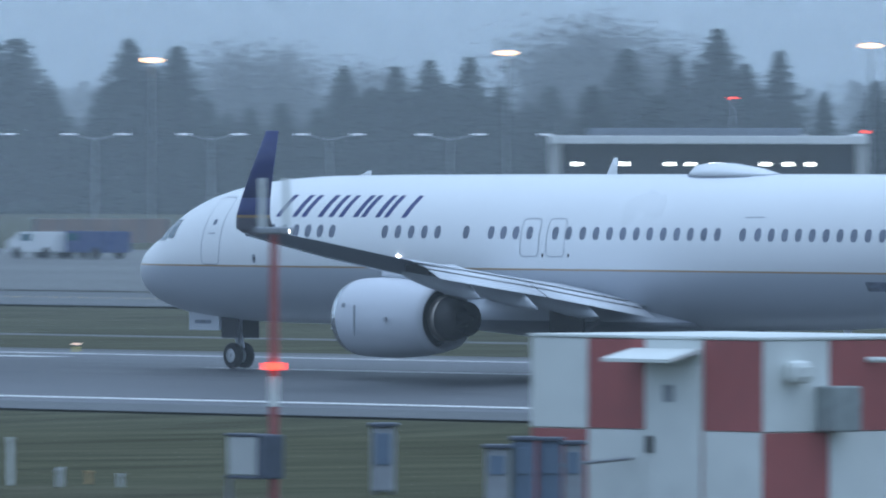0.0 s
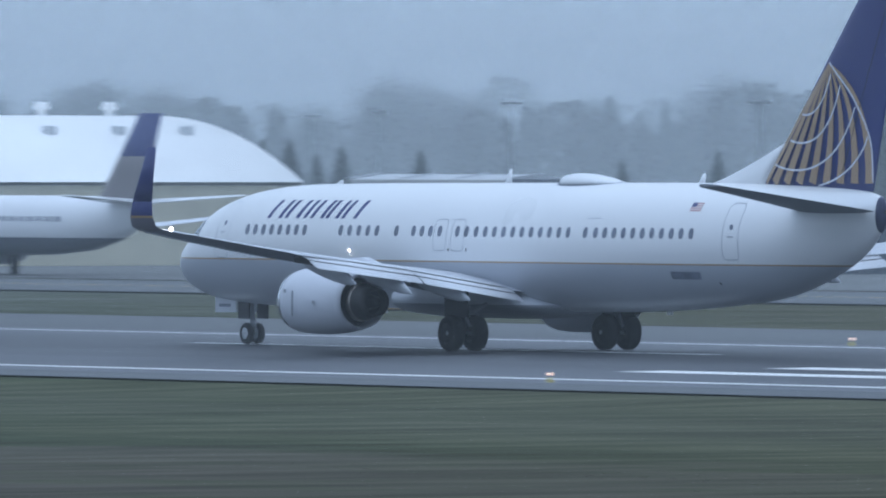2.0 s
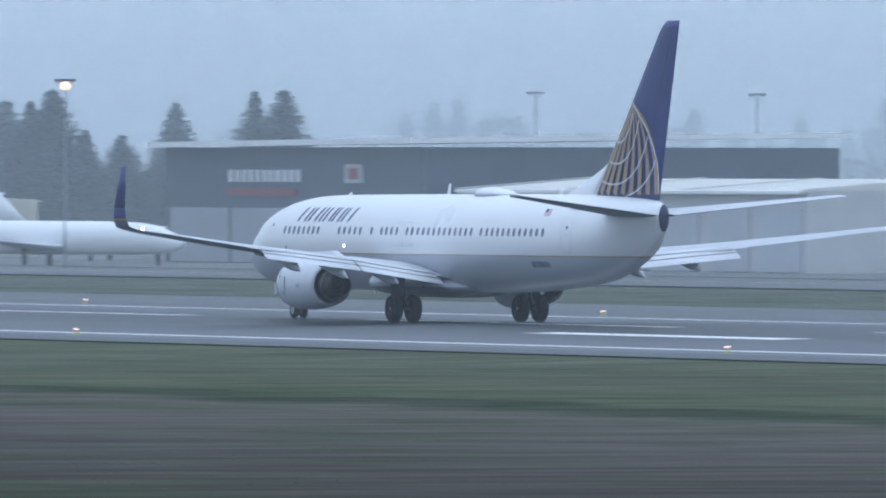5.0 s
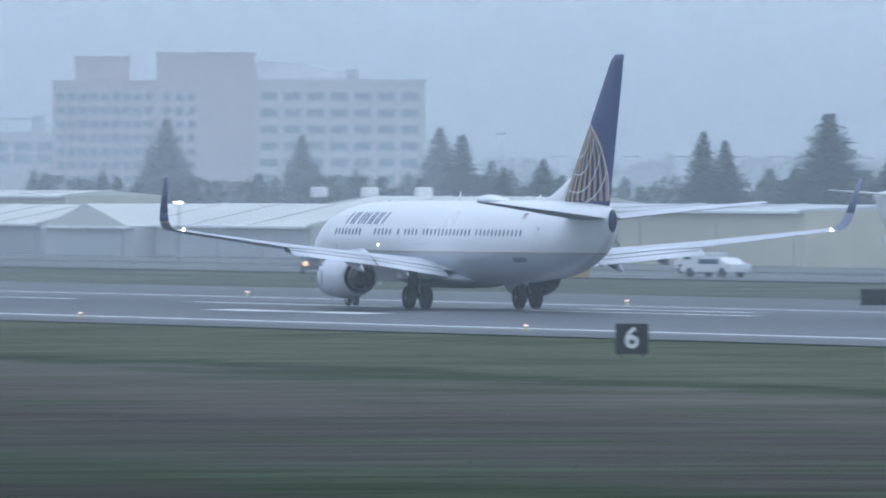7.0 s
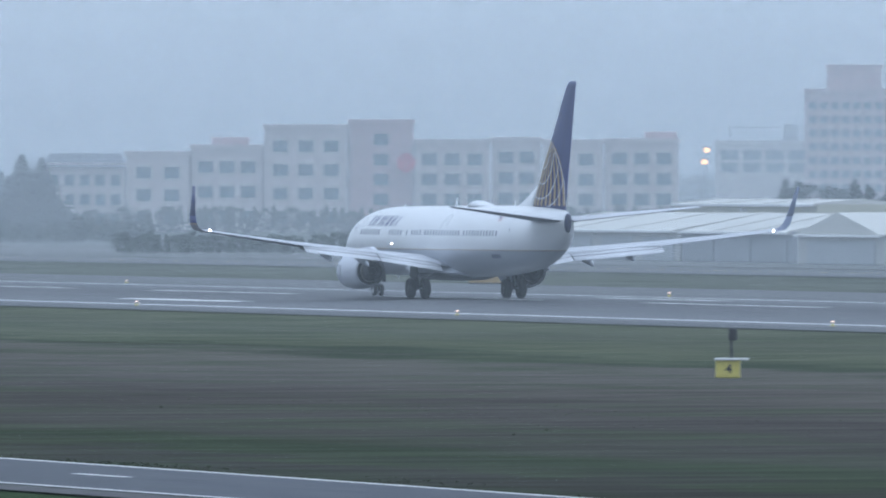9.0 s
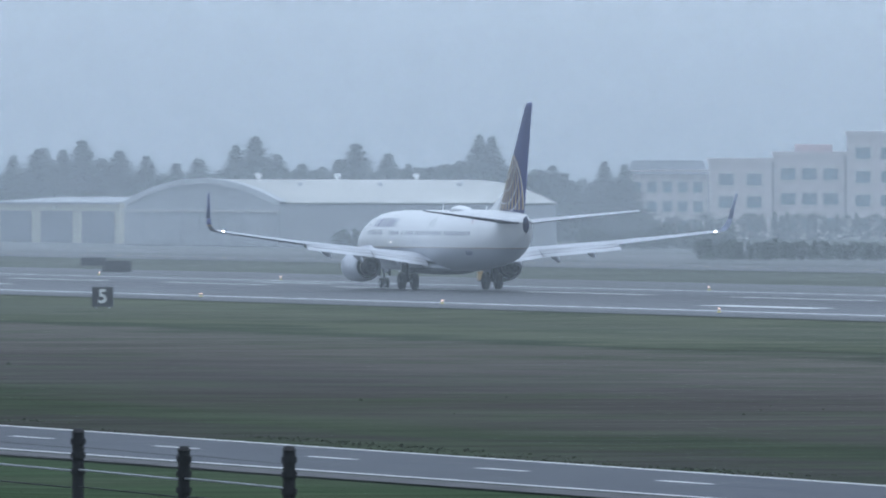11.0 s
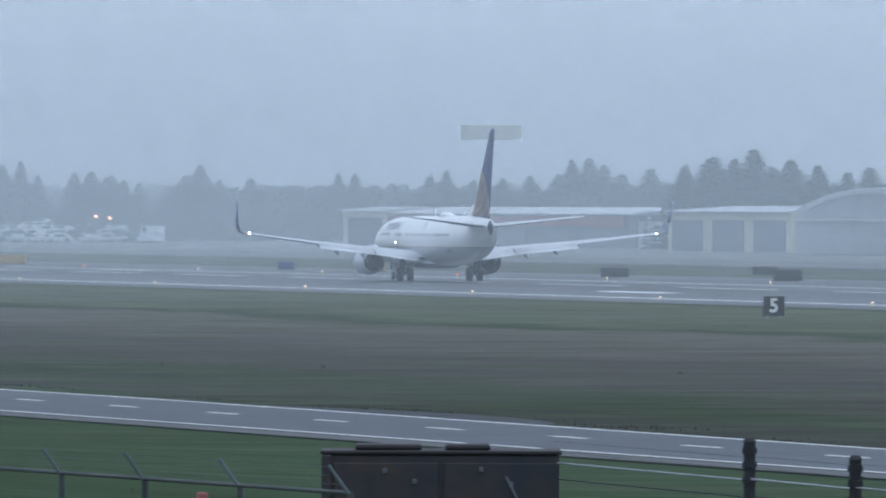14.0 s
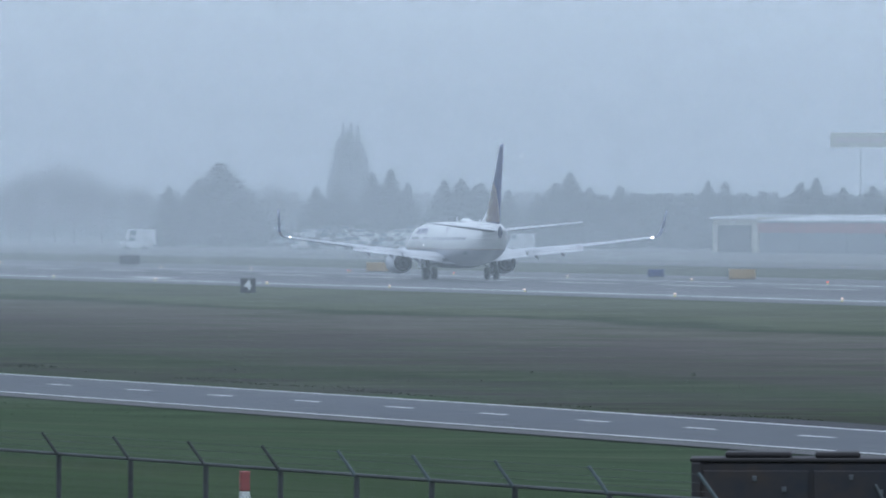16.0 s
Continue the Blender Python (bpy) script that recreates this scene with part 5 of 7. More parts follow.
part("roof", bm, M_wall_dark, wing2, "dark sloping mansard roof")


# ---- billboard on a pole ----
bill = thing("billboard", spot(77.62, 2500), "pale roadside billboard on a tall pole", "billboard")
kd = 2500 / 24960
part("panel", boxed(-54 * kd, 54 * kd, -0.3, 0.3, 6.38 + 116 * kd, 6.38 + 142 * kd, 0.05), M_wall_tan, bill)
part("writing_bar", boxed(-44 * kd, 40 * kd, -0.4, -0.31, 6.38 + 125 * kd, 6.38 + 133 * kd), M_hotel_cream, bill, "unreadable pale writing bar")
part("pole", bar((0, 0.4, -1), (0, 0.4, 6.38 + 117 * kd), 0.13, 0.11), M_pole, bill)


# ---- lamp masts and street lamps ----
def mast(bearing, dist, top, lit, heads=1.4, glow=None):
    m = thing("light_mast", spot(bearing, dist), "tall apron light mast" + (" with glowing amber lamps" if lit else ", unlit"), "light mast", "apron light masts")
    part("pole", bar((0, 0, -0.2), (0, 0, top), 0.075, 0.045), M_pole, m)
    part("head_frame", boxed(-heads / 2, heads / 2, -0.3, 0.3, top, top + (0.07 if lit == 1 else 0.16), 0.03), M_black if lit == 2 else M_pole, m, "wide flat lamp head")
    if lit:
        bm = bmesh.new()
        bmesh.ops.create_uvsphere(bm, u_segments=20, v_segments=10, radius=1.0)
        bmesh.ops.scale(bm, vec=(heads * 0.5, 0.3, 0.15) if lit == 1 else (0.3, 0.3, 0.26) if lit == 2 else (0.40, 0.35, 0.36), verts=bm.verts[:])
        part("lamp", bm, glow or M_glow_amber, m, "glowing amber floodlight bowl", True, pose(0, -0.34, top - (0.1 if lit == 1 else 0.3)))
    for u in (-1, 1):
        part("lamp", tube(bmesh.new(), (u * heads * 0.34, -0.1, top - 0.12), (u * heads * 0.34, -0.1, top - 0.002), 0.16, 0.12, 12), M_pole, m)
    return m


for b, d, top, lit in ((48.16, 900, 12.6, 1), (49.64, 900, 12.1, 1), (51.08, 900, 11.6, 1), (52.35, 900, 11.4, 1), (54.62, 900, 10.3, 0), (54.04, 900, 10.0, 0), (53.64, 900, 9.9, 0), (53.07, 900, 10.0, 0), (52.88, 900, 10.4, 0), (52.2, 900, 10.4, 0), (56.25, 1050, 10.3, 0), (57.26, 1050, 10.2, 0),
                       (57.8, 1300, 10.3, 0), (58.07, 1300, 9.9, 0), (59.84, 770, 13.6, 2), (60.55, 1100, 13.0, 0), (61.77, 1100, 12.8, 0), (62.4, 1100, 13.8, 2), (62.88, 1100, 12.8, 0), (60.3, 1300, 14.3, 0),
                       (64.4, 1100, 12.5, 0), (65.3, 1100, 12.6, 0), (67.21, 930, 12.4, 2), (71.65, 1900, 12.2, 3), (71.66, 1900, 10.6, 3), (69.43, 1900, 13.0, 0)):
    mast(b, d, top, lit, glow=M_glow_dim if lit >= 2 else None)
for b, top in ((79.223, 4.4), (79.166, 4.2)):
    mast(b, 2320, top + 0.3, 2, 0.8, M_glow_dim)
for b, z in ((68.9, 9.9), (68.7, 9.9), (68.45, 9.9), (68.3, 9.9), (67.95, 9.7), (69.2, 9.9)):
    mast(b, 2200, z + 0.6, 0, 2.6)


def street_lamp(x, y, top):
    m = thing("street_lamp", pose(x, y, 0, 0, 0, 20), "twin-armed street lamp with lit heads", "street lamp", "street lamps along the road")
    part("pole", bar((0, 0, -0.2), (0, 0, top), 0.13, 0.07), M_pole, m)
    for s in (-1, 1):
        part("arm", bar((0, 0, top - 0.3), (s * 2.3, 0, top + 0.12), 0.05, 0.04, 8), M_pole, m)
        part("lamp_head", boxed(s * 2.6 - 0.55, s * 2.6 + 0.55, -0.16, 0.16, top + 0.08, top + 0.22, 0.04), M_lamp_pale, m)
    return m


M_lamp_pale = glowing("pale_street_lamp", (0.9, 0.93, 1.0), 0.4)
lamp0 = street_lamp(on_line(47.8, 730), 730, 6.75)
for k in range(1, 13):
    copy_thing(lamp0, pose(on_line(47.8, 730) - 15.2 * k, 730, 0, 0, 0, 20))
for b, d, z in ((49.2, 1000, 6.0), (49.05, 1000, 6.0), (48.72, 1100, 9.7), (48.18, 1000, 7.0), (52.48, 1000, 6.5), (53.375, 1000, 6.5), (56.14, 1000, 5.8), (70.74, 1150, 4.7)):
    m = thing("street_lamp", spot(b, d), "single street lamp with a small lit head", "street lamp", "single street lamps")
    part("pole", bar((0, 0, -0.2), (0, 0, z), 0.08, 0.05, 8), M_pole, m)
    part("lamp_head", boxed(-0.32, 0.32, -0.2, 0.2, z, z + 0.14, 0.03), M_glow_red if b in (49.2, 48.72, 48.18, 56.14) else M_glow_dim if b in (52.48, 53.375) else M_glow_hall, m)


# canopies with lamps beneath
def canopy(b0, b1, d, top, lamps, base):
    m = thing("canopy", spot((b0 + b1) / 2, d), "white portal canopy with lamps beneath its roof", "canopy")
    w = math.tan(radians(abs(b0 - b1) / 2)) * d
    part("roof_beam", boxed(-w, w, 0, 9, top - 0.55, top, 0.05), M_roof_white, m, "flat white canopy roof")
    for x in (-w + 0.4, w - 0.4):
        for y in (0.5, 8.5):
            part("column", boxed(x - 0.38, x + 0.38, y - 0.3, y + 0.3, -0.1, top - 0.552, 0.04), M_wall_white, m)
    # back wall coloured dark to paint the shade inside the open canopy
    part("back_wall", boxed(-w + 0.8, w - 0.8, 8.6, 8.9, -0.1, top - 0.556), M_wall_dark if lamps else M_wall_mid, m)
    for k in range(lamps):
        x = w * (-0.82, -0.53, -0.24, -0.11, 0.05, 0.36, 0.5, 0.64)[k]
        bm = tube(bmesh.new(), (x, 3, top - 1.98), (x, 3, top - 1.76), 0.26, 0.2, 12)
        part("lamp", bm, M_glow_hall, m, "white glowing lamp")
    part("roof_unit", boxed(-w * 0.75, w * 0.6, 4, 7, top + 0.002, top + 0.5, 0.05), M_wall_mid, m)


canopy(48.17, 49.47, 930, 6.75, 8, 0)
canopy(52.84, 53.6, 930, 5.6, 0, 0)


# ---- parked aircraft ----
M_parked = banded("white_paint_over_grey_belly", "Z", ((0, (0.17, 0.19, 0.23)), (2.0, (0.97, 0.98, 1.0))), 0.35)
M_parked_fin = banded("navy_paint_over_pale_gold", "Z", ((0, (0.36, 0.33, 0.34)), (6.3, (0.045, 0.06, 0.21))), 0.4)
def parked_jet(m, label, scale=0.69, tee=False, fin_mat=None, fin_top=12.2):
    j = thing("parked_jet", m, label, "airplane", "parked aircraft")
    s = scale
    rings = []
    for x in (0.0, 0.15, 0.5, 1.2, 2.2, 3.8, 6.5, 12, 22, 30, 34, 37, 39, 40.4):
        lo, hi, wd = fuse_at(x)
        rings.append([(s * x, s * wd * math.cos(a), s * ((lo + hi) / 2 + (hi - lo) / 2 * math.sin(a))) for a in [2 * math.pi * k / 20 for k in range(20)]])
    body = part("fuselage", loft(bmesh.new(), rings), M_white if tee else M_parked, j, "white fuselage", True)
    part("window_row", fuse_patch_far(s, 6.5, 33, 3.58, 3.9, -1), M_pane, body, "row of small dark windows")
    rings = [foil_ring((s * a, 0, s * z), (s * b, 0, s * z), 0.1, (0, 1, 0), 6) for z, a, b in ((4.9, 33.2 if tee else 34.6, 39.8), (9.7 if tee else fin_top, 38.6 if tee else 39.4, 42.0))]
    part("tail_fin", loft(bmesh.new(), rings), fin_mat or M_navy, j, "swept tail fin", True)
    zt = 9.7 if tee else 4.8
    xt = 2.2 if tee else 0.0
    for side in (-1, 1):
        rings = [foil_ring((s * (36.8 + xt), s * side * 0.2, s * zt), (s * (40.4 + xt), s * side * 0.2, s * zt), 0.1, n=6), foil_ring((s * (40.6 + xt), s * side * 7, s * (zt + 0.5)), (s * (42 + xt), s * side * 7, s * (zt + 0.5)), 0.1, n=6)]
        part("tailplane", loft(bmesh.new(), rings), M_white, j, "", True)
        rings = [foil_ring((s * lx, s * side * y, s * lz), (s * tx, s * side * y, s * tz), th, n=6) for y, lx, tx, lz, tz, th in WING]
        part("wing", loft(bmesh.new(), rings), M_flap, j, "", True)
        yy, xx, zz = (2.9, 29, 3.9) if tee else (4.83, 14.9, 1.6)
        part("nacelle", revolve(bmesh.new(), [(s * (xx + 0.5), s * 0.7), (s * xx, s * 0.8), (s * (xx + 1), s * 1.0), (s * (xx + 3), s * 0.95), (s * (xx + 4.2), s * 0.6), (s * (xx + 4.2), s * 0.1)], s * side * yy, s * zz, 16), M_cowl, j, "", True)
        part("main_gear", bar((s * 21, s * side * 2.8, 0), (s * 21, s * side * 2.8, s * 2), s * 0.3), M_tyre, j)
    part("nose_gear", bar((s * 4, 0, 0), (s * 4, 0, s * 1.6), s * 0.25), M_tyre, j)
    return j


def fuse_patch_far(s, x0, x1, z0, z1, side):
    bm = bmesh.new()
    n = 26
    for k in range(n):
        xa = x0 + (x1 - x0) * (k + 0.25) / n
        xb = x0 + (x1 - x0) * (k + 0.75) / n
        ys = [side * (fuse_side(x, z) + 0.02) for x in (xa, xb) for z in (z0, z1)]
        bm.faces.new([bm.verts.new((s * xa, s * ys[0], s * z0)), bm.verts.new((s * xb, s * ys[2], s * z0)), bm.verts.new((s * xb, s * ys[3], s * z1)), bm.verts.new((s * xa, s * ys[1], s * z1))])
    return bm


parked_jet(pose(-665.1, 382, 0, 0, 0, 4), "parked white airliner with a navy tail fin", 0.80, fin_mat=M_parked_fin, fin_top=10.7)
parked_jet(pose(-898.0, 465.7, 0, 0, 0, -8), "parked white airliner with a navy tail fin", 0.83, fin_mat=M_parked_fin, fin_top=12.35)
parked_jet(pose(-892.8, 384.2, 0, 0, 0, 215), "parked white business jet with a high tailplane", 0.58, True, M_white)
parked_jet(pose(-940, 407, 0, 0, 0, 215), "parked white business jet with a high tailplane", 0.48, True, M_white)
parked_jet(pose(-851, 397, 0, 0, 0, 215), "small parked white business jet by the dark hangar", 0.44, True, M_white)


# ---- vehicles on the service roads ----
def vehicle(m, label, paint, length=4.6, high=1.5, van=False, lights=None, name="car"):
    v = thing(name, m, label, name)
    h = high
    if van:
        prof = [(0, 0.35), (0, 0.95), (0.12 * length, 1.1), (0.25 * length, h), (length, h), (length, 0.35)]
    else:
        prof = [(0, 0.35), (0, 0.75), (0.28 * length, 0.9), (0.4 * length, h), (0.75 * length, h), (0.88 * length, 0.95), (length, 0.9), (length, 0.35)]
    bm = bmesh.new()
    loft(bm, [[(x - length / 2, y, z) for x, z in prof] for y in (-0.85, 0.85)])
    bmesh.ops.bevel(bm, geom=bm.edges[:], offset=0.06, segments=2, affect="EDGES")
    body = part("body", bm, paint, v)
    x0, x1 = (0.3 * length, 0.5 * length) if van else (0.36 * length, 0.74 * length)
    part("side_window", boxed(x0 - length / 2, x1 - length / 2, -0.875, 0.875, h * 0.66, h * 0.92, 0.02), M_glass_far, body)
    for x in (0.2, 0.8):
        for s in (-1, 1):
            bm = bmesh.new()
            loft(bm, [[(length * (x - 0.5) + r * math.cos(a), s * 0.8 + yy, 0.33 + r * math.sin(a)) for a in [2 * math.pi * k / 14 for k in range(14)]] for yy, r in ((-0.11, 0.28), (-0.09, 0.33), (0.09, 0.33), (0.11, 0.28))])
            part("wheel", bm, M_tyre, v, "", True)
    if lights:
        for s in (-1, 1):
            bm = bmesh.new()
            bmesh.ops.create_icosphere(bm, subdivisions=2, radius=0.16)
            part("headlight", bm, lights, body, "glowing lamp", True, pose(length / 2, s * 0.6, 0.75))
    return v


vehicle(spot(51.33, 760, 0, -50), "blue box van on the apron road", M_blue, 4.9, 1.5, True, name="van")
vehicle(spot(51.52, 762, 0, -50), "white airport truck parked on the apron", M_car_white, 4.2, 1.45, True, name="van")
barrier = thing("barrier_wall", spot(51.28, 880), "low brown panelled wall behind the apron", "wall")
for k in range(5):
    part("panel", boxed(-4.2 + 1.68 * k, -2.56 + 1.68 * k, -0.1, 0.1, 0.0, 1.5, 0.03), M_brown, barrier)
for k in range(6):
    part("post", boxed(-4.32 + 1.68 * k, -4.2 + 1.68 * k, -0.14, 0.14, -0.1, 1.58, 0.02), M_wall_mid, barrier)
vehicle(spot(54.05, 760, 0, -50), "white airport van beside the apron", M_car_white, 5.0, 1.9, True, name="van")
vehicle(spot(57.24, 742, 0, -57), "dark blue van on the apron road", M_blue, 4.8, 1.75, True, name="van")
vehicle(spot(60.6, 775, 0, -60), "white pickup in front of the hangar", M_car_white, 5.0, 1.8, True, name="van")
vehicle(spot(63.48, 805, 0, -63), "dark red pickup truck on the apron", material("dark_red_vehicle_paint", (0.075, 0.018, 0.024), 0.35, vary=0.08, coat=0.3), 5.2, 1.7, name="car")
vehicle(spot(63.15, 825, 0, -63), "dark green van on the apron", M_green, 5.0, 2.0, True, name="van")
vehicle(spot(70.19, 985, 0, -90), "dark car with glowing amber lamps on the taxiway", M_wall_dark, 4.6, 1.5, lights=M_glow_car)
vehicle(spot(68.56, 960, 0, -50), "white utility pickup on the apron road", M_car_white, 5.6, 1.35, False, name="van")
vehicle(spot(68.62, 1000, 0, -60), "white baggage tractor on the apron", M_car_white, 4.6, 1.5, True, name="van")
vehicle(spot(80.56, 2400, 0, -20), "white box truck far down the airfield road", M_car_white, 5.2, 2.2, True, name="van")
vehicle(spot(80.555, 2460, 0.3, -20), "white coach standing far down the airfield road", M_car_white, 6.0, 3.1, True, name="van")
steps = thing("boarding_steps", spot(63.02, 850, 0, -40), "white wheeled boarding steps on the apron", "boarding steps")
for k in range(8):
    part("step", boxed(0.3 * k, 0.3 * k + 0.34, -0.6, 0.6, 0.4 + 0.24 * k, 0.46 + 0.24 * k), M_roof_white, steps)
for s in (-0.62, 0.62):
    part("rail", bar((0, s, 1.4), (2.4, s, 3.3), 0.04, n=8), M_roof_white, steps)
    part("stringer", bar((0, s, 0.4), (2.4, s, 2.3), 0.07, n=8), M_wall_grey, steps)
part("leg", bar((2.3, 0, 0), (2.3, 0, 2.3), 0.09, n=8), M_wall_grey, steps)

vehicle(spot(79.0, 2330, 0, -75), "long white trailer beside the car park", M_car_white, 12.0, 2.9, True, name="van")

# the car park far down the field: parked cars in rows
rnd = random.Random(5)
protos = []
for p, lab in ((M_wall_white, "white car in the car park"), (M_wall_grey, "grey car in the car park"), (M_black, "black car in the car park")):
    v = vehicle(spot(79.0 + 0.03 * len(protos), 2350, 0.0, -30), lab, p, 4.6, 1.5)
    tagged(v, group="cars in the car park")
    protos.append(v)
for row in range(6):
    b = 79.10 + rnd.uniform(0, 0.08)
    while b < 80.0:
        copy_thing(rnd.choice((protos[0], protos[0], protos[0], protos[1], protos[2])), spot(b, 2380 + row * 55 + rnd.uniform(-16, 16), 0.6 * row, rnd.uniform(-90, 30)))
        b += rnd.choice((0.035, 0.045, 0.06, 0.12)) * rnd.uniform(0.8, 1.3)


# ---- guidance signs, runway lights ----
def guide_sign(x, y, wide, high, mat, label, turn=0.0, name="guidance_sign"):
    s = thing(name, pose(x, y, crown(x, y) if abs(y - RW) < 33 else ground_z(x, y), 0, 0, turn), label, "sign", "guidance signs")
    part("panel", boxed(-wide / 2, wide / 2, -0.13, 0.13, 0.22, 0.22 + high, 0.03), mat, s)
    part("frame", boxed(-wide / 2 - 0.04, wide / 2 + 0.04, -0.15, 0.15, 0.16, 0.218, 0.01), M_black, s)
    for u in (-0.38, 0.38):
        part("leg", bar((wide * u, 0, -0.15), (wide * u, 0, 0.17), 0.05, n=8), M_pole, s)
    return s


for x, y, wd, hi, mat, lab in ((-679, 276, 2.3, 0.8, M_black, "black back of a guidance sign"), (-717.6, 296, 2.2, 0.7, M_black, "black back of a guidance sign"), (-1146, 277, 2.5, 0.9, M_black, "black back of a guidance sign"),
                               (-1671, 277, 2.6, 1.0, M_black, "black back of a guidance sign"), (-1211, 277, 2.6, 0.8, M_black, "black back of a guidance sign"),
                               (-1022, 276, 2.2, 0.75, M_orange, "yellow guidance sign beside the runway"), (-484, 306, 3.0, 0.85, M_orange, "yellow guidance sign in the grass"), (-874, 333, 2.4, 0.7, M_orange, "yellow guidance sign by the taxiway"),
                               (-915.3, 288, 2.8, 0.8, M_orange, "yellow guidance sign in the grass"), (-1450, 267, 3.2, 0.9, M_orange, "yellow guidance sign in the grass"), (-1010, 320, 1.8, 0.7, M_black, "low dark guidance sign"),
                               (-1250, 300, 2.4, 0.7, M_black, "low dark guidance sign"), (-1309.7, 276, 2.6, 0.9, M_orange, "yellow guidance sign beside the runway"), (-1331, 272, 1.6, 0.7, M_blue, "small blue guidance sign beside the runway"), (-300, 300, 3.0, 0.8, M_orange, "yellow guidance sign in the grass")):
    guide_sign(x, y, wd, hi, mat, lab, 60)


def flat_text(body, size, mat, parent, at, name="numeral"):
    """White numerals of the built-in font, as a mesh."""
    cu = bpy.data.curves.new(name, "FONT")
    cu.body, cu.size, cu.extrude, cu.offset, cu.align_x, cu.align_y = body, size, 0.01, 0.022 * size, "CENTER", "CENTER"
    tmp = bpy.data.objects.new(name, cu)
    scene.collection.objects.link(tmp)
    bpy.context.view_layer.update()
    me = bpy.data.meshes.new_from_object(tmp.evaluated_get(bpy.context.evaluated_depsgraph_get()))
    bpy.data.objects.remove(tmp)
    me.materials.clear()
    me.materials.append(mat)
    ob = new(name, me)
    ob.parent = parent
    ob.matrix_basis = at
    return ob


M_numeral = material("white_reflective_numeral", (0.78, 0.78, 0.76), 0.5, vary=0.05)
for x, y, figure, turn in ((-498.05, 192.2, "6", 69), (-802.8, 193.2, "5", 76.5), (-1113.6, 194.2, "4", 80.2)):
    s = thing("distance_sign", pose(x, y, -0.16, 0, 0, turn - 4), "black distance sign with a white numeral " + figure, "sign", "distance-remaining signs")
    part("panel", boxed(-0.62, 0.62, -0.16, 0.16, 0.08, 1.24, 0.03), M_black, s)
    for u in (-0.4, 0.4):
        part("leg", bar((u, 0, -0.1), (u, 0, 0.1), 0.05, n=8), M_pole, s)
    flat_text(figure, 1.12, M_numeral, s, pose(0, -0.175, 0.66, 90, 0, 0))

yb = thing("marker_box", pose(-472.4, 157.5, ground_z(-472.4, 157.5), 0, 0, 68), "small yellow marker box with a dark numeral on the grass", "marker")
part("box", boxed(-0.42, 0.42, -0.4, 0.4, 0.0, 0.62, 0.03), M_yellow, yb)
bm = bmesh.new()
loft(bm, [[(x, -0.48, 0.62), (x, 0.48, 0.66), (x, 0.48, 0.70), (x, -0.48, 0.66)] for x in (-0.46, 0.72)])
part("lid", bm, M_wall_white, yb, "pale tilted lid")
flat_text("4", 0.45, M_black, yb, pose(0.05, -0.41, 0.3, 90, 0, 0))
part("post", bar((0.1, 0.2, 0.6), (0.1, 0.2, 1.35), 0.05, n=8), M_black, yb)
part("post_head", boxed(0.0, 0.3, 0.08, 0.32, 1.3, 1.75, 0.05), M_black, yb)


def edge_light(x, y, glow, label):
    m = thing("runway_light", pose(x, y, crown(x, y)), label, "runway light", "runway edge lights")
    part("base", bar((0, 0, -0.05), (0, 0, 0.16), 0.09, 0.05, 10), M_yellow, m)
    bm = bmesh.new()
    bmesh.ops.create_icosphere(bm, subdivisions=2, radius=0.048)
    bmesh.ops.scale(bm, vec=(1.5, 1.5, 0.8), verts=bm.verts[:])
    part("lens", bm, glow, m, "glowing lens", True, pose(0, 0, 0.25))
    return m


e0 = edge_light(-213.3, RW - 25.2, M_glow_edge, "small runway edge light glowing warm white")
end_light = edge_light(-213.3 - 59.3 * 26, RW + 25.2, M_glow_red, "small runway edge light glowing red-amber")
for k in range(1, 24):
    copy_thing(e0, pose(-213.3 - 59.3 * k, RW - 25.2, crown(0, RW - 25.2)))
for k in range(0, 26):
    copy_thing(end_light if k in (17, 20, 21) else e0, pose(-213.3 - 59.3 * k, RW + 25.2, crown(0, RW + 25.2)))


# ---- the red and white glide-path hut, its monitor mast and boxes ----
M_hut_white = material("weathered_white_hut_paint", (0.70, 0.73, 0.71), 0.6, vary=0.1, scale=0.6)
M_hut_red = material("weathered_red_hut_paint", (0.34, 0.095, 0.09), 0.6, vary=0.14, scale=0.6)
M_cabinet = material("grey_equipment_enclosure", (0.30, 0.32, 0.35), 0.5, vary=0.12)
M_cooler = material("weathered_grey_green_unit", (0.27, 0.30, 0.30), 0.6, vary=0.25, scale=1.2)
M_blue_box = material("blue_grey_enclosure_door", (0.14, 0.19, 0.27), 0.5, vary=0.12)
M_box_dark = material("dark_blue_grey_enclosure", (0.07, 0.085, 0.12), 0.55, vary=0.2)
M_cabinet_pale = material("pale_equipment_enclosure", (0.48, 0.50, 0.50), 0.5, vary=0.1)


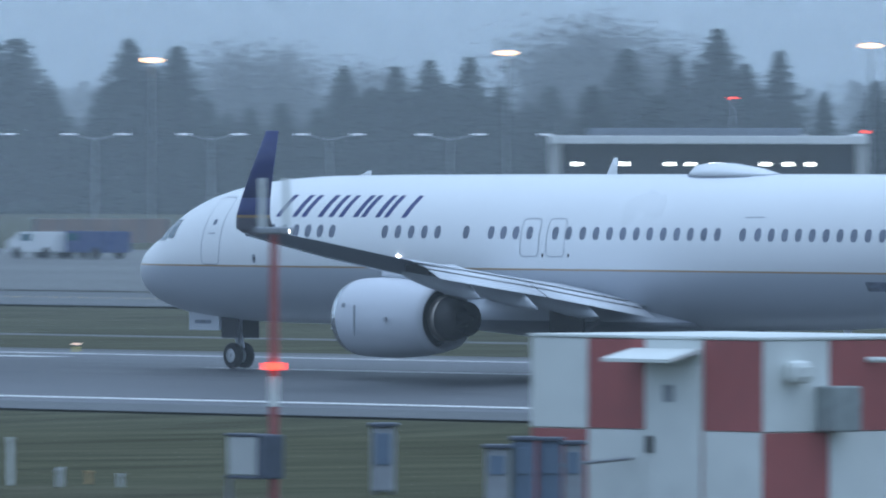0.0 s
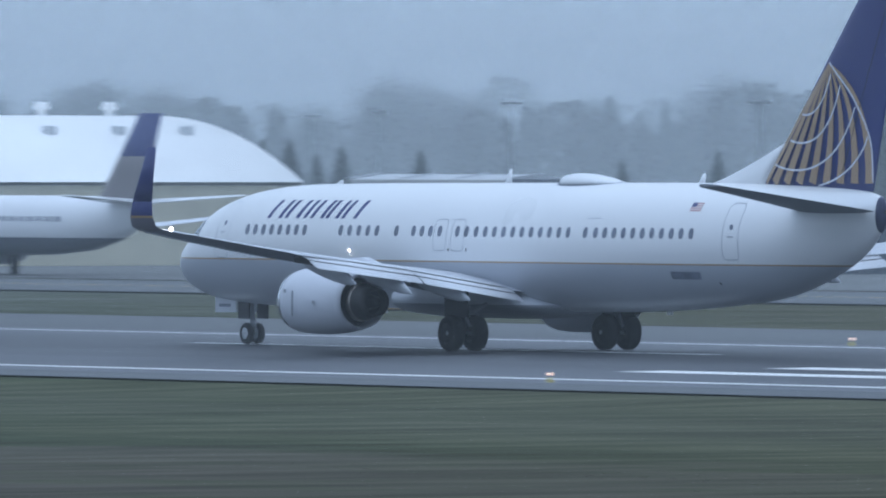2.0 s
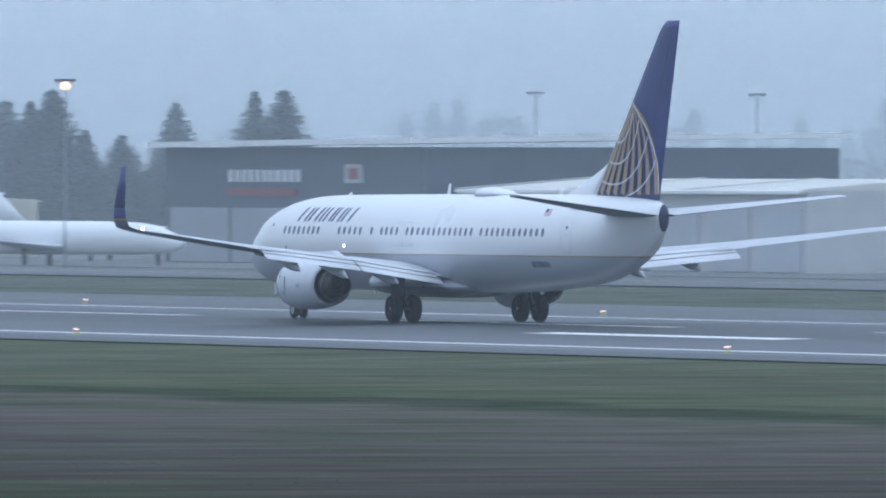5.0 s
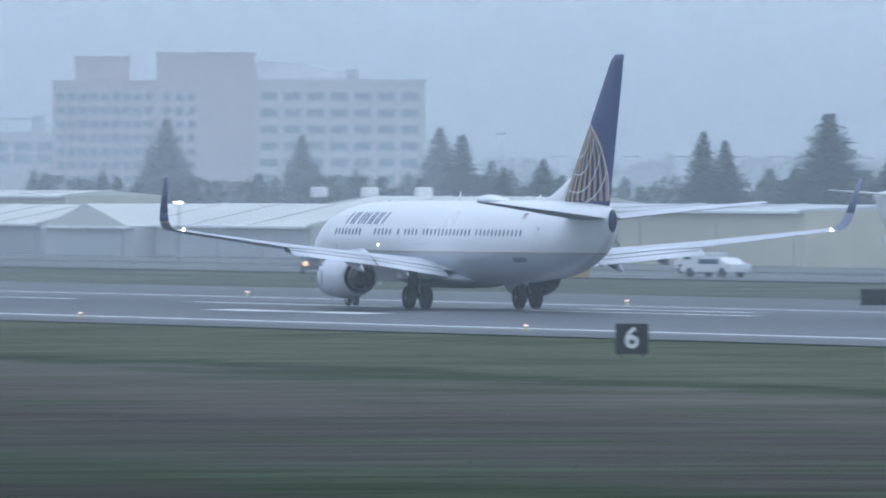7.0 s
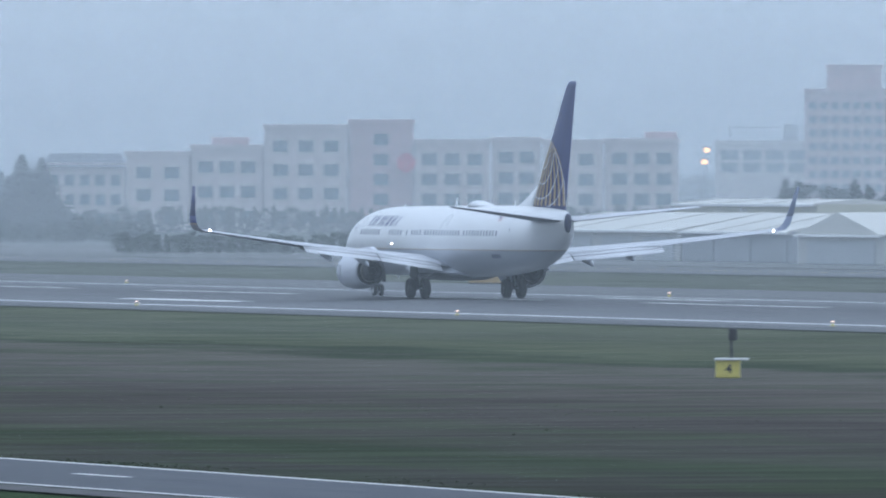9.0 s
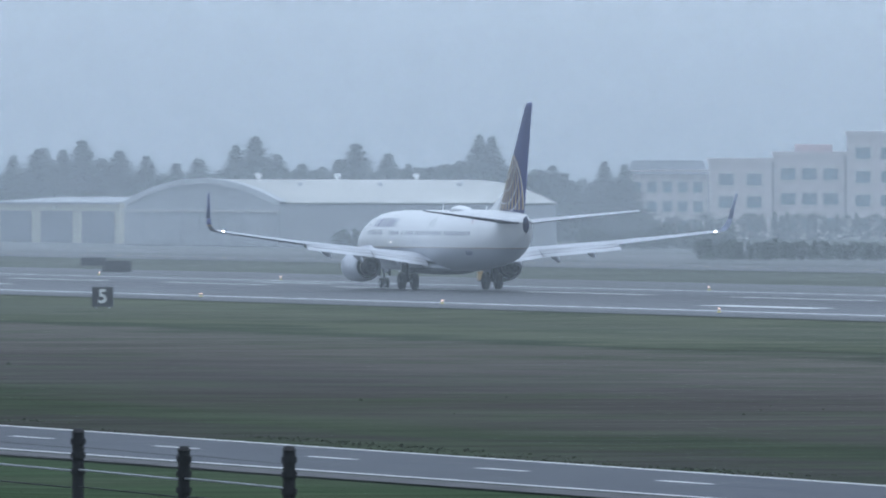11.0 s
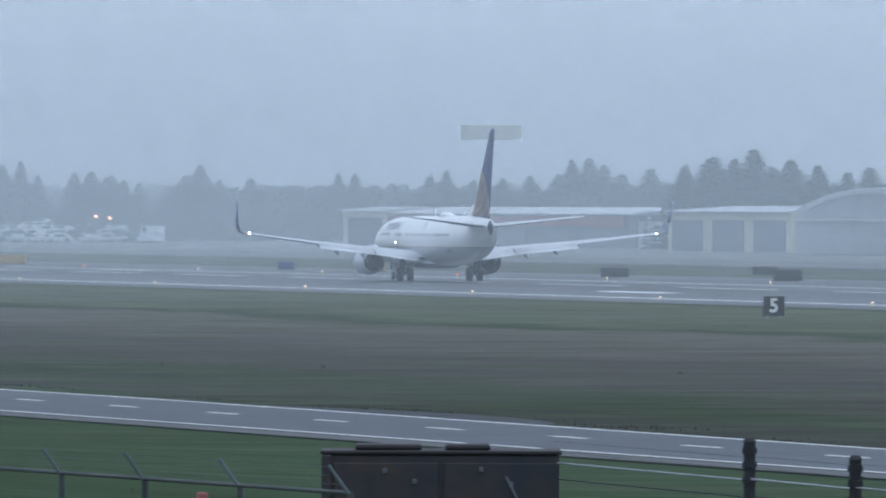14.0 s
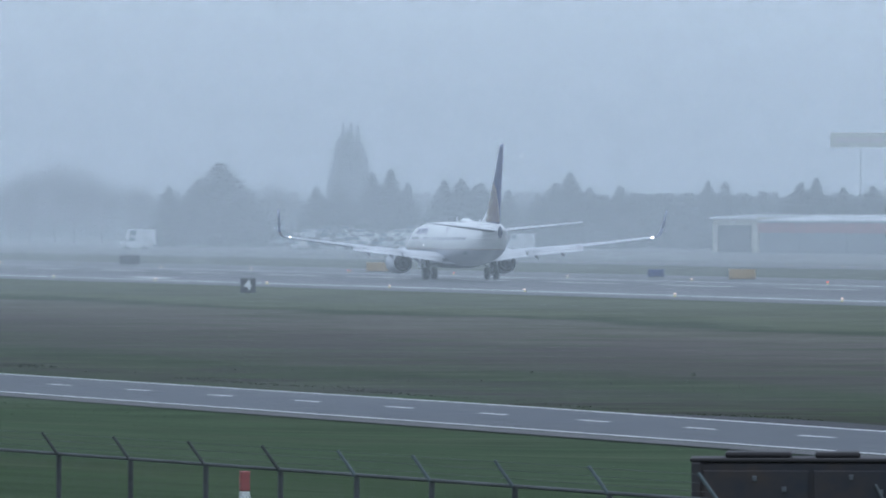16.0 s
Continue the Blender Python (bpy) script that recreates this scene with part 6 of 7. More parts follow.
def red_white_hut():
    x0, x1, y0, y1 = -189.9, -183.74, 162.0, 166.6
    h = thing("equipment_hut", pose(x0, y0, -0.18), "red and white chequered equipment hut on the grass", "hut")
    top = 3.1
    part("shell", boxed(0.02, x1 - x0 - 0.02, 0.02, y1 - y0 - 0.02, 0, top - 0.02), M_hut_white, h, "white hut shell")
    cols = 4
    wide = (x1 - x0) / cols
    deep = (y1 - y0) / 3
    for r, (z0, z1) in enumerate(((0.0, 1.5), (1.5, top))):
        for c in range(cols):
            mat = M_hut_red if (c + r) % 2 == 0 else M_hut_white
            part("wall_panel", boxed(c * wide + 0.01, (c + 1) * wide - 0.01, -0.03, 0.015, z0 + 0.01, z1 - 0.01, 0.008), mat, h)
        for c in range(3):
            mat = M_hut_red if (c + r) % 2 == 0 else M_hut_white
            xx = x1 - x0
            part("wall_panel", boxed(xx - 0.015, xx + 0.03, c * deep + 0.01, (c + 1) * deep - 0.01, z0 + 0.01, z1 - 0.01, 0.008), mat, h)
    part("roof", boxed(-0.05, x1 - x0 + 0.05, -0.05, y1 - y0 + 0.05, top, top + 0.06, 0.015), M_hut_white, h, "flat white roof")
    door = part("door", boxed(2 * wide + 0.06, 3 * wide - 0.02, -0.085, -0.034, 0.1, 2.62, 0.01), M_hut_white, h, "white door")
    part("handle", boxed(2 * wide + 0.12, 2 * wide + 0.3, -0.13, -0.086, 1.1, 1.4, 0.015), M_black, door)
    part("door_vent", boxed(2 * wide + 0.55, 2 * wide + 0.85, -0.11, -0.086, 2.0, 2.3, 0.01), M_cabinet, door)
    bm = bmesh.new()
    loft(bm, [[(x, -0.75, 2.70), (x, -0.03, 2.86), (x, -0.03, 2.94), (x, -0.75, 2.76)] for x in (1.78 * wide, 2.95 * wide)])
    part("door_canopy", bm, M_hut_white, h, "white canopy over the door")
    xx = x1 - x0 + 0.031
    part("cooling_unit", boxed(xx, xx + 0.5, 1.2, 1.85, 1.5, 2.3, 0.04), M_cooler, h, "grey cooling unit on the wall")
    part("vent_hood", boxed(xx, xx + 0.35, 0.42, 0.9, 2.35, 2.75, 0.12), M_hut_white, h, "white vent hood")
    part("cable_arm", bar((xx, 2.4, 2.75), (xx + 1.0, 3.6, 2.72), 0.05), M_hut_white, h)
    part("handrail", bar((0.9 * wide, -0.6, 0.85), (1.9 * wide, -0.2, 1.0), 0.035), M_strut, h, "grey handrail by the door")
    part("handrail_post", bar((0.9 * wide, -0.6, 0), (0.9 * wide, -0.6, 0.85), 0.035), M_strut, h)
    return h


red_white_hut()
mast_m = thing("monitor_mast", pose(-197.1, 162, -0.18), "red antenna mast with a red lamp and white housings", "mast")
part("pole", bar((0, 0, 0), (0, 0, 4.97), 0.085, 0.075, 14), M_hut_red, mast_m, "red painted pole")
for z in (1.75,):
    part("white_band", bar((0, 0, z), (0, 0, z + 0.55), 0.09, 0.09, 14), M_hut_white, mast_m)
bm = bmesh.new()
tube(bm, (0, 0, 2.42), (0, 0, 2.54), 0.2, 0.2, 18)
part("obstruction_lamp", bm, M_glow_red, mast_m, "red glowing obstruction lamp")
for s in (-1, 1):
    part("antenna_housing", boxed(s * 0.34 - 0.025, s * 0.34 + 0.025, -0.06, 0.06, 4.92, 5.88, 0.015), M_hut_white, mast_m, "white antenna housing")
part("crossbar", boxed(-0.42, 0.42, -0.12, 0.12, 4.87, 5.0, 0.03), M_cabinet, mast_m)
part("junction_box", boxed(-0.78, 0.10, -0.45, -0.14, 0.50, 1.2, 0.03), M_cabinet_pale, mast_m, "pale junction box")
# the box's shaded side, its shade painted as a darker colour
part("box_side_shade", boxed(0.102, 0.42, -0.5, -0.1, 0.45, 1.25, 0.03), M_box_dark, mast_m, "box side painted dark for its shade")
part("box_rim", boxed(-0.82, 0.12, -0.47, -0.12, 1.202, 1.26, 0.02), M_box_dark, mast_m)
part("box_rim", boxed(-0.82, 0.12, -0.47, -0.12, 0.44, 0.498, 0.02), M_box_dark, mast_m)
part("box_leg", bar((-0.9, -0.3, 0), (-0.9, -0.3, 0.5), 0.05), M_strut, mast_m)

for bx, by, w_, z0, z1, mat, lab in ((-200.0, 167.0, 0.42, 0.1, 1.3, M_cabinet, "grey equipment enclosure on posts"), (-186.40, 158.23, 0.40, 0.3, 1.25, M_cabinet, "blue-grey equipment enclosure beside the hut"), (-186.41, 158.83, 0.38, 0.3, 1.38, M_blue_box, "blue-grey equipment enclosure beside the hut"), (-186.42, 159.44, 0.40, 0.3, 1.36, M_blue_box, "blue-grey equipment enclosure beside the hut"), (-186.15, 159.75, 0.34, 0.3, 1.30, M_cabinet, "narrow grey equipment enclosure")):
    c = thing("equipment_box", pose(bx, by, -0.2, 0, 0, 48), lab, "equipment box", "equipment boxes")
    part("body", boxed(-w_ / 2, w_ / 2, -0.3, 0.3, z0, z1, 0.04), mat, c)
    part("door", boxed(-w_ / 2 + 0.06, w_ / 2 - 0.06, -0.33, -0.302, z0 + 0.5, z1 - 0.12, 0.01), M_blue_box, c)
    part("lid", boxed(-w_ / 2 - 0.05, w_ / 2 + 0.05, -0.36, 0.36, z1 + 0.002, z1 + 0.07, 0.02), M_box_dark, c)
    for u in (-0.35, 0.35):
        part("leg", bar((w_ * u, 0, -0.05), (w_ * u, 0, z0 + 0.02), 0.05, n=8), M_strut, c)
for bx, by, hh, mat in ((-209.2, 165.5, 0.85, M_hut_white), (-208.3, 166.0, 0.3, M_cabinet_pale), (-207.6, 165.4, 0.28, M_cabinet_pale), (-209.2, 167.4, 0.2, M_orange), (-207.0, 166.4, 0.2, M_cabinet_pale)):
    c = thing("marker_post", pose(bx, by, ground_z(bx, by)), "short pale marker post in the grass", "post", "marker posts")
    part("post", boxed(-0.035, 0.035, -0.035, 0.035, -0.05, hh, 0.012), mat, c)
    part("cap", boxed(-0.05, 0.05, -0.05, 0.05, hh + 0.002, hh + 0.05, 0.012), mat, c)


# ---- the near fence and the dark container beside it ----
M_fence = material("weathered_fence_steel", (0.035, 0.037, 0.04), 0.7, 0.0, vary=0.25, scale=3, spec=0.2)


FENCE_Y = 17.5
M_arm_pale = material("pale_galvanised_arm", (0.10, 0.13, 0.14), 0.6, vary=0.2, scale=3)
M_chain = material("grey_weathered_fence_steel", (0.075, 0.082, 0.084), 0.7, 0.0, vary=0.25, scale=3, spec=0.2)
fence = thing("chain_link_fence", pose(0, 0, 0), "chain-link fence with outward barbed wire arms", "fence")
posts = [-115.35, -112.15, -108.95, -105.52, -102.14, -98.99, -95.96, -93.15, -90.22, -87.08, -83.68]


def rail_z(x):
    """Height of the fence's top rail; the bank rises towards the east."""
    return 4.485 + 0.0058 * (x + 108.9)


for x in posts:
    z = rail_z(x)
    p = part("post", bar((x, FENCE_Y, ground_z(x, FENCE_Y) - 0.3), (x, FENCE_Y, z), 0.020, 0.020, 10), M_chain, fence)
    part("barb_arm", bar((x, FENCE_Y, z - 0.02), (x - 0.03, FENCE_Y - 0.13, z + 0.17), 0.014, 0.011, 6), M_chain if x < -96 else M_arm_pale, p)
for a, b in zip(posts, posts[1:]):
    part("top_rail", bar((a, FENCE_Y, rail_z(a)), (b, FENCE_Y, rail_z(b)), 0.013, n=8), M_chain, fence)
    for k in range(3):
        f = 0.3 + 0.32 * k
        part("barbed_wire", bar((a - 0.03 * f, FENCE_Y - 0.13 * f, rail_z(a) + 0.17 * f), (b - 0.03 * f, FENCE_Y - 0.13 * f, rail_z(b) + 0.17 * f), 0.0015, n=5), M_chain, fence)
bm = bmesh.new()
# woven mesh: crossing diagonal wires
for a, b in zip(posts, posts[1:]):
    top, low = rail_z(a) - 0.01, rail_z(a) - 0.55
    for i in range(int((b - a) / 0.12)):
        x = a + i * 0.12
        for s in (-1, 1):
            x2 = x + s * 0.54
            if a <= x2 <= b:
                tube(bm, (x, FENCE_Y + 0.01 + 0.003 * s, low), (x2, FENCE_Y + 0.01 + 0.003 * s, top), 0.0006, 0.0006, 3, False)
mesh_ob = part("wire_mesh", bm, M_chain, fence, "woven chain-link mesh")
mesh_ob["kind"] = "stuff"

cable = thing("post_and_cable_fence", pose(0, 0, 0), "dark steel posts with strung cables beside the road", "fence")
cposts = [(-90.3, 4.70), (-93.2, 4.65), (-96.3, 4.72)]
for x, z in cposts:
    p = part("post", bar((x, 23, ground_z(x, 23) - 0.3), (x, 23, z), 0.043, 0.043, 12), M_fence, cable)
    part("post_cap", bar((x, 23, z + 0.001), (x, 23, z + 0.03), 0.052, 0.03, 12), M_fence, p)
    for dz in (0.06, 0.16, 0.27):
        part("cable_clamp", bar((x, 23, z - dz - 0.02), (x, 23, z - dz + 0.02), 0.054, 0.054, 12), M_fence, p)
for (a, za), (b, zb) in zip(cposts, cposts[1:] + [(-102.6, 4.70)]):
    for dz, r in ((0.25, 0.008), (0.37, 0.005), (0.09, 0.0015), (0.17, 0.0015)):
        part("cable", bar((a, 23, 4.70 - dz), (b, 23, 4.71 - dz), r, n=6), M_strut if dz == 0.25 else M_fence, cable)

M_container = material("rusty_dark_blue_steel", (0.020, 0.026, 0.038), 0.55, 0.2, vary=0.3, scale=1.6, other=(0.05, 0.037, 0.032), big=2.2)
M_rivet = material("dull_grey_steel", (0.09, 0.10, 0.11), 0.6, vary=0.2, scale=3)
M_rust = material("dark_rust", (0.026, 0.023, 0.025), 0.8, vary=0.3, scale=3)
cx, cy = -105.0 * math.sin(radians(77.82)), 105.0 * math.cos(radians(77.82))
cont = thing("steel_cabinet", pose(cx, cy, ground_z(cx, cy) - 0.05, 0, 0, 77.8), "dark blue rust-stained steel cabinet with two roof hatches", "cabinet")
c_top = 4.52 - ground_z(cx, cy) + 0.05
part("body", boxed(-0.88, 0.88, 0, 1.1, 0.0, c_top, 0.02), M_container, cont)
part("roof_lip", boxed(-0.90, 0.90, -0.02, 1.12, c_top + 0.001, c_top + 0.03, 0.01), M_rust, cont)
for u0, u1 in ((-0.64, -0.14), (0.03, 0.37)):
    part("roof_hatch", boxed(u0, u1, 0.1, 0.8, c_top + 0.031, c_top + 0.075, 0.02), M_rust, cont, "low rusty roof hatch")
part("corner_post", boxed(-0.89, -0.82, -0.03, 0.05, 0, c_top, 0.01), M_container, cont)
for u0, u1 in ((-0.80, -0.02), (0.02, 0.86)):
    part("door", boxed(u0, u1, -0.022, -0.001, 0.1, c_top - 0.06, 0.008), M_container, cont)
for u, z in ((-0.42, -0.12), (-0.2, -0.2), (0.3, -0.11), (0.52, -0.22)):
    part("rivet_plate", boxed(u - 0.018, u + 0.018, -0.04, -0.023, c_top + z - 0.02, c_top + z + 0.02, 0.006), M_rivet, cont)
part("bracket", bar((0.48, -0.035, c_top - 0.16), (0.58, -0.035, c_top - 0.36), 0.012, n=6), M_rivet, cont)
for b, d, lift in ((80.12, 104.0, 0.60), (78.79, 101.0, 0.45)):
    mx, my = -d * math.sin(radians(b)), d * math.cos(radians(b))
    mk = thing("striped_marker", pose(mx, my, ground_z(mx, my) - 0.05), "red and white striped marker post by the fence", "marker", "striped markers")
    part("foot", boxed(-0.03, 0.03, -0.03, 0.03, 0, lift + 0.2, 0.005), M_chain, mk)
    for k in range(12):
        z = lift + 0.2 + 0.15 * k
        part("band", boxed(-0.04, 0.04, -0.035, 0.035, z, z + 0.148, 0.01), M_hut_red if k % 2 else M_hut_white, mk)


# ---- trees ----
def conifer_mesh(seed, height, radius, ragged):
    """Trunk and crown of a conifer: tiers of drooping boughs, each a spray of small needle tufts, lumpy all round."""
    r = random.Random(seed)
    trunk = bar((0, 0, -0.3), (r.uniform(-0.2, 0.2), 0, height * 0.97), height * 0.016, height * 0.003, 8)
    verts, faces = [], []
    z = height * 0.03
    while z < height * 0.995:
        f = z / height
        reach = radius * ((1 - f) ** 0.72 * (1.02 + 0.06 * math.sin(f * 7 + seed)) + 0.012)
        tier = r.uniform(1 - ragged * 0.45, 1 + ragged * 0.3)
        a0 = r.uniform(0, 7)
        n = 8 + int(8 * (1 - f))
        for k in range(n):
            a = a0 + 2 * math.pi * (k + r.uniform(-0.35, 0.35)) / n
            lump = 1 + 0.28 * noise.noise((math.cos(a) * 1.3, math.sin(a) * 1.3, z * 0.30 + seed * 7))
            length = reach * tier * lump * r.uniform(0.72, 1.1)
            m = max(2, int(length / 0.5))
            droop = r.uniform(0.12, 0.34)
            for j in range(m):
                t = (j + r.uniform(0.2, 1.0)) / m
                d = length * t
                cx, cy, cz = math.cos(a) * d, math.sin(a) * d, z - droop * d * (1 - 0.35 * t) + r.uniform(-0.12, 0.12)
                s = (0.34 + 0.55 * (1 - t)) * r.uniform(0.75, 1.3) * (1.15 - 0.55 * f)
                for _ in range(3):
                    i = len(verts)
                    verts += [(cx + r.uniform(-s, s), cy + r.uniform(-s, s), cz + r.uniform(-s * 0.8, s * 0.5)) for _ in range(3)]
                    faces.append((i, i + 1, i + 2))
        z += height * r.uniform(0.011, 0.017)
    me = bpy.data.meshes.new("crown")
    me.from_pydata(verts, [], faces)
    return trunk, me


def broadleaf_mesh(seed, height, radius):
    """A bare winter crown: forking limbs with a haze of fine twigs."""
    r = random.Random(seed)
    bm = tube(bmesh.new(), (0, 0, -0.3), (0, 0, height * 0.4), height * 0.02, height * 0.012, 8)
    verts, faces = [], []
    for k in range(16):
        a = 2 * math.pi * k / 16 + r.uniform(-0.3, 0.3)
        out = radius * r.uniform(0.15, 0.85)
        tip = Vector((math.cos(a) * out, math.sin(a) * out, height * (0.98 - 0.38 * (out / radius) ** 2) * r.uniform(0.86, 1.0)))
        root = Vector((0, 0, height * r.uniform(0.15, 0.38)))
        tube(bm, root, tip, height * 0.008, height * 0.0015, 5)
        for _ in range(420):
            u = r.uniform(0.15, 1.0)
            c = root.lerp(tip, u)
            spread = radius * (0.10 + 0.16 * u)
            c = c + Vector((r.gauss(0, spread), r.gauss(0, spread), r.gauss(0, spread * 0.8)))
            c.z = min(c.z, height * r.uniform(0.95, 1.01))
            way = Vector((r.uniform(-1, 1), r.uniform(-1, 1), r.uniform(0.1, 1.2))) * r.uniform(0.25, 0.6)
            side = Vector((r.uniform(-1, 1), r.uniform(-1, 1), 0)) * r.uniform(0.07, 0.2)
            i = len(verts)
            verts += [c - side, c + side, c + way]
            faces.append((i, i + 1, i + 2))
    me = bpy.data.meshes.new("crown")
    me.from_pydata([tuple(v) for v in verts], [], faces)
    return bm, me


def tree_proto(kind, seed, height, radius, ragged=0.2):
    t = thing("tree", pose(0, 0, 0), "tall dark conifer with a ragged crown" if kind == "fir" else "bare broad winter tree with fine twigs", "tree", "trees behind the airfield")
    trunk, me = conifer_mesh(seed, height, radius, ragged) if kind == "fir" else broadleaf_mesh(seed, height, radius)
    part("trunk", trunk, M_bark, t)
    me.materials.append(M_needle if kind == "fir" else M_twig)
    c = new("crown", me)
    c.parent = t
    return t


TREES = {"fir": [tree_proto("fir", 11 + k, 16.0, rad, rag) for k, (rad, rag) in enumerate(((7.4, 0.12), (8.2, 0.2), (6.6, 0.3), (7.8, 0.24), (7.0, 0.16)))],
         "bare": [tree_proto("bare", 31 + k, 16.0, 5.4) for k in range(4)]}
unused = [t for stand in TREES.values() for t in stand]
rt = random.Random(9)


def grove(kind, dist, rows):
    """Trees of one kind about one distance away: bearing, height and width of each."""
    for bearing, height, wide in rows:
        p = rt.choice(TREES[kind])
        d = dist + rt.uniform(-12, 12)
        s, wide = height / 16.0, wide * (1.08 if dist < 1450 else 0.92 if dist > 2000 else 0.95)
        m = spot(bearing, d, 0.0, rt.uniform(0, 360)) @ Matrix.Diagonal((s * wide, s * wide, s, 1))
        if p in unused:
            unused.remove(p)
            p.matrix_basis = m
        else:
            copy_thing(p, m @ Matrix.Diagonal((1 / p.scale.x, 1 / p.scale.y, 1 / p.scale.z, 1)))


grove("fir", 1250, ((51.63, 15.6, 1.2), (51.5, 11.9, 1.0), (51.17, 15.4, 1.1), (50.98, 14.9, 1.1), (51.08, 13.1, 1.3), (51.27, 11.4, 1.0), (50.86, 10.4, 1.0), (49.15, 14.6, 1.1), (48.95, 14.1, 0.7), (48.78, 16.6, 1.0), (48.67, 13.4, 1.0), (48.53, 14.6, 0.8), (48.35, 10.9, 0.6), (48.14, 11.9, 0.9), (49.29, 11.4, 1.1), (49.03, 10.6, 1.1), (48.86, 11.4, 1), (55.5, 16.9, 1), (55.63, 14.9, 1), (55.72, 11.3, 0.8), (55.36, 14.1, 1), (55.19, 16.4, 1.1), (54.98, 15.2, 1), (55.09, 14.3, 1.1), (54.79, 13.5, 0.9), (54.86, 11.0, 1)))
grove("fir", 1250, ((55.57, 12.0, 1.2), (55.28, 12.0, 1.2), (53.86, 14.1, 1.1), (53.96, 12.0, 1), (53.75, 10.8, 1), (53.34, 11.3, 1), (55.13, 10.0, 1.3), (55.43, 10.0, 1.2), (54.99, 10.5, 1.2), (51.82, 16.8, 1.0), (51.96, 13.2, 1.1), (52.05, 14.3, 1.0), (51.72, 15.1, 1.0), (51.89, 11.7, 1.2)))
grove("fir", 1380, ((50.3, 13.8, 0.8), (50.09, 13.7, 1), (49.95, 14.4, 1), (49.79, 14.7, 1), (50.19, 11.6, 1.2), (49.67, 11.9, 1.1), (49.55, 10.2, 1.1), (50.41, 9.7, 1.2), (50.55, 10.2, 1.2), (50.68, 9.7, 1.1), (49.88, 11.9, 1.2), (49.46, 11.9, 1.1), (50.77, 9.1, 1), (50.03, 11.3, 1.2)))
grove("bare", 1800, ((50.71, 20.4, 1.5), (50.55, 19.0, 1.4), (49.33, 22.8, 1.7), (49.21, 21.8, 1.5), (49.44, 20.1, 1.4), (50.18, 17.2, 1.2), (48.99, 20.1, 1.2), (54.08, 14.5, 1.2), (53.57, 14.5, 1.3), (53.2, 17.5, 1.2), (52.79, 17.4, 1.4), (52.63, 19.2, 1.5), (52.53, 18.3, 1.3), (53.02, 13.4, 1.2), (52.93, 13.1, 1.2), (54.49, 16.7, 1.3), (52.38, 14.5, 1.2), (53.43, 11.6, 1.3), (53.35, 14.1, 1.0), (52.18, 14.8, 1.3), (52.31, 13.3, 1.2), (53.25, 16.9, 1.2)))
grove("fir", 1420, ((54.49, 14.1, 1.1), (54.58, 11.7, 1), (54.32, 11.7, 0.9), (54.4, 10.0, 1.1), (54.12, 11.9, 1.1), (54.19, 10.0, 1), (54.02, 10.5, 1), (53.13, 10.0, 1), (53.53, 10.0, 1.1), (53.64, 9.4, 1.0), (54.7, 10.5, 1), (52.24, 11.7, 0.9)))
grove("fir", 2300, ((56.86, 16.3, 0.7), (56.74, 13.8, 0.6), (56.63, 15.3, 0.7), (56.56, 14.2, 0.6), (56.93, 12.4, 0.7), (56.48, 12.9, 0.7), (58.19, 11.9, 0.6), (58.09, 12.4, 0.6)))
grove("bare", 2700, ((59.06, 18.3, 1.0), (58.96, 21.5, 1.2), (58.71, 19.9, 1.2), (58.58, 15.6, 1.0), (57.82, 19.4, 1.3), (57.73, 21.9, 1.5), (57.65, 21.0, 1.2), (57.5, 18.6, 1.1), (56.35, 23.4, 1.4), (56.43, 20.5, 1.2), (56.24, 17.8, 1.0), (57.36, 14.5, 1.0), (57.16, 15.6, 1.0), (58.37, 14.5, 1.2), (57.0, 15.1, 1.1)))
grove("fir", 1350, ((58.16, 7.9, 0.7), (57.95, 7.3, 0.7), (58.27, 8.0, 0.6), (58.05, 6.4, 0.7), (56.42, 6.8, 0.6), (56.14, 5.9, 0.6), (56.81, 5.9, 0.6), (57.63, 6.9, 0.7)))
grove("bare", 2500, ((59.56, 23.3, 0.9), (58.92, 19.7, 1.2), (59.0, 17.7, 1.1), (58.67, 19.0, 1.2), (58.58, 16.5, 1.0), (57.47, 18.0, 1.1), (57.37, 16.7, 1.0), (59.36, 17.5, 1.0), (59.17, 16.5, 1.0), (58.39, 16.0, 1.0), (60.82, 20.0, 1.2), (58.09, 16.0, 1), (63.72, 21.6, 1.2), (63.63, 18.4, 1.0), (63.47, 20.8, 1.2), (63.39, 19.1, 1.0), (63.08, 14.1, 1.2), (62.97, 13.4, 1.0), (62.8, 15.1, 1.1), (62.64, 18.8, 1.1), (62.56, 20.6, 1.2), (62.44, 16.6, 1.0), (62.3, 17.1, 1.2), (62.16, 12.1, 1.0), (61.66, 11.6, 1.2), (61.53, 11.4, 1.2)))
grove("bare", 2500, ((60.51, 22.6, 1.3), (60.67, 20.6, 1.2), (60.26, 20.1, 1.1), (60.37, 20.6, 1.0), (60.81, 17.6, 1.0), (61.52, 24.6, 1.3), (63.22, 15.6, 1.1)))
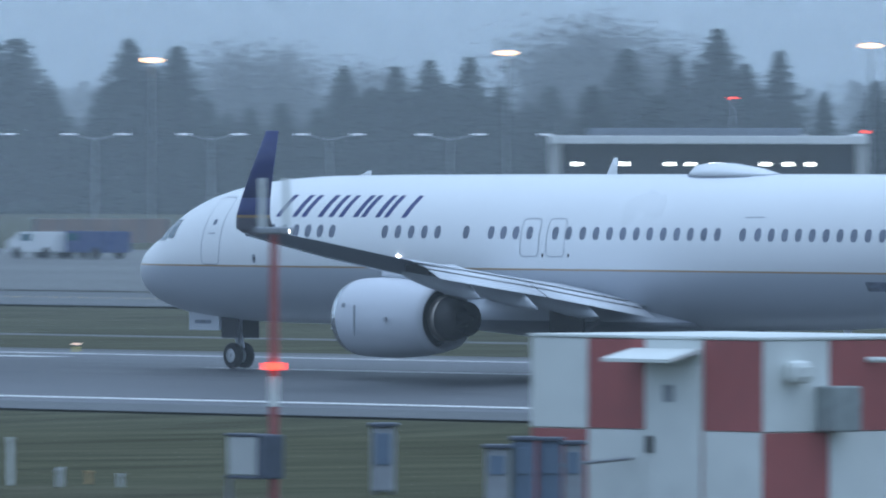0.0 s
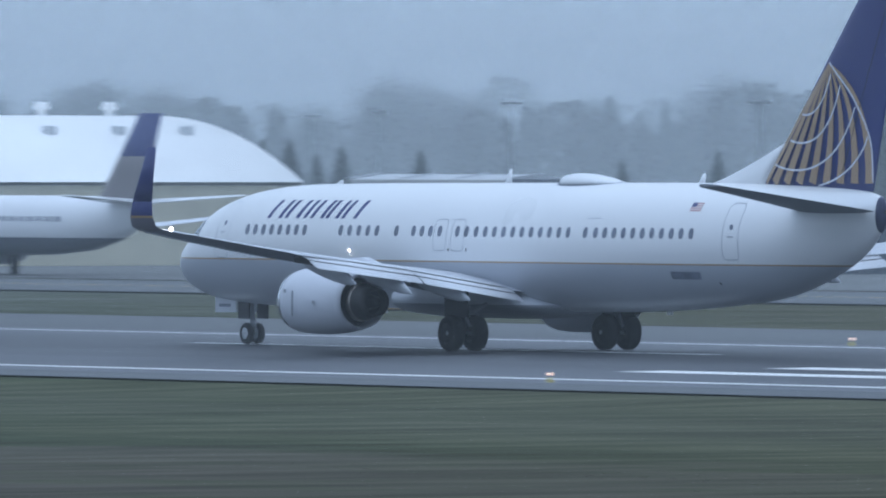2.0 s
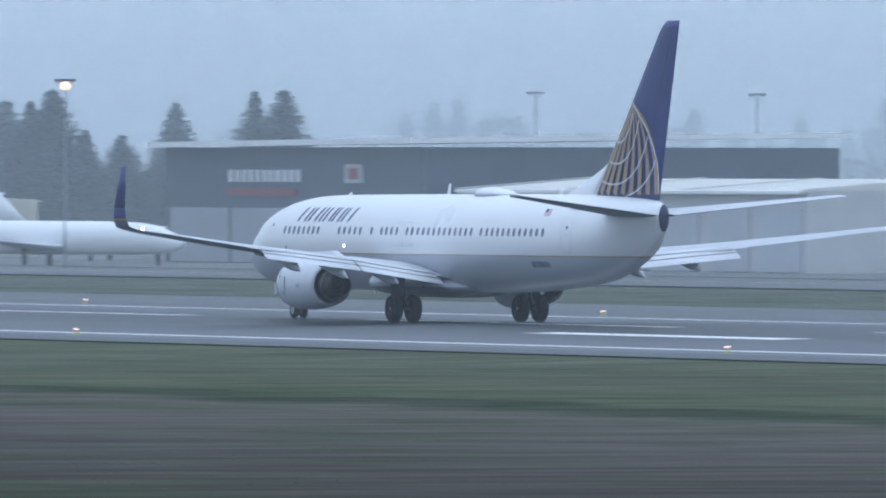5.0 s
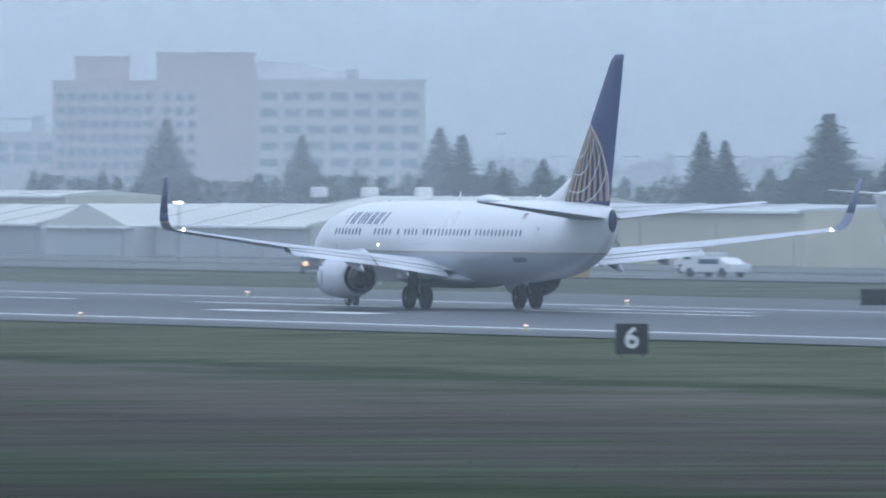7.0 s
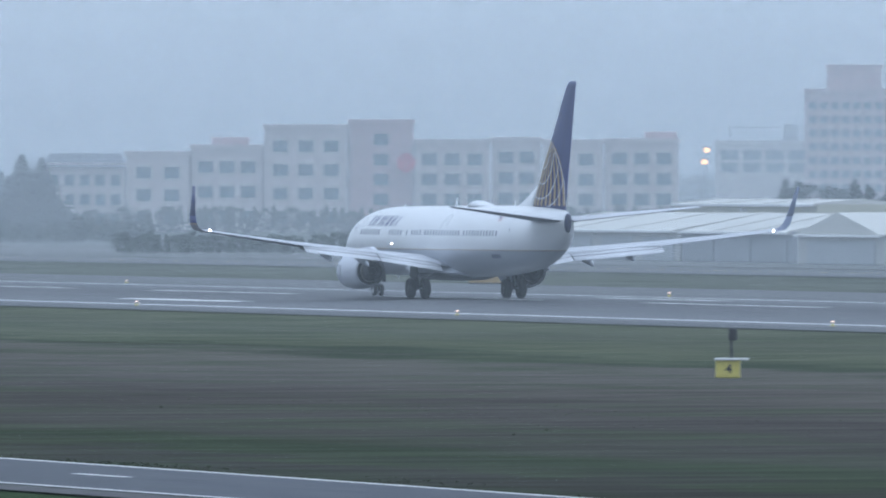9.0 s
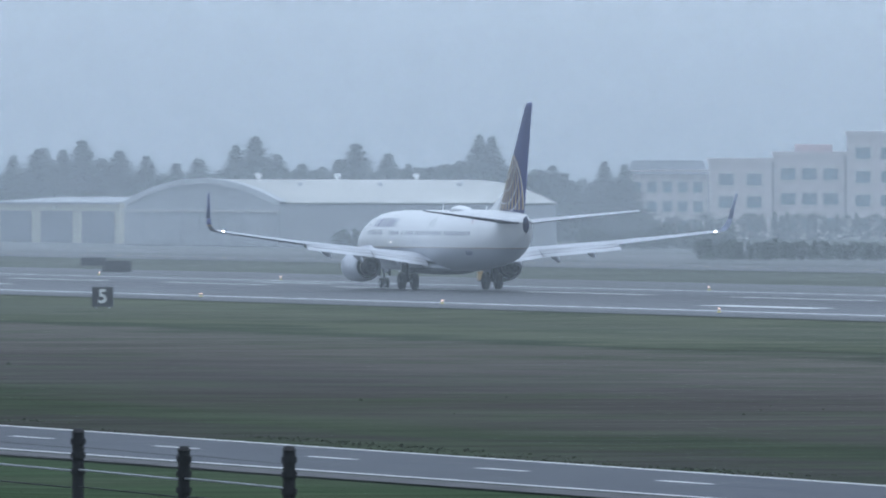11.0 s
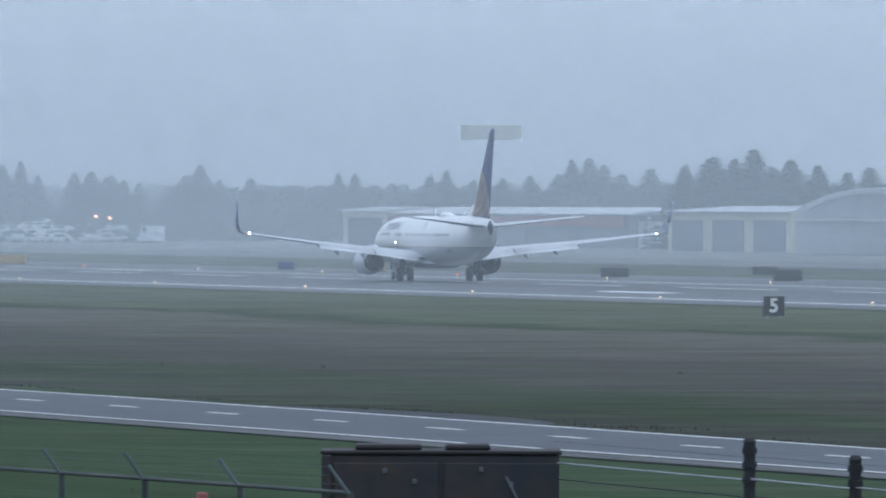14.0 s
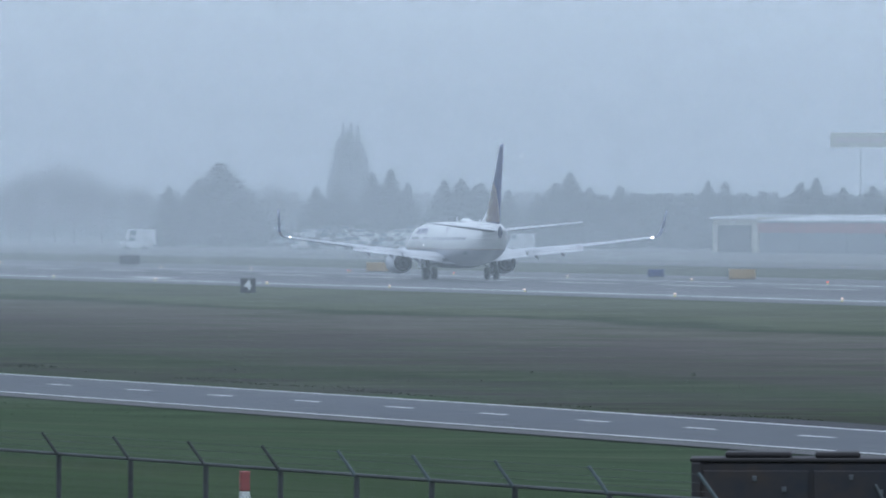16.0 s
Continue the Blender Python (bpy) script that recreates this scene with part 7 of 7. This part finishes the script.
grove("fir", 1500, ((69.59, 11.7, 0.88), (69.42, 8.1, 0.88), (69.26, 9.0, 1.09), (69.18, 7.3, 0.88), (69.08, 10.8, 0.88), (68.61, 12.0, 0.88), (68.52, 11.0, 0.88), (68.34, 8.1, 1.28), (68.24, 8.1, 0.99), (68.1, 14.0, 1.23), (67.77, 10.6, 1.48), (67.85, 9.2, 1.28), (67.64, 13.8, 0.88), (67.45, 14.2, 1.19), (67.35, 14.0, 0.99), (67.26, 15.3, 1.19), (67.13, 11.0, 1.19), (66.98, 10.5, 1.19), (66.76, 14.0, 1.09), (66.44, 15.2, 0.84), (66.32, 15.3, 1.13), (67.53, 10.4, 1.19), (67.69, 8.9, 1.19), (66.38, 11.0, 0.99), (67.39, 11.0, 1.28)))
grove("fir", 1700, ((70.79, 14.0, 1.01), (70.24, 12.3, 0.85), (69.68, 13.1, 1.01), (70.02, 8.2, 0.85), (69.47, 9.1, 0.93), (69.39, 8.0, 1.01), (69.58, 7.7, 0.93), (69.81, 7.7, 1.01), (70.86, 10.1, 0.85), (70.18, 8.7, 0.85), (70.71, 8.7, 0.85), (70.41, 7.7, 0.85), (71.05, 8.0, 1.11), (71.33, 8.0, 1.01)))
grove("fir", 2080, ((76.84, 11.7, 1.34), (76.73, 13.4, 1.46), (76.55, 14.8, 1.57), (76.63, 13.3, 1.34), (76.4, 13.3, 1.57), (76.29, 12.5, 1.34), (76.08, 12.1, 1.46), (75.93, 14.1, 1.23), (75.85, 15.4, 1.46), (75.76, 12.8, 1.34), (75.66, 11.4, 1.34), (75.44, 14.4, 1.46), (75.51, 11.9, 1.34), (75.31, 12.9, 1.34), (75.23, 11.3, 1.34), (74.94, 15.7, 1.01), (74.89, 15.4, 1.12), (74.8, 11.4, 1.34), (74.64, 11.1, 1.46), (74.43, 11.8, 1.12), (74.35, 11.3, 1.12), (75.05, 11.1, 1.46), (76.17, 11.4, 1.34), (75.14, 10.9, 1.34), (76.47, 12.1, 1.46), (75.58, 10.9, 1.34)))
grove("fir", 2350, ((77.29, 14.0, 1.13), (77.22, 14.4, 1.13), (77.16, 13.2, 1.13), (76.71, 14.6, 1.52), (76.83, 13.3, 1.26), (77.8, 11.9, 1.26), (77.87, 11.2, 1.26), (77.69, 10.7, 1.39), (76.97, 12.5, 1.64), (77.46, 11.4, 1.52), (77.09, 11.8, 1.39), (77.35, 11.7, 1.26), (77.57, 11.0, 1.52)))
grove("fir", 2520, ((78.8, 13.4, 1.23), (78.86, 11.8, 1.34), (78.24, 12.2, 1.01), (78.17, 12.0, 1.12), (77.86, 12.0, 0.67), (77.8, 12.8, 0.78), (78.4, 8.7, 0.90), (78.6, 11.3, 1.12), (79.31, 12.2, 1.23), (79.25, 12.0, 1.23), (79.18, 11.3, 1.23), (79.11, 11.0, 1.12)))
grove("fir", 2600, ((80.22, 15.6, 2.05), (80.31, 12.5, 1.73), (80.13, 11.4, 1.51), (79.53, 14.5, 0.97), (79.6, 13.7, 1.08), (79.46, 12.0, 0.97), (79.83, 11.2, 1.30), (79.74, 12.0, 1.30), (79.24, 12.6, 1.30), (79.32, 11.2, 1.08), (79.16, 12.0, 1.19), (78.8, 13.9, 1.19), (78.72, 11.2, 1.08), (78.59, 11.2, 1.30), (78.93, 10.1, 1.19), (78.41, 9.1, 0.97), (79.05, 10.6, 1.19), (80.43, 11.2, 1.30)))
grove("fir", 3200, ((79.69, 27.2, 0.40), (79.722, 26.6, 0.36), (79.662, 26.3, 0.36), (79.745, 23.0, 0.45), (79.64, 22.0, 0.45), (79.70, 25.5, 0.45)))
grove("bare", 2900, ((80.89, 16.4, 1.6), (80.99, 14.6, 1.5), (80.81, 15.2, 1.5), (79.99, 13.1, 1.4), (81.07, 13.5, 1.3), (80.7, 12.9, 1.3), (80.56, 12.3, 1.3)))


def far_wood(name, b0, b1, dist, low, high, count, seed, label, mat, deep=160.0):
    """A far belt of woodland as one mesh: many ragged crowns of small tufts, uneven in height."""
    r = random.Random(seed)
    verts, faces = [], []
    for k in range(count):
        b = b0 + (b1 - b0) * (k + r.uniform(0, 1)) / count
        d = dist + r.uniform(0, deep)
        x, y = -d * math.sin(radians(b)), d * math.cos(radians(b))
        grow = noise.noise((b * 1.7, seed, 0)) * 0.5 + 0.5
        h = low + (high - low) * min(1, max(0, grow + r.uniform(-0.25, 0.25)))
        pointed = r.random() < 0.55
        rad = h * (0.28 if pointed else 0.45)
        for _ in range(460):
            f = r.random() ** 0.8
            reach = rad * ((1 - f) ** 0.75 if pointed else math.sqrt(max(0.02, 1 - (2 * f - 1.05) ** 2)))
            a, q = r.uniform(0, 2 * math.pi), math.sqrt(r.random()) * reach
            s = h * 0.066 * r.uniform(0.6, 1.4)
            c = (x + math.cos(a) * q, y + math.sin(a) * q, h * (0.04 + 0.94 * f))
            i = len(verts)
            verts += [(c[0] + r.uniform(-s, s), c[1] + r.uniform(-s, s), c[2] + r.uniform(-s, s)) for _ in range(3)]
            faces.append((i, i + 1, i + 2))
    me = bpy.data.meshes.new(name)
    me.from_pydata(verts, [], faces)
    me.materials.append(mat)
    return tagged(new(name, me), label, "woodland", kind="stuff")


far_wood("far_wood", 46.5, 58.5, 2250, 8, 18, 170, 3, "misty belt of mixed winter trees", M_twig)
far_wood("far_wood", 46.5, 66.5, 3650, 10, 28, 200, 4, "misty far belt of tall trees", M_twig)
far_wood("far_wood", 57.5, 67.0, 2700, 7, 13, 140, 5, "misty belt of bare winter trees", M_twig)
far_wood("far_wood", 66.0, 71.3, 1560, 4.8, 8.2, 110, 6, "misty belt of low trees and shrubs", M_needle)
far_wood("far_wood", 71.2, 74.6, 2050, 2.5, 4.5, 110, 16, "low shrubs before the hotels", M_needle, 60)
far_wood("far_wood", 65.0, 75.0, 3400, 9, 15, 130, 7, "far misty tree line", M_twig)
far_wood("far_wood", 74.55, 76.35, 1990, 7.8, 11.2, 120, 8, "misty tree line behind the airfield", M_needle)
far_wood("far_wood", 73.5, 74.7, 2420, 7.6, 11.6, 40, 38, "misty tree line behind the hotels", M_needle)
far_wood("far_wood", 76.3, 78.9, 2560, 7.4, 11.0, 150, 28, "misty tree line behind the depots", M_needle)
far_wood("far_wood", 78.8, 82.4, 3200, 6.4, 11.0, 130, 18, "misty tree line behind the car park", M_needle)
far_wood("far_wood", 76.5, 82.5, 3500, 8, 13, 160, 9, "far misty tree line", M_twig)
far_wood("hedge", 75.39, 75.52, 1700, 1.0, 4.4, 6, 10, "low dark bushes beside the apron", M_bush, 20)
far_wood("hedge", 73.9, 74.55, 1700, 0.9, 4.0, 34, 12, "low dark bushes beside the apron", M_bush, 60)
far_wood("hedge", 73.0, 74.05, 1420, 0.9, 2.7, 60, 17, "low dark hedge beside the apron", M_bush, 30)
far_wood("hedge", 69.42, 69.64, 1090, 1.6, 5.0, 8, 13, "dark green bushes before the hangar", M_bush, 12)
far_wood("hedge", 69.02, 69.36, 1070, 1.4, 4.8, 9, 14, "dark green bushes before the hangar", M_bush, 10)


# ---- rough grass: tufts and clumps of uneven height ----
def tufts(name, x0, x1, y0, y1, count, tall, seed, mat, label, patchy=0.45, scale=(0.012, 0.06)):
    r = random.Random(seed)
    verts, faces = [], []
    while count:
        x, y = r.uniform(x0, x1), r.uniform(y0, y1)
        n = noise.noise((x * scale[0], y * scale[1], seed))
        if n < patchy - 0.5 + r.uniform(-0.12, 0.12):
            continue
        count -= 1
        z = ground_z(x, y) - 0.01
        h = tall * r.uniform(0.35, 1.0) * (0.6 + max(0, n))
        for _ in range(3):
            a = r.uniform(0, 6.28)
            w = h * r.uniform(0.5, 1.4)
            dx, dy = math.cos(a) * w, math.sin(a) * w
            i = len(verts)
            verts += [(x - dx, y - dy, z), (x + dx, y + dy, z), (x + r.uniform(-w, w) * 0.6, y + r.uniform(-w, w) * 0.6, z + h)]
            faces.append((i, i + 1, i + 2))
    me = bpy.data.meshes.new(name)
    me.from_pydata(verts, [], faces)
    me.materials.append(mat)
    return tagged(new(name, me), label, "grass", kind="stuff")


M_tuft_green = material("rough_green_grass_blades", (0.084, 0.098, 0.05), 0.9, vary=0.25, scale=0.05, spec=0.0)
M_tuft_brown = material("withered_brown_grass_blades", (0.095, 0.083, 0.070), 0.9, vary=0.25, scale=0.05, spec=0.0)
tufts("grass_tufts", -1000, -150, 95, 206, 22000, 0.034, 21, M_tuft_brown, "rough withered grass before the runway")
tufts("grass_tufts", -1000, -150, 95, 206, 22000, 0.034, 22, M_tuft_green, "rough green grass before the runway", 0.55)
tufts("grass_tufts", -1500, -900, 150, 206, 8000, 0.034, 23, M_tuft_brown, "rough withered grass before the runway")
M_weed = material("dark_green_weeds", (0.056, 0.066, 0.038), 0.9, vary=0.3, scale=0.3, spec=0.0)
tufts("weeds", -620, -230, 95.5, 126, 26, 0.13, 24, M_weed, "dark clumps of weeds in the rough grass", 0.6, (0.05, 0.12))
tufts("rough_clumps", -640, -230, 92.3, 94.6, 2200, 0.085, 32, M_weed, "ragged dark weeds along the road's edge", 0.5, (0.06, 0.3))
M_tuft_lush = material("lush_green_grass_blades", (0.046, 0.078, 0.034), 0.9, vary=0.25, scale=0.05, spec=0.0)
tufts("verge_grass", -620, -120, 24, 78, 20000, 0.04, 26, M_tuft_lush, "short green grass beside the road", 0.3)
tufts("verge_grass", -2200, -300, 274, 325, 12000, 0.05, 27, M_tuft_green, "rough grass between runway and taxiway", 0.4)


# ---- drifting mist: thin upright sheets stand in for its haze over the whole field ----
def mist_material(strength):
    m = bpy.data.materials.new("grey_winter_mist")
    m.use_nodes = True
    nt = m.node_tree
    nt.nodes.clear()
    out = nt.nodes.new("ShaderNodeOutputMaterial")
    mix = nt.nodes.new("ShaderNodeMixShader")
    clear = nt.nodes.new("ShaderNodeBsdfTransparent")
    both = nt.nodes.new("ShaderNodeMixShader")
    dif = nt.nodes.new("ShaderNodeBsdfDiffuse")
    tra = nt.nodes.new("ShaderNodeBsdfTranslucent")
    for n in (dif, tra):
        n.inputs["Color"].default_value = (0.895, 0.96, 1.0, 1)
    nt.links.new(dif.outputs[0], both.inputs[1])
    nt.links.new(tra.outputs[0], both.inputs[2])
    co = nt.nodes.new("ShaderNodeNewGeometry")
    sep = nt.nodes.new("ShaderNodeSeparateXYZ")
    nt.links.new(co.outputs["Position"], sep.inputs[0])
    fade = nt.nodes.new("ShaderNodeMapRange")
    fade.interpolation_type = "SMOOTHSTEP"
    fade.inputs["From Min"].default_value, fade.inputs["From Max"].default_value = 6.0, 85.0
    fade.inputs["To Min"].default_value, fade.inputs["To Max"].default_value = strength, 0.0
    nt.links.new(sep.outputs["Z"], fade.inputs[0])
    drift = nt.nodes.new("ShaderNodeTexNoise")
    drift.inputs["Scale"].default_value, drift.inputs["Detail"].default_value = 0.009, 3
    nt.links.new(co.outputs["Position"], drift.inputs["Vector"])
    rng = nt.nodes.new("ShaderNodeMapRange")
    rng.inputs["From Min"].default_value, rng.inputs["From Max"].default_value = 0.3, 0.7
    rng.inputs["To Min"].default_value, rng.inputs["To Max"].default_value = 0.7, 1.3
    nt.links.new(drift.outputs["Fac"], rng.inputs[0])
    mul = nt.nodes.new("ShaderNodeMath")
    mul.operation = "MULTIPLY"
    nt.links.new(fade.outputs[0], mul.inputs[0])
    nt.links.new(rng.outputs[0], mul.inputs[1])
    low = nt.nodes.new("ShaderNodeMapRange")
    low.interpolation_type = "SMOOTHSTEP"
    low.inputs["From Min"].default_value, low.inputs["From Max"].default_value = -0.3, 0.45
    nt.links.new(sep.outputs["Z"], low.inputs[0])
    soft = nt.nodes.new("ShaderNodeMath")
    soft.operation = "MULTIPLY"
    nt.links.new(mul.outputs[0], soft.inputs[0])
    nt.links.new(low.outputs[0], soft.inputs[1])
    nt.links.new(soft.outputs[0], mix.inputs[0])
    nt.links.new(clear.outputs[0], mix.inputs[1])
    nt.links.new(both.outputs[0], mix.inputs[2])
    nt.links.new(mix.outputs[0], out.inputs[0])
    return m


# haze is put into the sheets' opacity, stepped up with distance
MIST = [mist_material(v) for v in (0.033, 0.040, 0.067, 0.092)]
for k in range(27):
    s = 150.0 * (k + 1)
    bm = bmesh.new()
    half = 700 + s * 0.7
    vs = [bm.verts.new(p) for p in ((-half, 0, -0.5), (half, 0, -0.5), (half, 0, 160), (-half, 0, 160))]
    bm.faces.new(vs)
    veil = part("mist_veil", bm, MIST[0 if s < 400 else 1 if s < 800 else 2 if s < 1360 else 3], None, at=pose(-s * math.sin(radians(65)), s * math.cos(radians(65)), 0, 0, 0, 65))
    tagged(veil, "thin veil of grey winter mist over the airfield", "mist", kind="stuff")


# ---- what moves ----
def motions():
    # the take-off run: along the runway's centre line, gathering speed
    run = ((0, -297.45), (1, -344.22), (2, -392.69), (3, -443.0), (4, -495.26), (5, -549.55), (6, -605.94), (7, -664.48), (8, -725.18), (9, -788.05), (10, -853.07),
           (11, -920.18), (12, -989.32), (13, -1060.4), (14, -1133.31), (15, -1207.93), (16, -1284.08))
    walk(airliner, [(t, pose(x, RW, 0.262)) for t, x in run])


motions()
